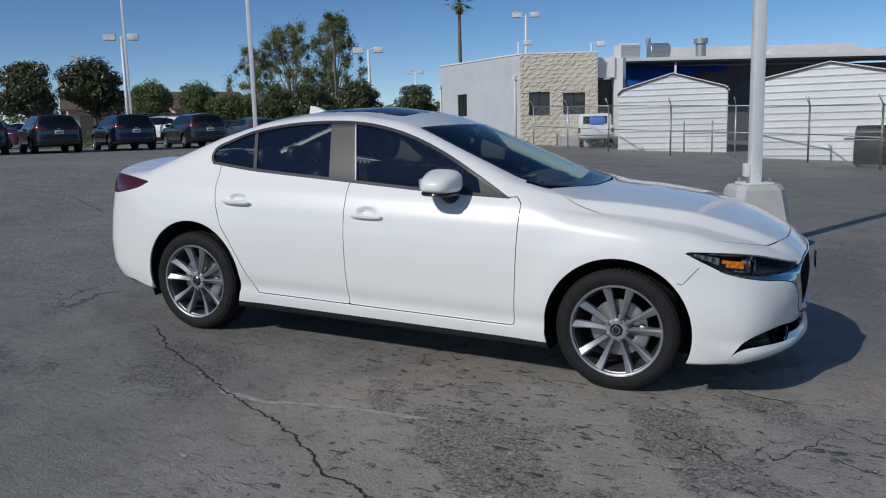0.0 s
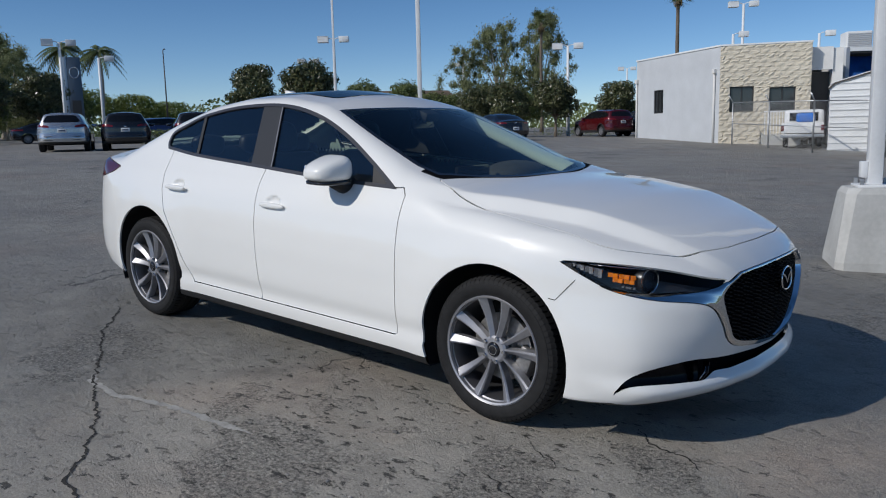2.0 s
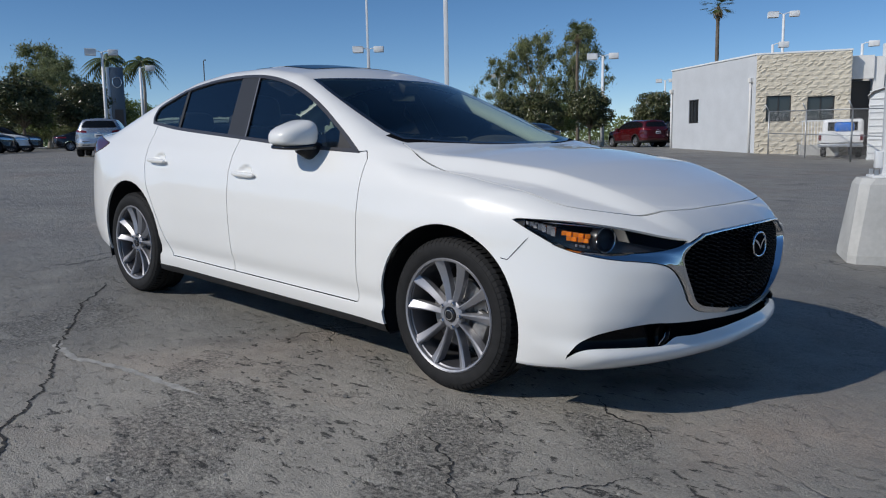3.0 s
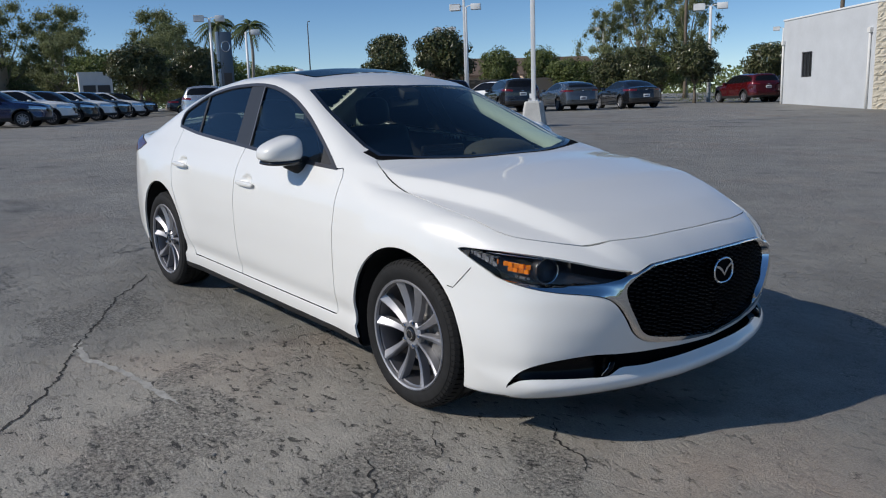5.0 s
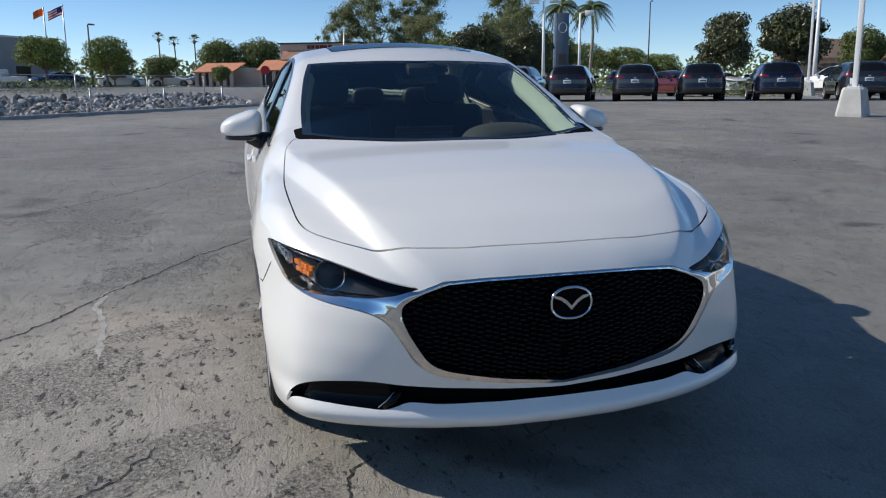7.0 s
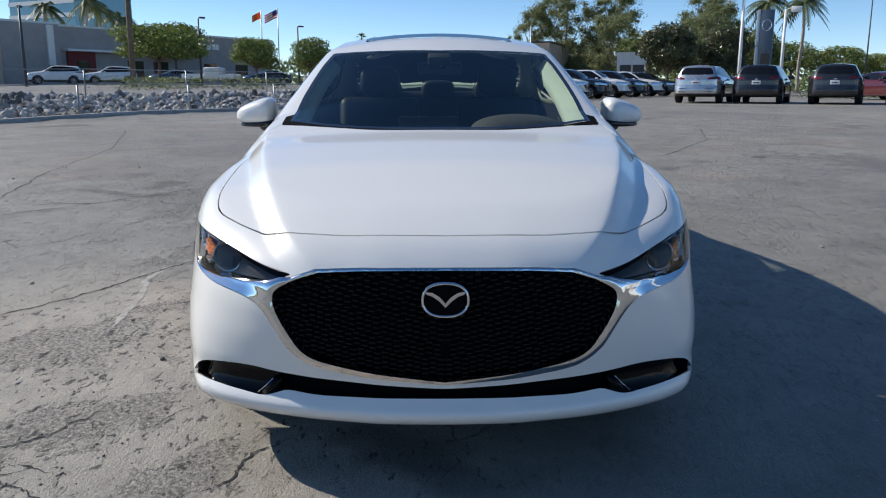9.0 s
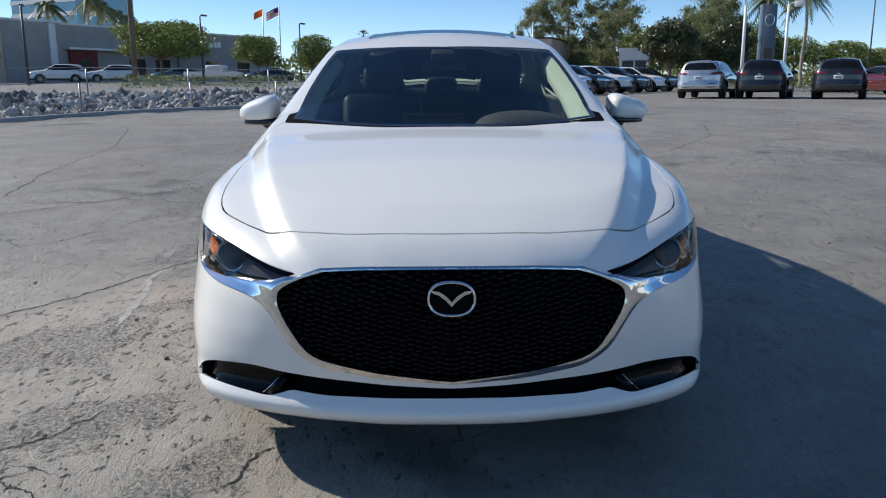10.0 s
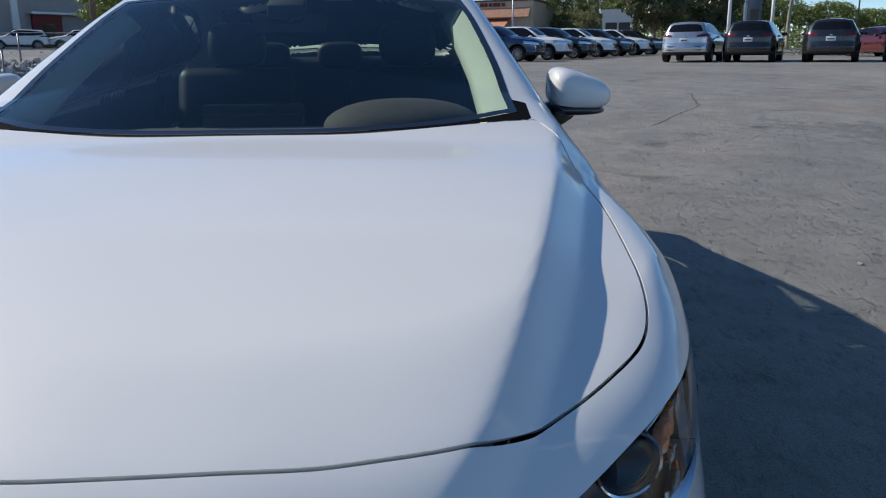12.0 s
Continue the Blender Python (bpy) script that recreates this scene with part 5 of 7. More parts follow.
def parked_car(C, dlo, back, lamp, name, label, category, clad=0.40, r=0.35, plate_z=0.86, badge_z=1.0):
    """A parked car seen from far off, built once; its paint is set on each copy."""
    car = thing(name, label, category)
    k = Cutter(C, 80, 26, 56)
    top, flank, nose, tail, under = shell_sides(k.p, C)
    k.p, floor_t, k.rest = cut(k.p, k.rest, under - np.minimum.reduce((top, flank, nose, tail)) - 0.001)
    for cx in C["wheels"]:
        w = region(cx - 0.6, cx + 0.6, 0.5, 1, -1, 1.0)
        _, k.rest = k.take(k.rest, side_view, disc_outline(cx, C["arch"], r + 0.045, 40), w)
        _, floor_t = k.take(floor_t, side_view, disc_outline(cx, C["arch"], r + 0.045, 40), w)
        rim, k.rest = k.take(k.rest, side_view, disc_outline(cx, C["arch"], r + 0.09, 40), w)
        if clad > 0.3:
            k.put("arch_trim", rim, cladding, car, "", 3, lift=0.004)
        else:
            k.put("arch_trim", rim, paint["black"], car, "", 3)
    day, k.rest = k.take(k.rest, side_view, loop(dlo, 4), region(y0=0.4, z0=0.85))
    rear, k.rest = k.take(k.rest, front_view, np.array(back), region(x1=-0.9, z0=0.9))
    zt = C["ridge"](np.array([0.3]))[0]
    scr = np.array([(0.95, -0.2), (0.93, 0.45), (0.80, 0.66), (0.30, 0.57), (0.33, -0.2)])
    wind, k.rest = k.take(k.rest, top_view, scr, region(z0=1.02))
    tl, k.rest = k.take(k.rest, front_view, np.array(lamp), region(x1=-1.55))
    hl, k.rest = k.take(k.rest, front_view, np.array([(0.42, 0.70), (0.9, 0.76), (0.9, 0.90), (0.5, 0.80)]), region(x0=1.6))
    gr, k.rest = k.take(k.rest, front_view, np.array([(-0.2, 0.78), (0.42, 0.78), (0.46, 0.68), (0.3, 0.50), (-0.2, 0.46)]), region(x0=1.9))
    k.p, skirt, k.rest = cut(k.p, k.rest, k.p[:, 2] - clad)
    body = k.put("body", k.rest, paint["grey"], car)
    k.put("lower_cladding", skirt, cladding if clad > 0.3 else paint["black"], car, "black lower cladding")
    k.put("underbody", floor_t, cladding, car)
    k.put("side_window", day, far_glass, car, "dark side windows", 3)
    k.put("rear_window", rear, far_glass, car, "dark rear window")
    k.put("windscreen", wind, far_glass, car)
    k.put("tail_lamp", tl, red_lamp, car, "red tail lamp", 3, lift=0.004)
    k.put("headlamp", hl, lamp_silver, car, "", 3, lift=0.003)
    k.put("grille", gr, gloss_black, car)
    for cx in C["wheels"]:
        for s in (-1, 1):
            simple_wheel(car, cx, s * 0.87, s > 0, r)
    x_back = float(C["tail_y"](np.array([0.0]))[0] + C["tail_z"](np.array([plate_z]))[0]) - 0.012
    bm = boxed(-0.006, 0.006, -0.155, 0.155, -0.078, 0.078, 0.004)
    pl = part("number_plate", bm, plate_white, car, "white number plate", pose(x_back, 0, plate_z))
    bm = boxed(-0.002, 0.002, -0.11, 0.11, -0.028, 0.028)
    part("plate_bar", bm, plate_ink, pl, "", pose(-0.007, 0, 0))
    bm = boxed(-0.02, 0.02, -0.05, 0.05, -0.03, 0.03, 0.015)
    part("badge", bm, chrome, car, "", pose(float(C["tail_y"](np.array([0.0]))[0] + C["tail_z"](np.array([badge_z]))[0]), 0, badge_z))
    for s in (-1, 1):
        bm = super_ball(bmesh.new(), (0.55, s * 0.98, 1.10 if clad > 0.3 else 1.0), (0.08, 0.11, 0.07), 0.7, 16)
        part("door_mirror", bm, paint["grey"], car)
    for zz in ((0.62, 0.47) if clad > 0.3 else (0.5,)):
        bm = boxed(-0.02, 0.01, -0.62, 0.62, -0.012, 0.012, 0.005)
        xx = float(C["tail_y"](np.array([0.5]))[0] + C["tail_z"](np.array([zz]))[0])
        part("bumper_line", bm, cladding, car, "", pose(xx - 0.012, 0, zz))
    return car, body


suv, suv_body = parked_car(SUV, [(-1.88, 1.20), (-1.88, 1.20), (-1.70, 1.40), (-1.0, 1.53), (-0.3, 1.555), (0.15, 1.52), (0.86, 1.09), (0.86, 1.09), (0.0, 1.10), (-1.2, 1.13)],
                           [(-0.2, 1.19), (0.58, 1.20), (0.63, 1.24), (0.52, 1.46), (0.43, 1.49), (-0.2, 1.51)],
                           [(0.44, 0.985), (0.95, 1.03), (0.95, 1.14), (0.62, 1.10), (0.44, 1.06)],
                           "suv", "parked dark sport utility vehicle on the asphalt lot", "car")
low_dlo = [(-1.30, 1.10), (-1.29, 1.17), (-1.03, 1.28), (-0.43, 1.36), (0.05, 1.30), (0.52, 1.10), (0.75, 0.98), (0.75, 0.98), (-0.28, 1.01), (-0.94, 1.04)]
LOW = dict(SEDAN, dents=())
low_car, low_body = parked_car(LOW, low_dlo, [(-0.2, 1.10), (0.50, 1.10), (0.56, 1.13), (0.50, 1.34), (-0.2, 1.37)], [(0.42, 0.87), (0.95, 0.86), (0.95, 0.96), (0.45, 0.955)], "hatchback", "parked compact car on the asphalt lot", "car", 0.24, 0.33, 0.62, 0.92)
HATCH = dict(LOW, ridge=curve((-2.40, -2.2, -2.0, -1.6, -1.0, -0.70, -0.35, 0.0, 0.20, 0.60, 0.99, 1.12, 1.35, 1.68, 2.0, 2.17, 2.30),
             (1.05, 1.12, 1.25, 1.36, 1.425, 1.44, 1.447, 1.412, 1.350, 1.205, 1.046, 1.040, 1.018, 0.962, 0.872, 0.800, 0.700), 0.045))
hatch, hatch_body = parked_car(HATCH, low_dlo, [(-0.2, 1.10), (0.55, 1.10), (0.58, 1.14), (0.46, 1.34), (-0.2, 1.37)], [(0.42, 0.90), (0.95, 0.90), (0.95, 1.0), (0.45, 0.985)], "hatchback", "parked slate grey hatchback on the asphalt lot", "car", 0.24, 0.33, 0.58, 0.95)


def park(src, x, y, yaw, color, label, group, name="", z=None, scale=1.0):
    """A copy of a parked car with its nose towards yaw, in degrees from +x."""
    z = ground_z(x, y) if z is None else z
    nx, ny_ = math.cos(radians(yaw)), math.sin(radians(yaw))
    slope = (ground_z(x + nx, y + ny_) - ground_z(x - nx, y - ny_)) / 2 if z is None else 0.0
    c = copy_thing(src, Matrix.Translation((x, y, z)) @ pose(0, 0, 0, 0, -math.degrees(slope), yaw) @ Matrix.Diagonal((scale, scale * 1.07, scale * 0.965, 1)))
    for o in c.children:
        n = o.name.split(".")[0]
        if n in ("body", "door_mirror"):
            o.material_slots[0].link = "OBJECT"
            o.material_slots[0].material = paint[color]
    tagged(c, label, "car", group)
    return c


ROW = "cars parked in a row with their backs to the lot"
row_a, row_b = Vector((-27.2, 10.4)), Vector((-18.7, 27.4))
yaw = 150.5
ahead_v = Vector((math.cos(radians(yaw)), math.sin(radians(yaw)))) * 2.25
row_spec = ((0, suv, "silver", "silver sport utility vehicle at the end of a parked row"), (0.119, suv, "black", "black sport utility vehicle with a white number plate"),
            (0.263, suv, "grey", "dark grey sport utility vehicle with a white number plate"), (0.402, suv, "charcoal", "charcoal sport utility vehicle with a white number plate"),
            (0.558, suv, "midnight", "dark navy sport utility vehicle with a white number plate"), (0.725, suv, "grey", "dark grey sport utility vehicle parked behind a white pole"),
            (0.875, hatch, "slate", "slate blue hatchback with a white number plate"), (1.04, low_car, "charcoal", "dark sedan with its back to the lot"))
for s, src, col, lab in row_spec:
    p = row_a.lerp(row_b, s) + ahead_v
    park(src, p.x, p.y, yaw, col, lab, ROW, scale=0.96)
FAR_ROW = "cars nose to tail beyond the lot"
park(suv, -19.9, 39.6, 150, "red", "dark red sport utility vehicle beside the office building", FAR_ROW)
park(suv, -17.9, 41.0, 150, "slate", "slate grey sport utility vehicle beside the office building", FAR_ROW)
SIDE_ROW = "cars parked side by side along the rock bed"
for i, (col, kind_) in enumerate((("navy", suv), ("white", suv), ("black", suv), ("white", suv), ("black", suv), ("white", suv), ("grey", suv))):
    park(kind_, -33.4 - 2.75 * i, 3.9 + 1.75 * i, 86 - 22, col, f"{col} sport utility vehicle in a row along the rock bed", SIDE_ROW)
BACK = "cars parked beyond the hedge trees"
for x, y, yw, col, kind_ in ((-34.5, 22.5, 10, "red", low_car), (-38, 27.5, 5, "white", low_car), (-31.5, 30.5, 185, "white", suv), (-45.0, 26.0, 60, "navy", suv), (-34, 40, 170, "grey", low_car), (-50, 20, 70, "charcoal", low_car), (-45.5, 33, 40, "silver", low_car)):
    park(kind_, x, y, yw, col, f"{col} car parked behind the front row", BACK)
STREET = "cars beyond the street"
for x, y, yw, col, kind_, lab in ((-63.4, -32.0, -60, "white", suv, "white sport utility vehicle beside the restaurant wall"), (-66.0, -28.4, -60, "white", suv, "white sport utility vehicle beside a red doorway"),
                             (-66.5, -23.0, -58, "slate", low_car, "grey car behind the fence"), (-68.5, -15.3, -60, "charcoal", low_car, "dark car behind a small tree"),
                             (-84, -12.0, 90, "white", low_car, "white car in a far parking lot"), (-88, -7.5, 90, "white", low_car, "white car in a far parking lot"), (-90, -3.5, 90, "silver", low_car, "silver car in a far parking lot")):
    park(kind_, x, y, yw, col, lab, STREET, z=ground_z(x, y))
for o in (suv, low_car, hatch):
    for q in (*o.children_recursive, o):
        bpy.data.objects.remove(q)

# ---- trees and palms ----
def leaf_material(name, dark, light, rough=0.5, trans=0.25):
    m = material(name, dark, rough)
    t = m.node_tree
    b = t.nodes["Principled BSDF"]
    geo = t.nodes.new("ShaderNodeNewGeometry")
    r = t.nodes.new("ShaderNodeValToRGB")
    r.color_ramp.elements[0].color, r.color_ramp.elements[1].color = (*dark, 1), (*light, 1)
    t.links.new(geo.outputs["Random Per Island"], r.inputs[0])
    t.links.new(r.outputs[0], b.inputs["Base Color"])
    tl, mx = t.nodes.new("ShaderNodeBsdfTranslucent"), t.nodes.new("ShaderNodeMixShader")
    t.links.new(r.outputs[0], tl.inputs[0])
    mx.inputs[0].default_value = trans
    t.links.new(b.outputs[0], mx.inputs[1])
    t.links.new(tl.outputs[0], mx.inputs[2])
    t.links.new(mx.outputs[0], t.nodes["Material Output"].inputs[0])
    return m


bark = grain(material("bark", (0.15, 0.12, 0.09), 0.95), 6, 0.35, 0.01, 30)
pale_bark = grain(material("pale_bark", (0.34, 0.30, 0.25), 0.9), 4, 0.3, 0.006, 20)
leaf_magnolia = leaf_material("magnolia_leaves", (0.022, 0.042, 0.014), (0.150, 0.150, 0.065), 0.32, 0.12)
leaf_gum = leaf_material("gum_tree_leaves", (0.075, 0.100, 0.040), (0.360, 0.380, 0.180), 0.5, 0.4)
leaf_green = leaf_material("round_tree_leaves", (0.060, 0.100, 0.020), (0.270, 0.320, 0.080), 0.5, 0.3)
leaf_bush = leaf_material("bush_leaves", (0.050, 0.080, 0.022), (0.240, 0.285, 0.095), 0.5, 0.35)
leaf_palm = leaf_material("palm_fronds", (0.045, 0.075, 0.020), (0.140, 0.160, 0.055), 0.5, 0.2)
leaf_dry = leaf_material("dry_palm_skirt", (0.16, 0.12, 0.06), (0.26, 0.20, 0.11), 0.8, 0.1)


def crown_points(rng, lobes, count, loose=False):
    """Points spread over and inside uneven lobes: centre, radii."""
    weights = [l[1][0] * l[1][1] * l[1][2] for l in lobes]
    out = []
    for _ in range(count):
        c, r = rng.choices(lobes, weights)[0]
        d = Vector((rng.gauss(0, 1), rng.gauss(0, 1), rng.gauss(0, 1))).normalized()
        s = min(1.75, abs(rng.gauss(0, 0.78))) if loose else rng.uniform(0.45, 1.0) ** 0.5 * rng.uniform(0.78, 1.18)
        out.append((Vector((c[0] + d.x * r[0] * s, c[1] + d.y * r[1] * s, c[2] + d.z * r[2] * s)), d))
    return out


def leaves(rng, pts, size, narrow=0.5, droop=0.0):
    verts, faces = [], []
    for p, d in pts:
        n = (d + Vector((rng.uniform(-0.9, 0.9), rng.uniform(-0.9, 0.9), rng.uniform(-0.6, 1.0)))).normalized()
        a = n.orthogonal().normalized()
        a = (Matrix.Rotation(rng.uniform(0, 6.28), 3, n) @ a)
        a = (a + Vector((0, 0, -droop))).normalized()
        b = n.cross(a).normalized()
        l, w = size * rng.uniform(0.6, 1.35), size * narrow * rng.uniform(0.7, 1.2)
        k = len(verts)
        verts += [p - a * l / 2, p + b * w / 2 + n * w * 0.15, p + a * l / 2 - n * l * 0.08, p - b * w / 2 + n * w * 0.15]
        faces += [(k, k + 1, k + 2), (k, k + 2, k + 3)]
    return verts, faces


def make_tree(name, label, category, seed, height, width, kind_, leaf_mat, bark_mat, count, size, narrow=0.5, clear=0.28, lean=0.0, droop=0.0, sparse=False):
    """A tree with a tapered trunk, limbs and a crown of many leaves, standing at the origin."""
    rng = random.Random(seed)
    tree = thing(name, label, category)
    base = height * clear
    lobes = []
    n = 16 if not sparse else 120
    for i in range(n):
        a = 6.283 * i / n + rng.uniform(-0.4, 0.4)
        if kind_ == "round":
            h = rng.uniform(base + 0.15 * height, height * 0.86)
            rad = width * 0.30 * math.sin(math.pi * min(1, max(0.15, (h - base) / (height - base) * 0.85 + 0.12)))
            lobes.append(((math.cos(a) * rad, math.sin(a) * rad, h), (width * rng.uniform(0.12, 0.22), width * rng.uniform(0.12, 0.22), height * rng.uniform(0.07, 0.14))))
        else:
            h = rng.uniform(base, height * 0.94)
            u = (h - base) / (height - base)
            a = rng.uniform(0, 6.283)
            # an uneven outline: fuller on some sides and at some heights
            full = 0.78 + 0.6 * noise.noise(Vector((math.cos(a) * 1.3 + seed, math.sin(a) * 1.3, u * 3.1)))
            rad = width * 0.50 * full * math.sqrt(rng.uniform(0.0, 1)) * (1.08 - 0.75 * u * u) * min(1, 0.55 + 2.2 * u)
            s = rng.uniform(0.6, 1.25)
            lobes.append(((math.cos(a) * rad + lean * (h - base), math.sin(a) * rad, h), (width * 0.062 * s, width * 0.062 * s, height * rng.uniform(0.03, 0.065) * s)))
    if kind_ == "round":
        lobes.append(((0, 0, base + (height - base) * 0.55), (width * 0.34, width * 0.34, (height - base) * 0.36)))
    bm = bmesh.new()
    r0 = max(0.07, height * 0.022)
    fork = base + 0.1 * height
    tube(bm, [(0, 0, -0.15), (r0 * 0.3, 0, base * 0.5), (0, r0 * 0.3, base), (lean * 0.2, 0, fork)], [r0 * 1.35, r0, r0 * 0.85, r0 * 0.7], 9)
    for i, (c, r) in enumerate(lobes):
        if sparse and i % 7:
            continue
        mid = Vector((c[0] * 0.4 + rng.uniform(-0.1, 0.1), c[1] * 0.4, (fork + c[2]) / 2))
        tube(bm, [(0, 0, fork - 0.12), mid, c], [r0 * 0.5, r0 * 0.3, r0 * 0.08], 6)
    part("trunk", bm, bark_mat, tree)
    v, f = leaves(rng, crown_points(rng, lobes, count, sparse), size, narrow, droop)
    part("crown", mesh_of("crown", v, f, leaf_mat), leaf_mat, tree)
    return tree


def make_palm(name, label, seed, height, crown, fan):
    rng = random.Random(seed)
    palm = thing(name, label, "palm")
    bm = bmesh.new()
    r = 0.2 if fan else 0.17
    pts = [(0.10 * math.sin(i * 0.5), 0, height * i / 14) for i in range(15)]
    tube(bm, pts, [r * (1.3 if i == 0 else 1.0 + 0.07 * (i % 2)) * (1 - 0.25 * i / 14) for i in range(15)], 10)
    part("trunk", bm, pale_bark if not fan else bark, palm)
    top = Vector(pts[-1])
    verts, faces = [], []
    for k in range(46 if fan else 22):
        a = rng.uniform(0, 6.28)
        up = rng.uniform(-0.7, 1.2) if fan else rng.uniform(-0.35, 1.15)
        d = Vector((math.cos(a) * math.cos(up), math.sin(a) * math.cos(up), math.sin(up)))
        side_v = d.cross(Vector((0, 0, 1))).normalized()
        if fan:
            tip = top + d * crown * 0.55
            for j in range(11):
                s = (j - 5) / 5
                e = tip + (d * (1 - 0.35 * s * s) + side_v * s * 0.9).normalized() * crown * 0.5
                w = side_v.lerp(d, abs(s)).normalized() * 0.05
                q = len(verts)
                verts += [tip - w, tip + w, e + Vector((0, 0, -0.08))]
                faces.append((q, q + 1, q + 2))
            q = len(verts)
            verts += [top - side_v * 0.03, top + side_v * 0.03, tip]
            faces.append((q, q + 1, q + 2))
        else:
            prev = top
            for j in range(12):
                s = (j + 1) / 12
                cur = top + d * crown * s + Vector((0, 0, -crown * 0.75 * s * s))
                ax = (cur - prev).normalized()
                for sg in (-1, 1):
                    tip = cur + (side_v * sg * 0.85 + Vector((0, 0, -0.55)) + ax * 0.4).normalized() * crown * 0.28 * math.sin(math.pi * min(0.95, s * 0.85 + 0.1))
                    q = len(verts)
                    verts += [prev, cur, tip]
                    faces.append((q, q + 1, q + 2))
                prev = cur
    part("crown", mesh_of("crown", verts, faces, leaf_palm), leaf_palm, palm)
    if fan:
        v, f = leaves(rng, crown_points(rng, [((0, 0, height - 0.7), (0.42, 0.42, 0.6))], 160), 0.4, 0.2, 2.0)
        part("skirt", mesh_of("skirt", v, f, leaf_dry), leaf_dry, palm)
    return palm


def plant(src, x, y, size=1.0, turn=0.0, label="", group="", wide=1.0):
    m = Matrix.Translation((x, y, ground_z(x, y))) @ pose(0, 0, 0, 0, 0, turn) @ Matrix.Diagonal((size * wide, size * wide, size, 1))
    c = copy_thing(src, m)
    if label or group:
        tagged(c, label, "", group)
    return c


mag_a = make_tree("magnolia_tree", "dark green magnolia with glossy leaves and pale undersides", "tree", 11, 5.0, 4.4, "round", leaf_magnolia, bark, 7000, 0.25, 0.5, 0.24)
mag_b = make_tree("magnolia_tree", "dark green magnolia with glossy leaves and pale undersides", "tree", 12, 5.0, 4.0, "round", leaf_magnolia, bark, 7000, 0.25, 0.5, 0.20)
gum_a = make_tree("eucalyptus_tree", "tall grey-green eucalyptus with an open crown", "tree", 21, 11.0, 11.5, "tall", leaf_gum, pale_bark, 24000, 0.30, 0.34, 0.12, 0.0, 0.8, True)
gum_b = make_tree("eucalyptus_tree", "tall grey-green eucalyptus with an open crown", "tree", 22, 11.0, 10.0, "tall", leaf_gum, pale_bark, 24000, 0.30, 0.34, 0.10, 0.04, 0.8, True)
round_a = make_tree("round_tree", "bright green round-topped street tree", "tree", 31, 4.4, 5.6, "round", leaf_green, bark, 6000, 0.22, 0.45, 0.30)
round_b = make_tree("round_tree", "bright green round-topped street tree", "tree", 32, 4.4, 4.6, "round", leaf_green, bark, 5000, 0.22, 0.45, 0.26)
bush_a = make_tree("leafy_tree", "dense dull green tree behind the parked cars", "tree", 41, 5.0, 5.0, "round", leaf_bush, bark, 6000, 0.26, 0.45, 0.10)
TREES = "trees round the lot"
for src, x, y, size, turn, wide in (
        (mag_a, -42.4, 30.8, 1.08, 0, 0.85), (mag_b, -42.2, 35.9, 1.24, 40, 1.0), (mag_a, -25.2, 37.4, 0.70, 90, 1.1), (mag_b, -22.8, 38.9, 0.80, 10, 1.0),
        (mag_a, -23.0, 47.5, 0.76, 200, 1.0), (mag_b, -53.1, 16.9, 1.10, 120, 1.12), (mag_a, -54.0, 21.2, 1.0, 300, 1.1), (mag_a, -28.5, 38.2, 0.66, 230, 1.0),
        (bush_a, -43.7, 42.9, 1.0, 0, 0.75), (bush_a, -41.0, 45.2, 0.98, 80, 0.8), (bush_a, -36.8, 44.0, 0.74, 150, 1.25), (bush_a, -34.0, 46.0, 0.70, 30, 1.2), (bush_a, -31.5, 48, 0.74, 210, 1.2),
        (gum_a, -45.4, 64.5, 1.08, 0, 0.72), (gum_b, -41.5, 66.5, 1.10, 60, 0.70), (gum_a, -48.5, 62.5, 0.85, 170, 0.7),
        (gum_a, -89.2, 15.6, 1.05, 20, 1.05), (gum_b, -88.4, 20.4, 1.02, 140, 1.1), (gum_b, -89.5, 12.0, 0.80, 260, 1.0), (gum_a, -83.4, 19.5, 0.80, 90, 1.0), (gum_b, -90, 32.6, 1.05, 10, 1.0),
        (gum_b, -80.1, 29.7, 0.85, 200, 1.0), (bush_a, -77.6, 21.6, 1.30, 0, 1.1), (bush_a, -67.5, 22.5, 1.15, 60, 1.0), (bush_a, -69.5, 29.5, 1.25, 130, 1.1), (gum_a, -72, 26, 0.72, 10, 1.0),
        (round_a, -95.9, 45.1, 1.45, 0, 1.2), (round_b, -93.4, 50.3, 1.3, 50, 1.3), (round_a, -97.5, 40.0, 1.4, 100, 1.2), (round_b, -94, 56, 1.1, 20, 1.4),
        (round_a, -52.4, -19.4, 1.04, 0, 1.32), (round_b, -58.1, -13.8, 0.90, 70, 1.15), (round_b, -69.7, -11.4, 1.05, 150, 1.0), (round_a, -80, -27, 1.5, 150, 0.9),
        (bush_a, -85.4, -8.2, 0.72, 0, 1.3), (bush_a, -82.0, -12.5, 0.8, 70, 1.3), (bush_a, -110.7, -2.4, 1.4, 100, 1.1), (bush_a, -110.6, 2.9, 1.45, 10, 1.0), (bush_a, -108, 8, 1.2, 10, 1.0), (bush_a, -100, 17, 1.3, 50, 1.0), (bush_a, -75, -2.0, 0.45, 20, 1.0)):
    plant(src, x, y, size, turn, "", TREES, wide)
fan_p = make_palm("fan_palm", "tall fan palm with a shaggy dry skirt", 51, 12.5, 1.9, True)
queen_p = make_palm("queen_palm", "feathery palm with drooping fronds", 52, 8.2, 2.5, False)
PALMS = "palms beyond the lot"
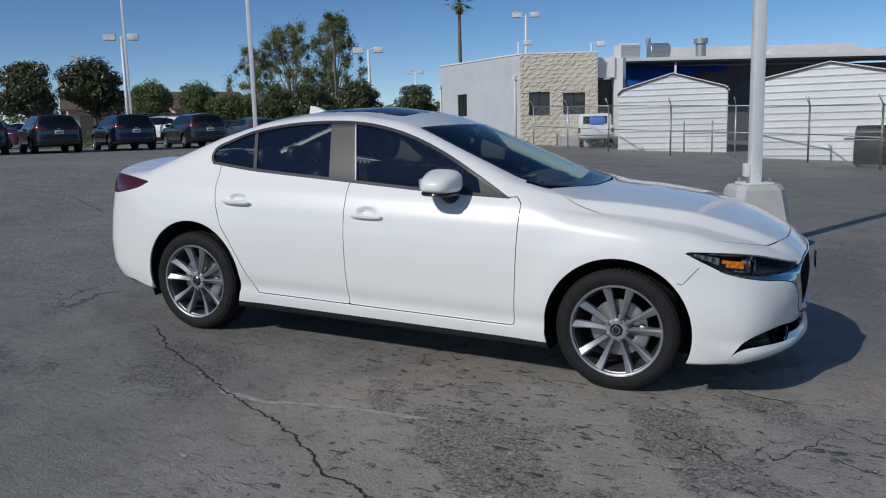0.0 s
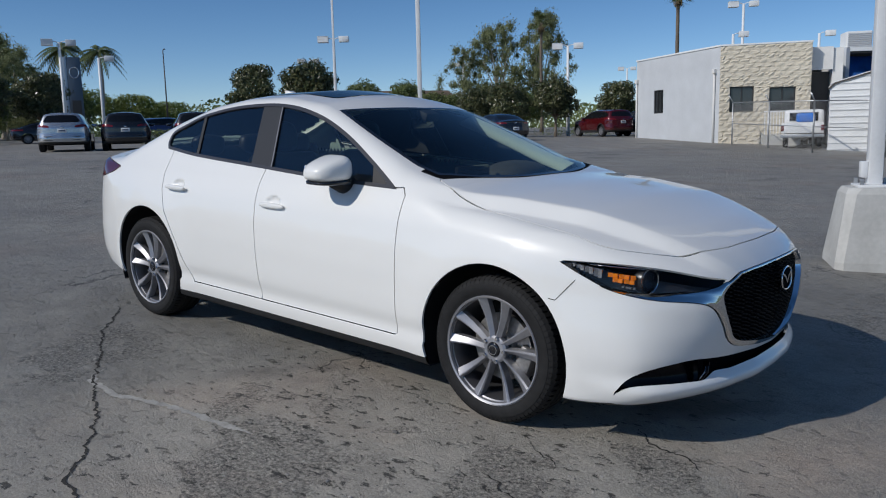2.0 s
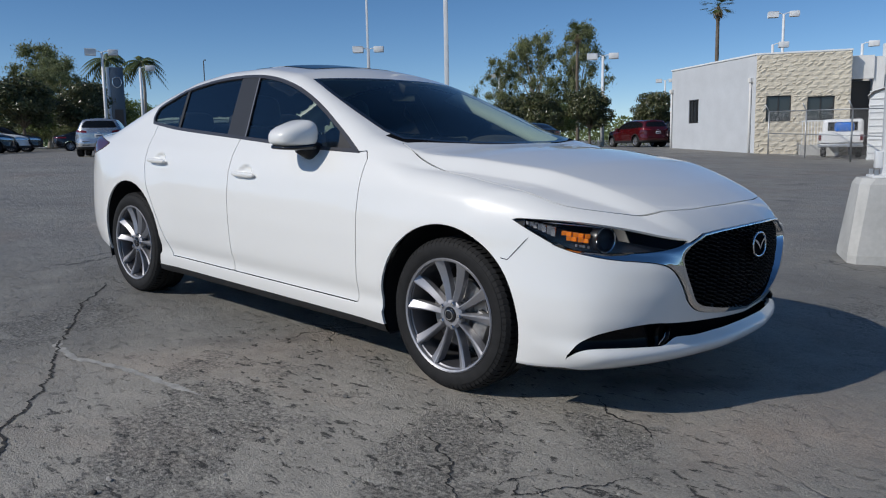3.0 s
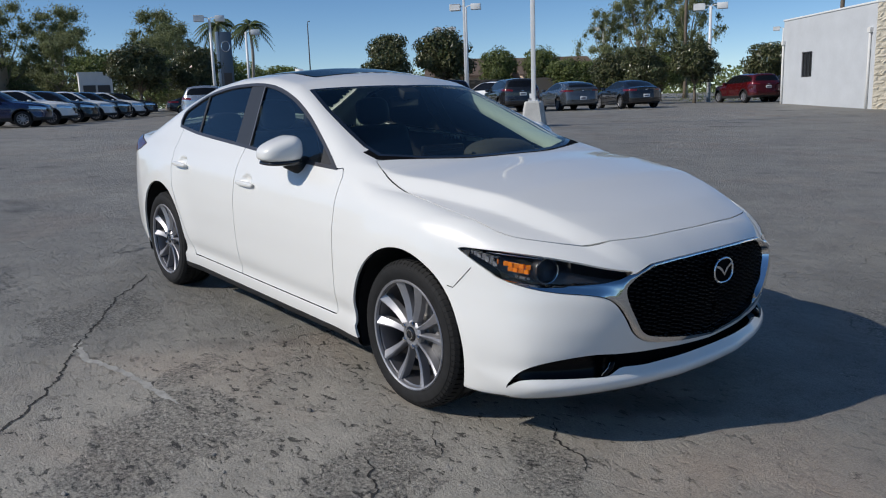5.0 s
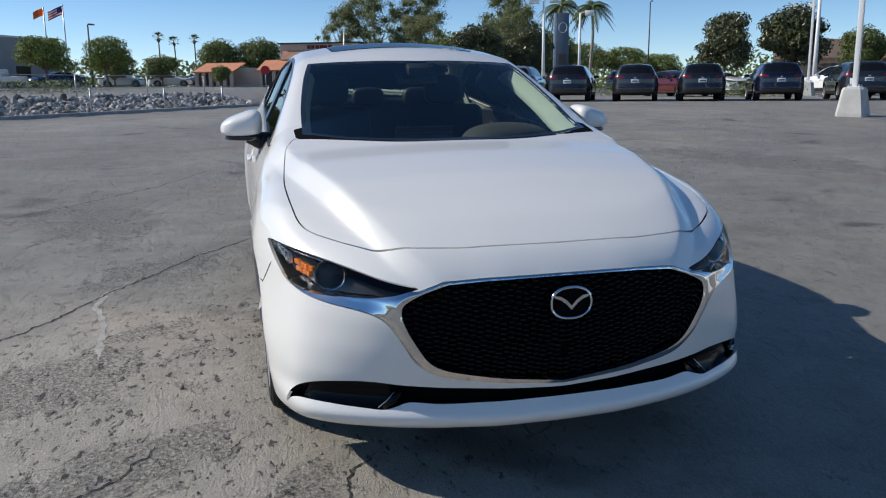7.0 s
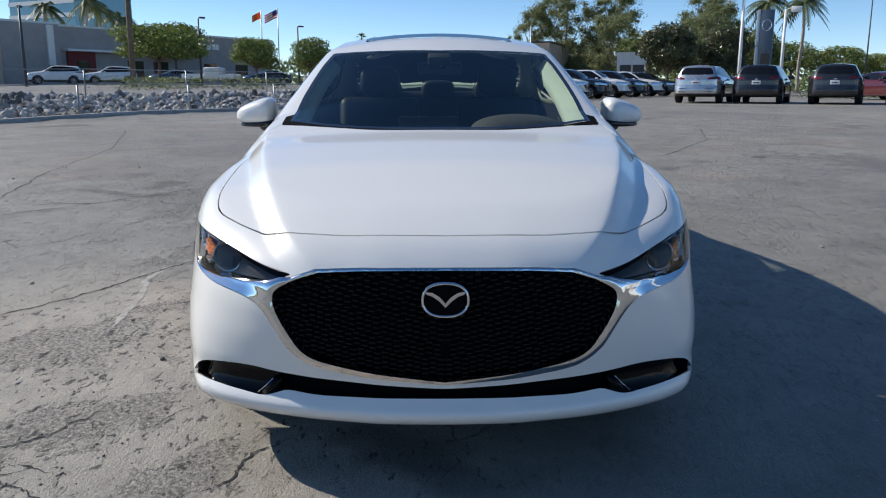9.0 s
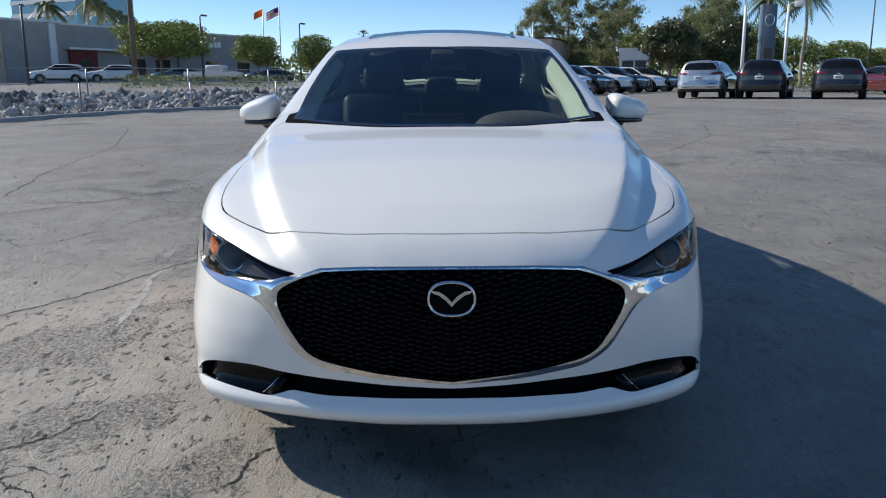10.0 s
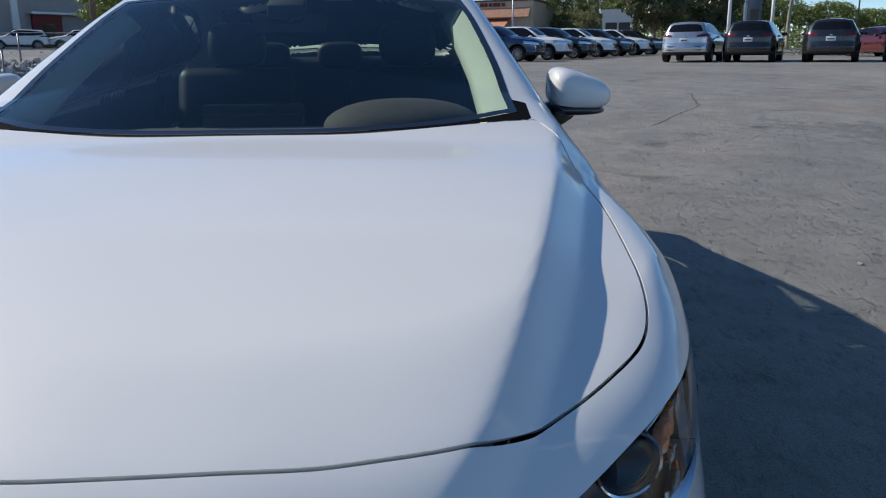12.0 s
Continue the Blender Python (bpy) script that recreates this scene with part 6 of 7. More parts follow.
for src, x, y, size in ((fan_p, -37.0, 59.5, 0.80), (fan_p, -35.2, 85.8, 1.22), (queen_p, -72.8, 35.5, 1.04), (queen_p, -76.0, 33.4, 1.08), (queen_p, -85.8, -43.0, 1.0), (queen_p, -83.0, -37.2, 1.05), (queen_p, -98.2, -39.5, 1.0), (queen_p, -91, -39.0, 1.03),
                        (fan_p, -125.6, -6.3, 0.58), (fan_p, -125.3, -11.5, 0.60), (fan_p, -118, -8.8, 0.52), (fan_p, -122, -3.0, 0.50), (queen_p, -11.0, 60.0, 0.62)):
    plant(src, x, y, size, x * 7 % 360, "", PALMS)
for src in (mag_a, mag_b, gum_a, gum_b, round_a, round_b, bush_a, fan_p, queen_p):
    for q in (*src.children_recursive, src):
        bpy.data.objects.remove(q)

# the far edge: a belt of woods all round
rng = random.Random(77)
pts = []
for i in range(72000):
    a = rng.uniform(0, 2 * math.pi)
    r = rng.uniform(150, 185)
    top = 6.0 + 3.0 * noise.noise(Vector((math.cos(a) * 9, math.sin(a) * 9, 0.3))) + 1.5 * noise.noise(Vector((math.cos(a) * 31, math.sin(a) * 31, 2)))
    x, y = -20 + r * math.cos(a), 10 + r * math.sin(a)
    pts.append((Vector((x, y, ground_z(x, y) + rng.uniform(0, 1) ** 1.3 * top)), Vector((-math.cos(a), -math.sin(a), 0.4))))
v, f = leaves(rng, pts, 0.85, 0.7)
tagged(new("far_woods", mesh_of("far_woods", v, f, leaf_bush)), "belt of distant green trees", "woods", kind="stuff")
# low planting and dry grass past the rocks and between the parked cars
pts = []
for x0, y0, r, n, h in ((-31.0, 24.5, 2.2, 260, 0.8), (-38.5, 22.0, 2.6, 300, 0.8), (-33, -13.5, 2.0, 140, 0.6), (-37, -9.5, 2.0, 140, 0.6), (-41, -14.5, 2.5, 160, 0.6), (-29, 36, 3.0, 300, 0.9), (-24.5, 44.5, 3.5, 300, 1.0)):
    for i in range(n * 5):
        x, y = x0 + rng.gauss(0, r * 0.5), y0 + rng.gauss(0, r * 0.5)
        pts.append((Vector((x, y, ground_z(x, y) + rng.uniform(0.02, h))), Vector((0, 0, 1))))
v, f = leaves(rng, pts, 0.15, 0.45)
tagged(new("low_shrubs", mesh_of("low_shrubs", v, f, leaf_bush)), "low green shrubs in planting beds", "shrubs", kind="stuff")

# ---- poles, lamps, fences ----
white_steel = grain(material("white_painted_steel", (0.74, 0.75, 0.75), 0.42), 4, 0.08)
galv = grain(material("galvanised_steel", (0.42, 0.43, 0.44), 0.45, 0.7), 9, 0.15)
dark_steel = material("dark_painted_steel", (0.05, 0.05, 0.055), 0.5)
wood_pole = grain(material("weathered_wood", (0.17, 0.125, 0.09), 0.9), 3, 0.3, 0.005, 40)


def light_pole(x, y, turn, height, label, wide=0.118, top=0.50, foot=0.66, block=0.70):
    z = ground_z(x, y)
    p = thing("light_pole", label, "pole", Matrix.Translation((x, y, z)) @ pose(0, 0, 0, 0, 0, turn), "white poles on concrete blocks")
    bm = bmesh.new()
    rows = []
    for h, w, c in ((-0.15, foot, 0.06), (block * 0.1, foot, 0.06), (block * 0.93, top, 0.07), (block, top - 0.05, 0.09)):
        a, b = w / 2, w / 2 - c
        rows.append([bm.verts.new((px, py, h)) for px, py in ((a, b), (b, a), (-b, a), (-a, b), (-a, -b), (-b, -a), (b, -a), (a, -b))])
    for r0, r1 in zip(rows, rows[1:]):
        for i in range(8):
            bm.faces.new((r0[i], r0[(i + 1) % 8], r1[(i + 1) % 8], r1[i]))
    bm.faces.new(rows[-1])
    bmesh.ops.recalc_face_normals(bm, faces=bm.faces)
    part("concrete_block", bm, concrete, p, "grey concrete block", smooth=False)
    part("base_plate", boxed(-0.15, 0.15, -0.15, 0.15, block, block + 0.022, 0.004), white_steel, p)
    part("shaft", boxed(-wide / 2, wide / 2, -wide / 2, wide / 2, block + 0.02, height, 0.012), white_steel, p, "square white steel shaft")
    nut = boxed(-0.016, 0.016, -0.016, 0.016, 0, 0.05, 0.005)
    nm = bpy.data.meshes.new("anchor_bolt")
    nut.to_mesh(nm)
    nut.free()
    for sx in (-1, 1):
        for sy in (-1, 1):
            part("anchor_bolt", nm, galv, p, m=pose(sx * 0.118, sy * 0.118, block + 0.02))
    part("junction_box", boxed(-wide / 2 - 0.055, -wide / 2, -0.05, 0.05, block + 0.08, block + 0.22, 0.008), white_steel, p)
    return p


light_pole(1.82, 4.15, 24, 9.0, "white steel light pole on a tapered concrete block")
light_pole(-11.9, 13.8, 35, 9.0, "white steel light pole on a concrete block in the lot")
light_pole(-31.0, 28.1, 40, 10.5, "tall white light pole behind the parked cars")


def street_lamp(x, y, top, heads, turn, label, mat=white_steel, arm=0.36, head=(0.52, 0.34, 0.24), r=0.07):
    z = ground_z(x, y)
    h = top - z
    s = thing("street_lamp", label, "lamp", Matrix.Translation((x, y, z)) @ pose(0, 0, 0, 0, 0, turn), "lamps round the lot")
    part("pole", tube(bmesh.new(), [(0, 0, -0.2), (0, 0, h - 0.15)], [r * 1.3, r * 0.8], 10), mat, s)
    for k in range(heads):
        d = 1 if k == 0 else -1
        part("arm", tube(bmesh.new(), [(0, 0, h - 0.2), (d * arm * 0.6, 0, h - 0.1), (d * arm, 0, h - 0.1)], 0.03, 6), mat, s)
        bm = boxed(d * arm, d * (arm + head[0]), -head[1] / 2, head[1] / 2, h - head[2], h, 0.02)
        bmesh.ops.recalc_face_normals(bm, faces=bm.faces)
        part("lamp_head", bm, mat, s)
    return s


DOUBLE = "white lamp post with two box-shaped heads"
BOXH = (0.62, 0.42, 0.36)
for x, y, top, turn in ((-34.8, 31.6, 7.35, 40), (-23.4, 41.4, 6.6, 30), (-49.0, 63.0, 8.3, 38), (-37.7, 78.2, 7.8, 28), (-52.7, 44.9, 8.0, 45), (-46.9, 19.7, 7.4, 65)):
    street_lamp(x, y, top, 2, turn, DOUBLE, head=BOXH, r=0.1)
street_lamp(-50.5, 24.0, 6.95, 1, 60, "white lamp post with one box-shaped head", head=BOXH, r=0.1)
street_lamp(-16.1, 52.4, 9.5, 2, 30, "tall white floodlight mast behind the office", head=BOXH, r=0.1)
street_lamp(-16.0, 50.3, 7.3, 1, 30, "white floodlight behind the office", head=BOXH, r=0.1)
street_lamp(-11.5, 53.7, 7.2, 1, 20, "white floodlight behind the office", head=BOXH, r=0.1)
street_lamp(-65.8, 38.2, 9.6, 1, 10, "thin dark mast beyond the trees", dark_steel, 0.1, (0.2, 0.15, 0.1), 0.06)
street_lamp(-44.6, -24.9, 6.4, 1, 200, "dark lamp post beside the street", dark_steel, 0.2, (0.5, 0.25, 0.12), 0.08)
street_lamp(-53.2, -16.7, 6.55, 1, 150, "dark lamp post between the street trees", dark_steel, 0.15, (0.45, 0.22, 0.12), 0.07)
street_lamp(-85, -15.0, 8.6, 1, 150, "dark lamp post in a far parking lot", dark_steel, 0.2, (0.7, 0.3, 0.15), 0.1)
street_lamp(-55.1, 7.2, 6.2, 1, 90, "slim grey post beside the far restaurant", galv, 0.02, (0.08, 0.08, 0.05), 0.06)
util = thing("utility_pole", "brown wooden utility pole with a street light arm", "pole", Matrix.Translation((-47.1, -19.3, ground_z(-47.1, -19.3))))
part("shaft", tube(bmesh.new(), [(0, 0, -0.3), (0, 0, 8.5)], [0.19, 0.14], 12), wood_pole, util)
part("lamp_arm", tube(bmesh.new(), [(0, 0, 5.4), (-0.8, -0.9, 5.75), (-1.3, -1.6, 5.8)], 0.035, 8), galv, util)
part("lamp_head", super_ball(bmesh.new(), (-1.45, -1.8, 5.75), (0.28, 0.28, 0.09), 0.9, 16), galv, util)

# flags
orange_cloth, red_cloth, white_cloth, blue_cloth = (material("cloth_" + n, c, 0.8) for n, c in (("orange", (0.75, 0.20, 0.05)), ("red", (0.5, 0.04, 0.05)), ("white", (0.75, 0.75, 0.75)), ("blue", (0.04, 0.06, 0.22))))
for x, y, top, stripes in ((-88.5, -19.7, 10.5, False), (-88.9, -17.9, 10.8, True)):
    z = ground_z(x, y)
    fl = thing("flag", "striped red, white and blue flag on a pole" if stripes else "orange flag on a pole", "flag", Matrix.Translation((x, y, z)))
    part("flagpole", tube(bmesh.new(), [(0, 0, -0.1), (0, 0, top - z)], 0.06, 8), galv, fl)

    def cloth(z0, z1, a0, a1, mat):
        bm = bmesh.new()
        rows = []
        for i in range(9):
            s = a0 + (a1 - a0) * i / 8
            rows.append([bm.verts.new((0.12 * math.sin(s * 4), -s - 0.05, top - z - zz - s * 0.45)) for zz in (z0, z1)])
        for r0, r1 in zip(rows, rows[1:]):
            bm.faces.new((r0[0], r1[0], r1[1], r0[1]))
        bmesh.ops.solidify(bm, geom=bm.faces, thickness=0.012)
        part("cloth", bm, mat, fl)

    if stripes:
        for i in range(7):
            cloth(0.1 + i * 0.13, 0.23 + i * 0.13, 0.5 if i < 4 else 0.0, 1.45, red_cloth if i % 2 == 0 else white_cloth)
        cloth(0.1, 0.62, 0.0, 0.5, blue_cloth)
    else:
        cloth(0.1, 0.85, 0.0, 1.0, orange_cloth)

# stop sign
sx, sy = -65.6, 1.8
sg = thing("stop_sign", "red octagonal road sign on a thin post", "sign", Matrix.Translation((sx, sy, ground_z(sx, sy))))
zc = 3.25 - ground_z(sx, sy)
part("post", tube(bmesh.new(), [(0, 0, -0.1), (0, 0, zc)], 0.035, 8), galv, sg)
octo = [(0.40 * math.cos(radians(22.5 + 45 * i)), zc + 0.40 * math.sin(radians(22.5 + 45 * i))) for i in range(8)]
part("plate", sheet(bmesh.new(), octo, 0.02, "X"), red_cloth, sg, m=pose(0.05, 0, 0))


def chain_fence(points, height, label, name="chain_link_fence", spacing=2.6, mesh=0.075, arms=False, group=""):
    """Posts, rails and crossed wires along a line on the ground."""
    fence = thing(name, label, "fence", None, group)
    pts = [Vector(p) for p in points]
    wires = bmesh.new()
    verts, faces = [], []

    def bar(a, b, r):
        d = (b - a).normalized()
        s = d.cross(Vector((0, 0, 1))).normalized() * r
        w = s.cross(d).normalized() * r
        k = len(verts)
        verts.extend((a + s, a + w, a - s, a - w, b + s, b + w, b - s, b - w))
        for i in range(4):
            faces.append((k + i, k + (i + 1) % 4, k + 4 + (i + 1) % 4, k + 4 + i))

    for a, b in zip(pts, pts[1:]):
        L = (b - a).length
        u = (b - a) / L
        n = max(1, round(L / spacing))
        za, zb = ground_z(a.x, a.y), ground_z(b.x, b.y)
        at3 = lambda s, h: Vector((a.x + u.x * s, a.y + u.y * s, za + (zb - za) * s / L + h))
        for i in range(n + 1):
            s = L * i / n
            bm = tube(bmesh.new(), [at3(s, -0.2), at3(s, height)], 0.03 if arms else 0.022, 8)
            if arms:
                e = at3(s, height) + Vector((-u.y, u.x, 0)) * -0.16 + Vector((0, 0, 0.28))
                tube(bm, [at3(s, height), e], 0.018, 6)
            part("post", bm, galv, fence)
        part("top_rail", tube(bmesh.new(), [at3(0, height), at3(L, height)], 0.021 if arms else 0.012, 6), galv, fence)
        if arms:
            part("middle_rail", tube(bmesh.new(), [at3(0, height * 0.5), at3(L, height * 0.5)], 0.018, 6), galv, fence)
        k = -height
        while k < L:
            for up in (0, 1):
                s0, s1 = max(0.0, k), min(L, k + height)
                h0, h1 = s0 - k, s1 - k
                if up:
                    h0, h1 = height - h0, height - h1
                bar(at3(s0, max(0.03, h0)), at3(s1, max(0.03, h1)), 0.0016)
            k += mesh
    wires.free()
    part("wire_mesh", mesh_of("wire_mesh", verts, faces, galv), galv, fence)
    return fence


chain_fence([(-8.6, 29.9), (-4.2, 25.3), (-1.73, 23.98), (2.67, 22.23), (4.4, 19.4), (6.6, 16.2)], 1.75, "galvanised chain-link fence with slanted barb arms", arms=True)
chain_fence([(-0.55, -17.1), (-14.2, -8.32), (-27.75, 0.40)], 0.78, "low chain-link fence along the rock bed", spacing=3.4, mesh=0.09)
chain_fence([(-5.0, -17.9), (-17.8, -9.7), (-29.6, -2.1)], 0.75, "second chain-link fence behind the rocks", spacing=3.6, mesh=0.12)

# ---- buildings ----
stucco = grain(material("pale_grey_stucco", (0.52, 0.54, 0.56), 0.9), 1.2, 0.07, 0.003, 60)
block_stone = grain(material("split_face_block", (0.60, 0.545, 0.44), 0.95), 5, 0.14, 0.014, 24, each=0.04)
mortar = grain(material("mortar", (0.56, 0.51, 0.42), 0.95), 8, 0.2)
white_metal = grain(material("white_ribbed_sheet", (0.76, 0.77, 0.76), 0.5), 0.8, 0.05)
seam_grey = material("sheet_seam", (0.50, 0.51, 0.52), 0.6)
dark_trim = material("dark_fascia", (0.07, 0.065, 0.06), 0.7)
white_wall = grain(material("white_painted_wall", (0.70, 0.69, 0.66), 0.85), 1.5, 0.08)
tarp_blue = grain(material("blue_tarpaulin", (0.015, 0.13, 0.48), 0.45), 2.5, 0.25, 0.02, 3)
window_dark = material("window_glass", (0.03, 0.034, 0.038), 0.05, 0, 0, 0.7)
frame_black = material("black_window_frame", (0.03, 0.03, 0.03), 0.5)
tan_wall = grain(material("tan_wall", (0.58, 0.45, 0.35), 0.9), 1.0, 0.1)
grey_wall = grain(material("taupe_wall", (0.33, 0.31, 0.295), 0.9), 1.0, 0.1)
red_wall = grain(material("dark_red_wall", (0.16, 0.03, 0.03), 0.8), 1.5, 0.15)
clay_tile = grain(material("clay_roof_tile", (0.60, 0.25, 0.14), 0.85), 3, 0.25, 0.01, 14)
brown_roof = grain(material("brown_shingle", (0.14, 0.10, 0.075), 0.9), 3, 0.3, 0.01, 18)
bay_shade_grey = grain(material("shaded_bay_wall", (0.10, 0.10, 0.11), 0.9), 1.5, 0.2)
terracotta = grain(material("faded_terracotta", (0.40, 0.22, 0.15), 0.9), 3, 0.2, 0.01, 16)
white_sign = material("white_sign_bar", (0.8, 0.8, 0.8), 0.6)


def frame_at(a, b, z):
    """A pose with x along the wall from a to b, y into the building, z up."""
    d = Vector((b[0] - a[0], b[1] - a[1], 0))
    return Matrix.Translation((a[0], a[1], z)) @ pose(0, 0, 0, 0, 0, math.degrees(math.atan2(d.y, d.x))), d.length


def slab(x0, x1, y0, y1, z0, z1, b=0.0):
    return boxed(x0, x1, y0, y1, z0, z1, b, 1)


def wall_with_holes(bm, x0, x1, z0, z1, y0, y1, holes):
    """A wall in the x-z plane, y0 to y1 thick, with openings that go through it."""
    xs = sorted({x0, x1, *[h[0] for h in holes], *[h[1] for h in holes]})
    zs = sorted({z0, z1, *[h[2] for h in holes], *[h[3] for h in holes]})
    for xa, xb in zip(xs, xs[1:]):
        for za, zb in zip(zs, zs[1:]):
            cx, cz = (xa + xb) / 2, (za + zb) / 2
            if not any(h[0] < cx < h[1] and h[2] < cz < h[3] for h in holes):
                box(bm, xa, xb, y0, y1, za, zb)
    bmesh.ops.remove_doubles(bm, verts=bm.verts, dist=1e-4)
    return bm


def window(parent, m, x0, x1, z0, z1, y=0.1, bars=1, mat=None):
    w = part("window", slab(x0, x1, y, y + 0.02, z0, z1), window_dark, parent, "dark window", m)
    t = 0.05
    for xa, xb, za, zb in ((x0, x1, z1 - t, z1), (x0, x1, z0, z0 + t), (x0, x0 + t, z0 + t, z1 - t), (x1 - t, x1, z0 + t, z1 - t)):
        part("window_frame", slab(xa, xb, y - 0.04, y, za, zb), mat or frame_black, w)
    for i in range(bars):
        xc = x0 + (x1 - x0) * (i + 1) / (bars + 1)
        part("glazing_bar", slab(xc - 0.025, xc + 0.025, y - 0.035, y, z0 + t, z1 - t), mat or frame_black, w)
    return w


# office with a split-face front
Z0 = 0.1
office = thing("office_building", "small flat-roofed office with a split-face block front", "building")
bc, bl, br = (-9.55, 30.87), (-15.5, 35.1), (-6.2, 32.3)
ms, Ls = frame_at(bl, bc, Z0)
bm = wall_with_holes(bmesh.new(), 0, Ls, -0.3, 4.42, 0, 0.2, [(1.75, 2.65, 1.72, 2.86)])
part("side_wall", bm, stucco, office, "pale grey stucco wall", ms, smooth=False)
window(office, ms, 1.75, 2.65, 1.72, 2.86, 0.08, 2)
mf, Lf = frame_at(bc, br, Z0)
holes = [(0.42, 1.40, 1.62, 2.70), (2.02, 3.06, 1.60, 2.62)]
bm = wall_with_holes(bmesh.new(), 0.2, Lf, -0.3, 4.42, 0.03, 0.25, holes)
part("front_wall", bm, mortar, office, "", mf, smooth=False)
for h in holes:
    window(office, mf, h[0], h[1], h[2], h[3], 0.12, 1)
for a, b, c in ((bl, bc, 0), (bc, br, 0)):
    m_, L_ = frame_at(a, b, Z0)
    part("parapet_cap", slab(-0.03, L_ + 0.03, -0.04, 0.26, 4.424, 4.50, 0.01), white_metal, office, "", m_)
mr = frame_at(bl, bc, Z0)[0]
part("roof", slab(0.2, Ls - 0.2, 0.2, 6.5, 4.1, 4.2), white_wall, office, "", mr)
part("back_wall", slab(0, Ls, 6.5, 6.7, -0.3, 4.42), stucco, office, "", mr)
part("far_wall", slab(0, 0.2, 0.2, 6.5, -0.3, 4.42), stucco, office, "", mr)
for x in (0.10, Ls - 0.32):
    part("downpipe", tube(bmesh.new(), [(x, -0.06, 0.0), (x, -0.06, 3.3)], 0.05, 8), white_wall, office, "", ms)
    part("gutter_head", slab(x - 0.10, x + 0.10, -0.14, -0.003, 3.3, 3.5, 0.01), white_wall, office, "", ms)
# its front is laid in rough blocks, each one its own
shapes = []
rng = random.Random(5)
for i in range(6):
    bm = bmesh.new()
    rows = []
    for j in range(4):
        rows.append([bm.verts.new((-0.2 + 0.1 * k, -rng.uniform(0.0, 0.022) if k in (0, 4) or j in (0, 3) else -rng.uniform(0.015, 0.060), -0.1 + 0.2 * j / 3)) for k in range(5)])
    for j in range(3):
        for k in range(4):
            bm.faces.new((rows[j][k], rows[j][k + 1], rows[j + 1][k + 1], rows[j + 1][k]))
    rim = rows[0] + [rows[1][4], rows[2][4]] + rows[3][::-1] + [rows[2][0], rows[1][0]]
    back_r = [bm.verts.new((v.co.x, 0.028, v.co.z)) for v in rim]
    for k in range(len(rim)):
        q = (k + 1) % len(rim)
        bm.faces.new((rim[q], rim[k], back_r[k], back_r[q]))
    me = bpy.data.meshes.new("block")
    bm.to_mesh(me)
    bm.free()
    me.materials.append(block_stone)
    shapes.append(me)
cuts = sorted({-0.1, 4.42, *[h[2] for h in holes], *[h[3] for h in holes]})
n_row = 0
for za, zb in zip(cuts, cuts[1:]):
    courses = max(1, round((zb - za) / 0.2))
    tall = (zb - za) / courses
    for c in range(courses):
        zc = za + tall * (c + 0.5)
        stops = [0.0, Lf]
        for h in holes:
            if h[2] < zc < h[3]:
                stops += [h[0], h[1]]
        stops.sort()
        for xa, xb in zip(stops[::2], stops[1::2]):
            lead = 0.2 if n_row % 2 else 0.4
            edges = [xa]
            while edges[-1] + lead < xb - 0.12:
                edges.append(edges[-1] + lead)
                lead = 0.4
            edges.append(xb)
            for x0, x1 in zip(edges, edges[1:]):
                part("block", shapes[rng.randrange(6)], None, office, "", mf @ pose((x0 + x1) / 2, 0.0, zc) @ Matrix.Diagonal(((x1 - x0) / 0.4, 1, tall / 0.2, 1)))
        n_row += 1
# step, railing and alcove by the door
rail = thing("white_railing", "white metal railing on a low landing", "railing", mf)
part("landing", slab(1.75, 3.2, -0.9, -0.08, -0.4, 0.62), concrete, rail)
for i in range(13):
    part("baluster", slab(1.78 + i * 0.115, 1.81 + i * 0.115, -0.9, -0.87, 0.62, 1.55), white_steel, rail)
part("hand_rail", slab(1.74, 3.22, -0.91, -0.86, 1.552, 1.61, 0.01), white_steel, rail)
alcove = thing("side_shed", "white lean-to with a dark doorway beside the office", "building", mf)
part("side_panel", slab(Lf + 0.9, Lf + 1.3, 0.6, 3.5, -0.4, 4.2), white_wall, alcove)
part("fascia", slab(Lf + 0.002, Lf + 0.898, 0.5, 0.7, 3.3, 4.25), white_wall, alcove)
part("doorway", slab(Lf + 0.02, Lf + 0.88, 1.2, 1.3, -0.4, 3.25), dark_trim, alcove)


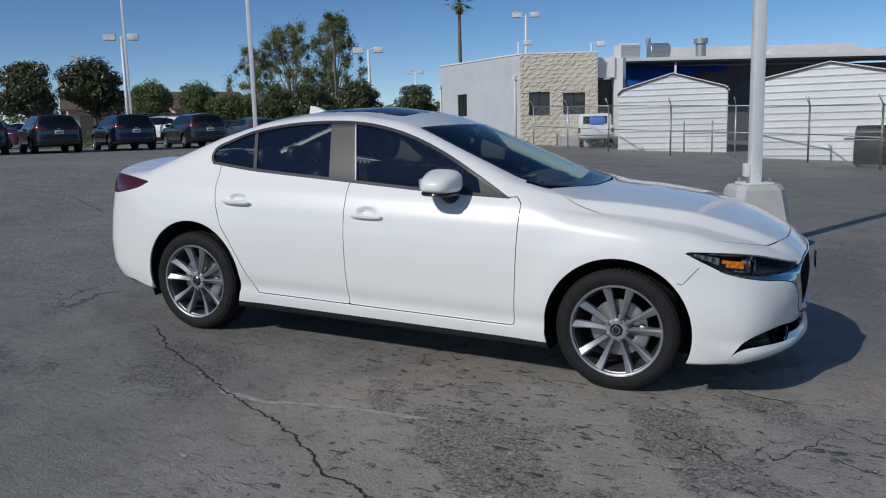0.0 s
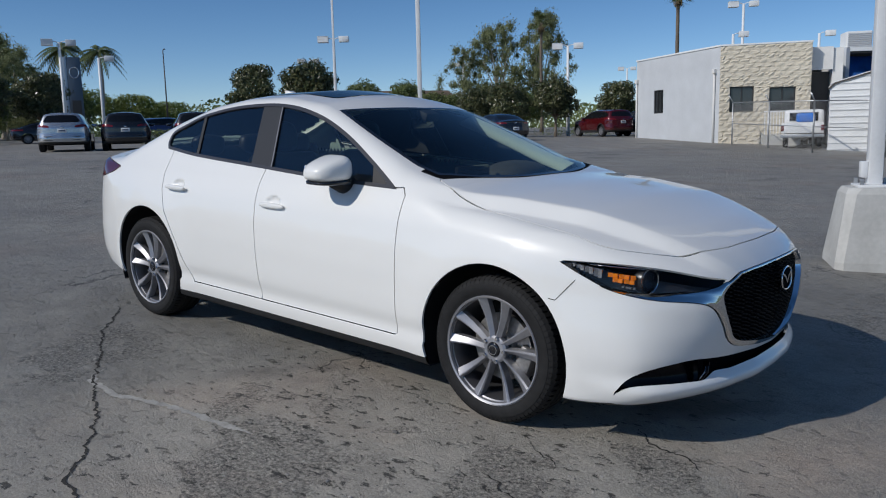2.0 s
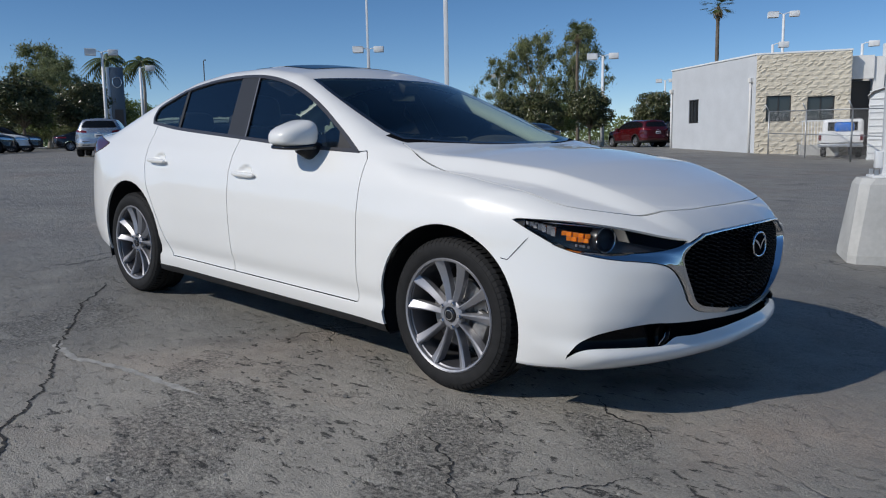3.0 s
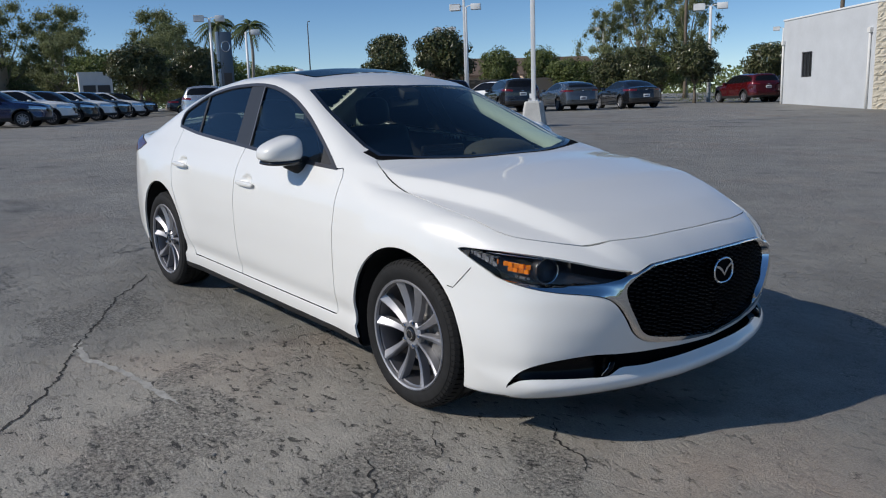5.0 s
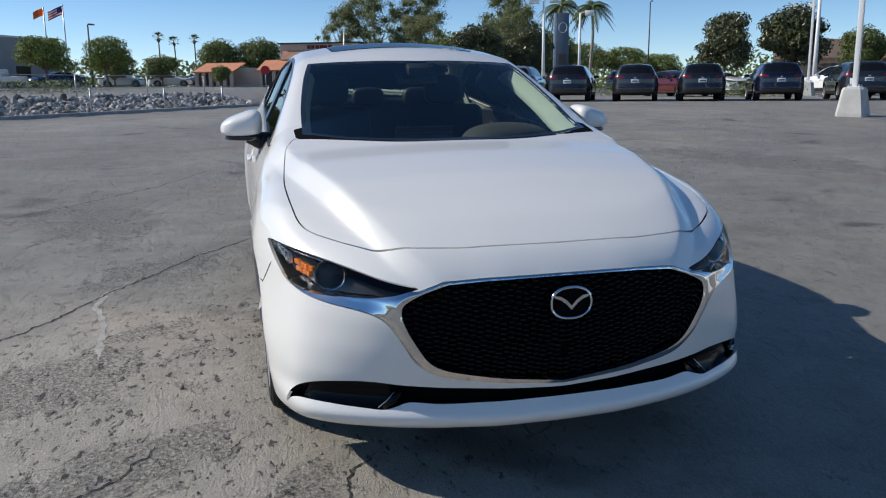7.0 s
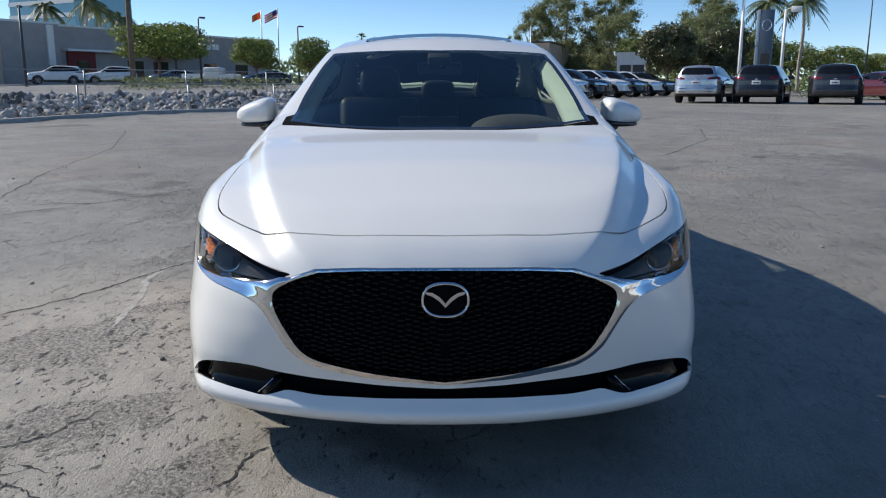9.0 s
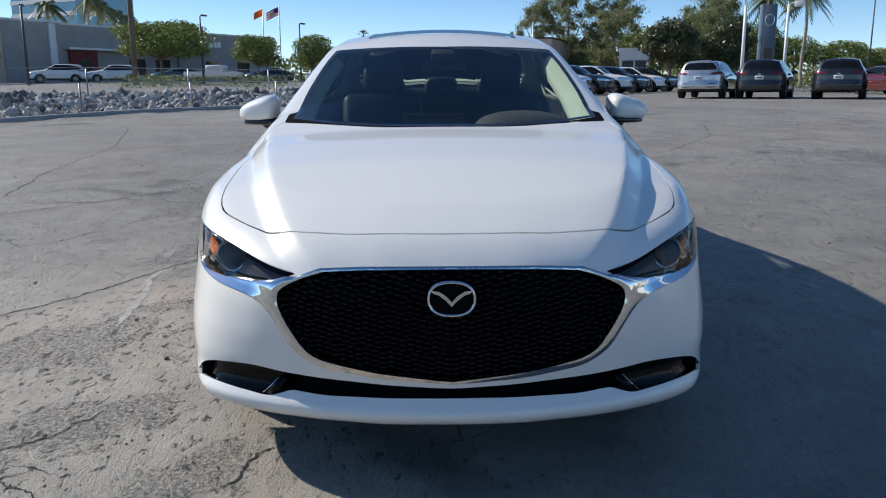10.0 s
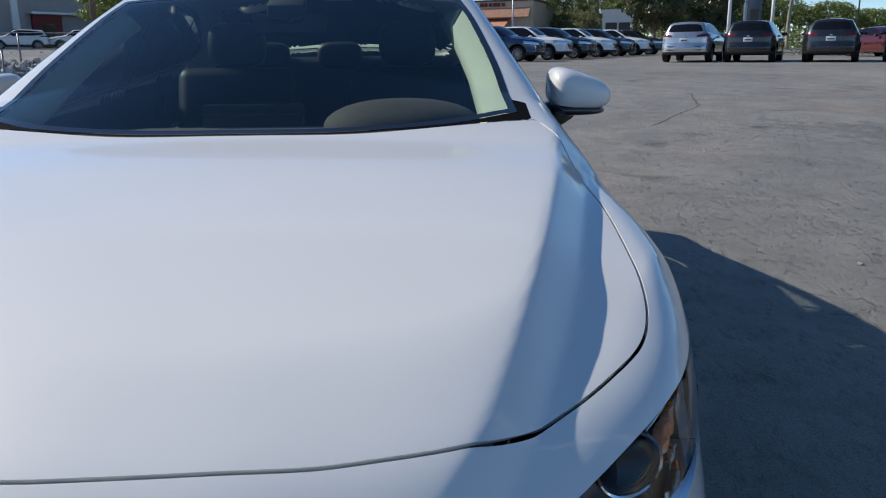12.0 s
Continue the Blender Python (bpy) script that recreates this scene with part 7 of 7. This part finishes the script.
def carport(a, b, z, eave, peak, depth, label):
    """A white ribbed metal carport with a gabled front."""
    m_, L_ = frame_at(a, b, z)
    c = thing("metal_carport", label, "shed", m_, "white metal carports")
    part("front_sheet", sheet(bmesh.new(), [(0.0, -0.3), (L_, -0.3), (L_, eave - 0.12), (L_ - 0.14, eave), (L_ / 2, peak), (0.14, eave), (0.0, eave - 0.12)], 0.04, "Y"), white_metal, c, smooth=False)
    zz = 0.12
    while zz < peak - 0.08:
        half = L_ / 2 if zz < eave - 0.1 else L_ / 2 * (peak - zz) / (peak - eave) * 0.96
        part("rib", slab(L_ / 2 - half + 0.01, L_ / 2 + half - 0.01, -0.034, -0.02, zz, zz + 0.028), seam_grey, c)
        part("rib", slab(L_ / 2 - half + 0.01, L_ / 2 + half - 0.01, -0.046, -0.02, zz + 0.03, zz + 0.055), white_metal, c)
        zz += 0.235
    for s, x in ((0, 0.0), (1, L_)):
        part("side_sheet", slab(x - 0.02, x + 0.02, 0.022, depth, -0.3, eave - 0.05), white_metal, c)
        zz = 0.15
        while zz < eave - 0.15:
            part("side_rib", slab(x - 0.05, x + 0.05, 0.03, depth, zz, zz + 0.05), seam_grey, c)
            zz += 0.235
    for s in (0, 1):
        pts = [(-0.08, eave - 0.16), (0.10, eave + 0.03), (L_ / 2, peak + 0.05), (L_ / 2, peak), (0.14, eave - 0.02), (-0.04, eave - 0.19)]
        if s:
            pts = [(L_ - x, zq) for x, zq in pts]
        part("gable_trim", sheet(bmesh.new(), pts, 0.10, "Y"), dark_trim, c, "", pose(0, -0.03, 0), smooth=False)
        top = [(-0.06, eave - 0.14), (0.10, eave + 0.035), (L_ / 2, peak + 0.055), (L_ / 2, peak + 0.085), (0.08, eave + 0.065), (-0.09, eave - 0.12)]
        if s:
            top = [(L_ - x, zq) for x, zq in top]
        part("roof_sheet", sheet(bmesh.new(), top, depth, "Y"), white_metal, c, "", pose(0, depth / 2 + 0.025, 0), smooth=False)
    return c


carport((-4.25, 27.5), (-0.15, 28.1), 0.05, 2.50, 3.05, 6.0, "white ribbed metal carport with a gabled front")
carport((1.05, 24.3), (5.45, 23.9), -0.12, 2.68, 3.12, 7.0, "larger white ribbed metal carport with a gabled front")
carport((6.6, 23.6), (10.6, 22.8), -0.25, 2.68, 3.12, 7.0, "white ribbed metal carport behind the fence")

# workshop behind, with a wide canopy and roof plant
shop = thing("workshop_building", "long white workshop with a dark canopy and roof plant", "building")
mw, Lw = frame_at((-6.6, 38.4), (8.6, 46.5), 0.0)
# the shade inside the open bay is put into this wall's dark colour
part("wall", slab(0, Lw, 2.2, 2.5, -0.4, 4.3), bay_shade_grey, shop, "wall of the open bay, coloured dark grey for the shade inside", mw)
part("canopy", slab(-0.3, Lw, -0.2, 2.19, 4.40, 4.62, 0.02), dark_trim, shop, "dark canopy edge", mw)
part("canopy_lip", slab(-0.3, Lw, -0.26, -0.203, 4.50, 4.68), white_metal, shop, "", mw)
part("roof", slab(0, Lw, 2.19, 12, 4.65, 4.85), white_wall, shop, "", mw)
part("upper_wall", slab(4.4, Lw, 6.0, 6.3, 4.85, 5.75), white_wall, shop, "", mw)
part("upper_block", slab(10.2, Lw, 3.2, 5.9, 4.85, 5.25), white_wall, shop, "", mw)
for x in (0.05, 3.3):
    part("canopy_post", tube(bmesh.new(), [(x, 0.0, -0.4), (x, 0.0, 4.42)], 0.06, 8), white_steel, shop, "", mw)
ac = thing("roof_air_unit", "white louvred air unit on the workshop roof", "air conditioner", mw)
part("housing", slab(1.0, 2.2, 2.6, 3.8, 4.86, 5.72, 0.03), white_metal, ac)
for i in range(8):
    part("louvre", slab(1.06, 2.14, 2.56, 2.60, 4.94 + i * 0.09, 4.99 + i * 0.09), seam_grey, ac)
duct = thing("roof_duct", "rounded sheet metal duct on the workshop roof", "duct", mw)
part("drum", lathe(bmesh.new(), [(0.42, 0.0), (0.45, 0.04), (0.45, 1.1), (0.42, 1.14)], 28, "X", pose(2.9, 3.2, 5.30), cap=True), galv, duct)
part("cradle", slab(3.0, 3.9, 2.9, 3.5, 4.86, 4.98), galv, duct)
for x, r, h, lab in ((3.2, 0.10, 6.15, "thin roof vent pipe with a cap"), (6.4, 0.30, 6.05, "wide galvanised roof stack")):
    v = thing("roof_vent", lab, "vent", mw)
    part("pipe", lathe(bmesh.new(), [(r, 4.86), (r, h - 0.3), (r * 1.35, h - 0.3), (r * 1.35, h), (r * 0.9, h)], 24, "Z", pose(x, 4.2, 0), cap=True), galv, v)
tarp = thing("blue_tarpaulin", "sagging bright blue tarpaulin under the canopy", "tarpaulin", mw)
bm = bmesh.new()
rows = []
for i in range(25):
    s = i / 24
    x = 0.12 + s * 6.4
    lo = 3.0 + 1.1 * s + 0.14 * math.sin(s * 19)
    rows.append([bm.verts.new((x, 0.45 + 0.5 * t + 0.10 * math.sin(i * 0.9 + t * 4), lo + (4.36 - 0.12 * s - lo) * t)) for t in (0, 0.25, 0.5, 0.75, 1.0)])
for a, b in zip(rows, rows[1:]):
    for k in range(4):
        bm.faces.new((a[k], b[k], b[k + 1], a[k + 1]))
bmesh.ops.solidify(bm, geom=bm.faces, thickness=0.01)
part("sheet", bm, tarp_blue, tarp)

# pick-up truck by the fence, seen from behind
truck_white = paint["white"]
tz = ground_z(-6.6, 30.2)
tr = thing("pickup_truck", "white pick-up truck with a blue load behind the fence", "truck", Matrix.Translation((-5.9, 30.4, tz)) @ pose(0, 0, 0, 0, 0, 104) @ Matrix.Scale(0.84, 4))
part("bed", boxed(-2.7, -0.6, -0.88, 0.88, 0.62, 1.12, 0.04), truck_white, tr)
part("cab", boxed(-0.55, 1.0, -0.86, 0.86, 0.60, 1.72, 0.16, 3), truck_white, tr)
part("hood", boxed(0.95, 2.5, -0.88, 0.88, 0.60, 1.10, 0.10, 3), truck_white, tr)
part("tailgate", boxed(-2.74, -2.705, -0.76, 0.76, 0.64, 1.10, 0.012), truck_white, tr)
part("rear_bumper", boxed(-2.92, -2.74, -0.90, 0.90, 0.44, 0.60, 0.03), galv, tr)
part("rear_window", boxed(-0.575, -0.55, -0.62, 0.62, 1.18, 1.58, 0.01), far_glass, tr)
for s in (-1, 1):
    part("tail_lamp", boxed(-2.735, -2.70, s * 0.82 - 0.06, s * 0.82 + 0.06, 0.74, 0.98, 0.015), red_lamp, tr)
    for x in (-1.7, 1.7):
        simple_wheel(tr, x, s * 0.80, s > 0, 0.36)
part("load", boxed(-1.7, -1.0, -0.5, 0.3, 1.121, 1.55, 0.12, 3), tarp_blue, tr, "blue bundle in the bed")
far_truck = copy_thing(tr, Matrix.Translation((-59.4, -17.6, ground_z(-59.4, -17.6))) @ pose(0, 0, 0, 0, 0, 82))
tagged(far_truck, "white pick-up truck parked across the street", "truck")
for o in list(far_truck.children):
    if o.name.split(".")[0] == "load":
        bpy.data.objects.remove(o)
# barbecue
bx, by = 4.35, 20.9
bb = thing("barbecue_grill", "black gas barbecue on a closed cart behind the fence", "barbecue", Matrix.Translation((bx, by, ground_z(bx, by))) @ pose(0, 0, 0, 0, 0, -12))
part("cart", boxed(-0.48, 0.48, -0.28, 0.28, 0.08, 0.78, 0.02), satin_black, bb)
bm = lathe(bmesh.new(), [(0.24, -0.46), (0.27, -0.43), (0.27, 0.43), (0.24, 0.46)], 28, "X", pose(0, 0, 0.92), cap=True)
for v in bm.verts:
    v.co.z = max(v.co.z, 0.80)
part("lid", bm, satin_black, bb)
part("lid_handle", tube(bmesh.new(), [(-0.3, -0.31, 1.0), (0.3, -0.31, 1.0)], 0.02, 8), galv, bb)
for s in (-1, 1):
    part("side_shelf", boxed(s * 0.62 - 0.135, s * 0.62 + 0.135, -0.25, 0.25, 0.79, 0.83, 0.01), satin_black, bb)
    part("caster", lathe(bmesh.new(), [(0.04, -0.015), (0.04, 0.015)], 14, "Y", pose(s * 0.4, 0, 0.04), cap=True), rubber, bb)
# parts rack by the fence
rack = thing("pipe_rack", "thin grey pipe rack behind the fence", "rack", Matrix.Translation((-1.0, 25.9, 0.0)))
for x in (-0.5, 0.5, 1.9):
    part("upright", tube(bmesh.new(), [(x, 0, 0.0), (x, 0, 1.25)], 0.03, 6), galv, rack)
part("cross_bar", tube(bmesh.new(), [(-0.5, 0, 0.8), (1.9, 0, 0.8)], 0.025, 6), galv, rack)

# pylon sign of the dealer
sx, sy = -60.2, 26.7
py_ = thing("pylon_sign", "tall blue-grey pylon sign with a round emblem", "sign", Matrix.Translation((sx, sy, ground_z(sx, sy))) @ pose(0, 0, 0, 0, 0, -24))
steel_blue = material("steel_blue_panel", (0.10, 0.13, 0.165), 0.4, 0.3)
pale_panel = material("pale_blue_panel", (0.42, 0.48, 0.53), 0.4, 0.2)
part("tower", boxed(-0.2, 0.2, -0.40, 0.62, -0.2, 6.6, 0.02), steel_blue, py_)
part("edge_panel", boxed(-0.16, 0.24, -0.68, -0.41, -0.2, 6.6, 0.02), pale_panel, py_)
part("base_panel", boxed(0.203, 0.23, -0.2, 0.45, 0.0, 3.2), dark_trim, py_)
bm = bmesh.new()
tube(bm, [(0.22, 0.11 + 0.34 * math.cos(a), 5.4 + 0.42 * math.sin(a)) for a in np.linspace(0, 2 * math.pi, 33)], 0.05, 6, cap=False)
part("emblem_ring", bm, chrome, py_)

# fast-food building across the street
def block_house(a, b, z, h, depth, mat, name, label, cap=True):
    m_, L_ = frame_at(a, b, z)
    o = thing(name, label, "building", m_)
    part("wall", slab(0, L_, 0, depth, -1.0, h), mat, o, "", smooth=False)
    if cap:
        part("parapet_cap", slab(-0.1, L_ + 0.1, -0.1, depth + 0.1, h + 0.002, h + 0.18), white_wall, o, "", smooth=False)
    return o, L_


ff, Lff = block_house((-69.5, -36.5), (-93.5, -19.6), 2.1, 5.3, 9, grey_wall, "fast_food_restaurant", "low taupe restaurant with a flat parapet roof")
part("awning", slab(2.6, 14.0, -1.1, -0.003, 3.05, 3.25), white_wall, ff, "white awning band")
part("red_bay", slab(3.0, 5.8, -0.35, -0.004, -0.2, 3.0), red_wall, ff, "dark red bay with a glass door")
part("door", slab(3.9, 5.0, -0.42, -0.352, 0.0, 2.2), window_dark, ff)
for x in (9.5, 12.5, 19.0, 23.5):
    part("window", slab(x, x + 1.8, -0.06, -0.003, 0.7, 2.4), window_dark, ff)
for i, (x, w) in enumerate(((18.1, 0.75), (19.0, 0.4), (19.5, 0.55), (20.2, 0.4), (20.7, 0.45))):
    part("sign_bar", slab(x, x + w, -0.10, -0.003, 3.95, 4.55), white_sign, ff, "white sign lettering as bars")
ft, Lft = block_house((-56.0, -47.0), (-71.0, -34.9), 2.0, 5.5, 9, tan_wall, "restaurant_tower", "taller taupe end block of the restaurant")
part("grey_face", slab(Lft - 5.2, Lft, -0.12, -0.003, -1.0, 5.5), grey_wall, ft)
part("white_fin", slab(Lft - 1.2, Lft - 0.6, -0.4, -0.123, 1.8, 5.4), white_wall, ft)
part("arch_band", slab(0.5, Lft - 5.6, -0.5, -0.003, 2.1, 2.5), clay_tile, ft)
# glass office tower far behind
tw = thing("office_tower", "distant glass office tower with pale floor bands", "building", Matrix.Translation((-222, -108, 0)) @ pose(0, 0, 0, 0, 0, 64))
tower_glass = material("tower_glass", (0.16, 0.27, 0.31), 0.1, 0.4)
part("body", slab(-14, 12, 0, 20, -1, 42), tower_glass, tw, "", smooth=False)
for i in range(11):
    part("floor_band", slab(-14.1, 12.1, -0.3, -0.01, 4 + i * 3.6, 5.1 + i * 3.6), white_sign, tw, "", smooth=False)
# tile-roofed restaurant
rs = thing("tile_roof_restaurant", "tan restaurant with stepped clay tile roofs", "building", Matrix.Translation((-86.0, -4.6, 2.0)) @ pose(0, 0, 0, 0, 0, 68))
part("hall", slab(9.4, 18.0, 0, 9, -1.0, 4.4), tan_wall, rs, "", smooth=False)
part("wing", slab(1.3, 9.399, -1.5, 7, -1.0, 2.0), tan_wall, rs, "", smooth=False)
for x0, x1, z0, z1, y0 in ((7.6, 15.6, 1.6, 2.7, -2.6), (1.0, 5.4, 1.5, 2.5, -3.4)):
    part("tile_roof", sheet(bmesh.new(), [(y0, z0), (y0, z0 + 0.12), (0.3, z1 + 0.12), (0.3, z1)], x1 - x0, "X", None), clay_tile, rs, "red clay tile roof", pose((x0 + x1) / 2, -0.01, 0), smooth=False)
    part("arcade", slab(x0 + 0.3, x1 - 0.3, y0 + 0.5, y0 + 0.6, -1.0, z0 - 0.01), dark_trim, rs, "", smooth=False)
    for i in range(6):
        xx = x0 + 0.3 + (x1 - x0 - 0.6) * i / 5
        part("arcade_post", slab(xx - 0.18, xx + 0.18, y0 + 0.2, y0 + 0.49, -1.0, z0 - 0.01), tan_wall, rs, "", smooth=False)
part("upper_tiles", sheet(bmesh.new(), [(-0.9, 2.72), (-0.9, 2.82), (0.0, 3.75), (0.0, 3.65)], 8.0, "X"), terracotta, rs, "", pose(13.7, -0.02, 0), smooth=False)
part("parapet_cap", slab(9.25, 18.15, -0.15, 9.15, 4.402, 4.56), dark_trim, rs, "", smooth=False)
for i, w in enumerate((0.35, 0.3, 0.35, 0.4, 0.3, 0.35)):
    part("sign_bar", slab(12.4 + i * 0.46, 12.4 + i * 0.46 + w, -0.12, -0.003, 3.90, 4.25), red_wall, rs, "dark sign lettering as bars", smooth=False)
# small white garage and a house with brown roofs
gh_ = thing("white_garage", "small white garage with dark openings", "building", Matrix.Translation((-61.8, 15.2, 1.9)) @ pose(0, 0, 0, 0, 0, 76))
part("wall", slab(0, 2.4, 0, 4, -0.9, 2.5), white_wall, gh_, "", smooth=False)
part("roof_cap", slab(-0.06, 2.46, -0.06, 4.06, 2.502, 2.62), white_wall, gh_, "", smooth=False)
for x in (0.25, 1.3):
    part("opening", slab(x, x + 0.9, -0.05, -0.003, 0.2, 1.6), dark_trim, gh_, "", smooth=False)
for hx, hy, turn, lab in ((-57.0, 51.0, -40, "house with brown gabled roofs behind the trees"), (-52, 58, -35, "brown-roofed house beyond the hedge")):
    hs = thing("house", lab, "house", Matrix.Translation((hx, hy, ground_z(hx, hy))) @ pose(0, 0, 0, 0, 0, turn))
    part("wall", slab(-5, 5, -3.5, 3.5, -0.5, 2.7), tan_wall, hs, "", smooth=False)
    part("gable_roof", sheet(bmesh.new(), [(-5.6, 2.6), (0, 4.4), (5.6, 2.6), (5.6, 2.45), (0, 4.2), (-5.6, 2.45)], 8, "Y"), brown_roof, hs, "", smooth=False)
    part("gable_wall", sheet(bmesh.new(), [(-5, 2.701), (0, 4.25), (5, 2.701)], 6.8, "Y"), tan_wall, hs, "", smooth=False)
    part("garage_door", slab(-1.6, 1.6, -3.56, -3.503, 0.0, 2.2), white_wall, hs, "", smooth=False)
# garden wall behind the front row
gw = thing("garden_wall", "low dark hedge wall behind the parked row", "wall", None)
part("wall", slab(0, 15, 0, 0.25, -0.2, 1.9), dark_trim, gw, "", frame_at((-45.5, 37.5), (-35, 46.5), 1.0)[0], smooth=False)
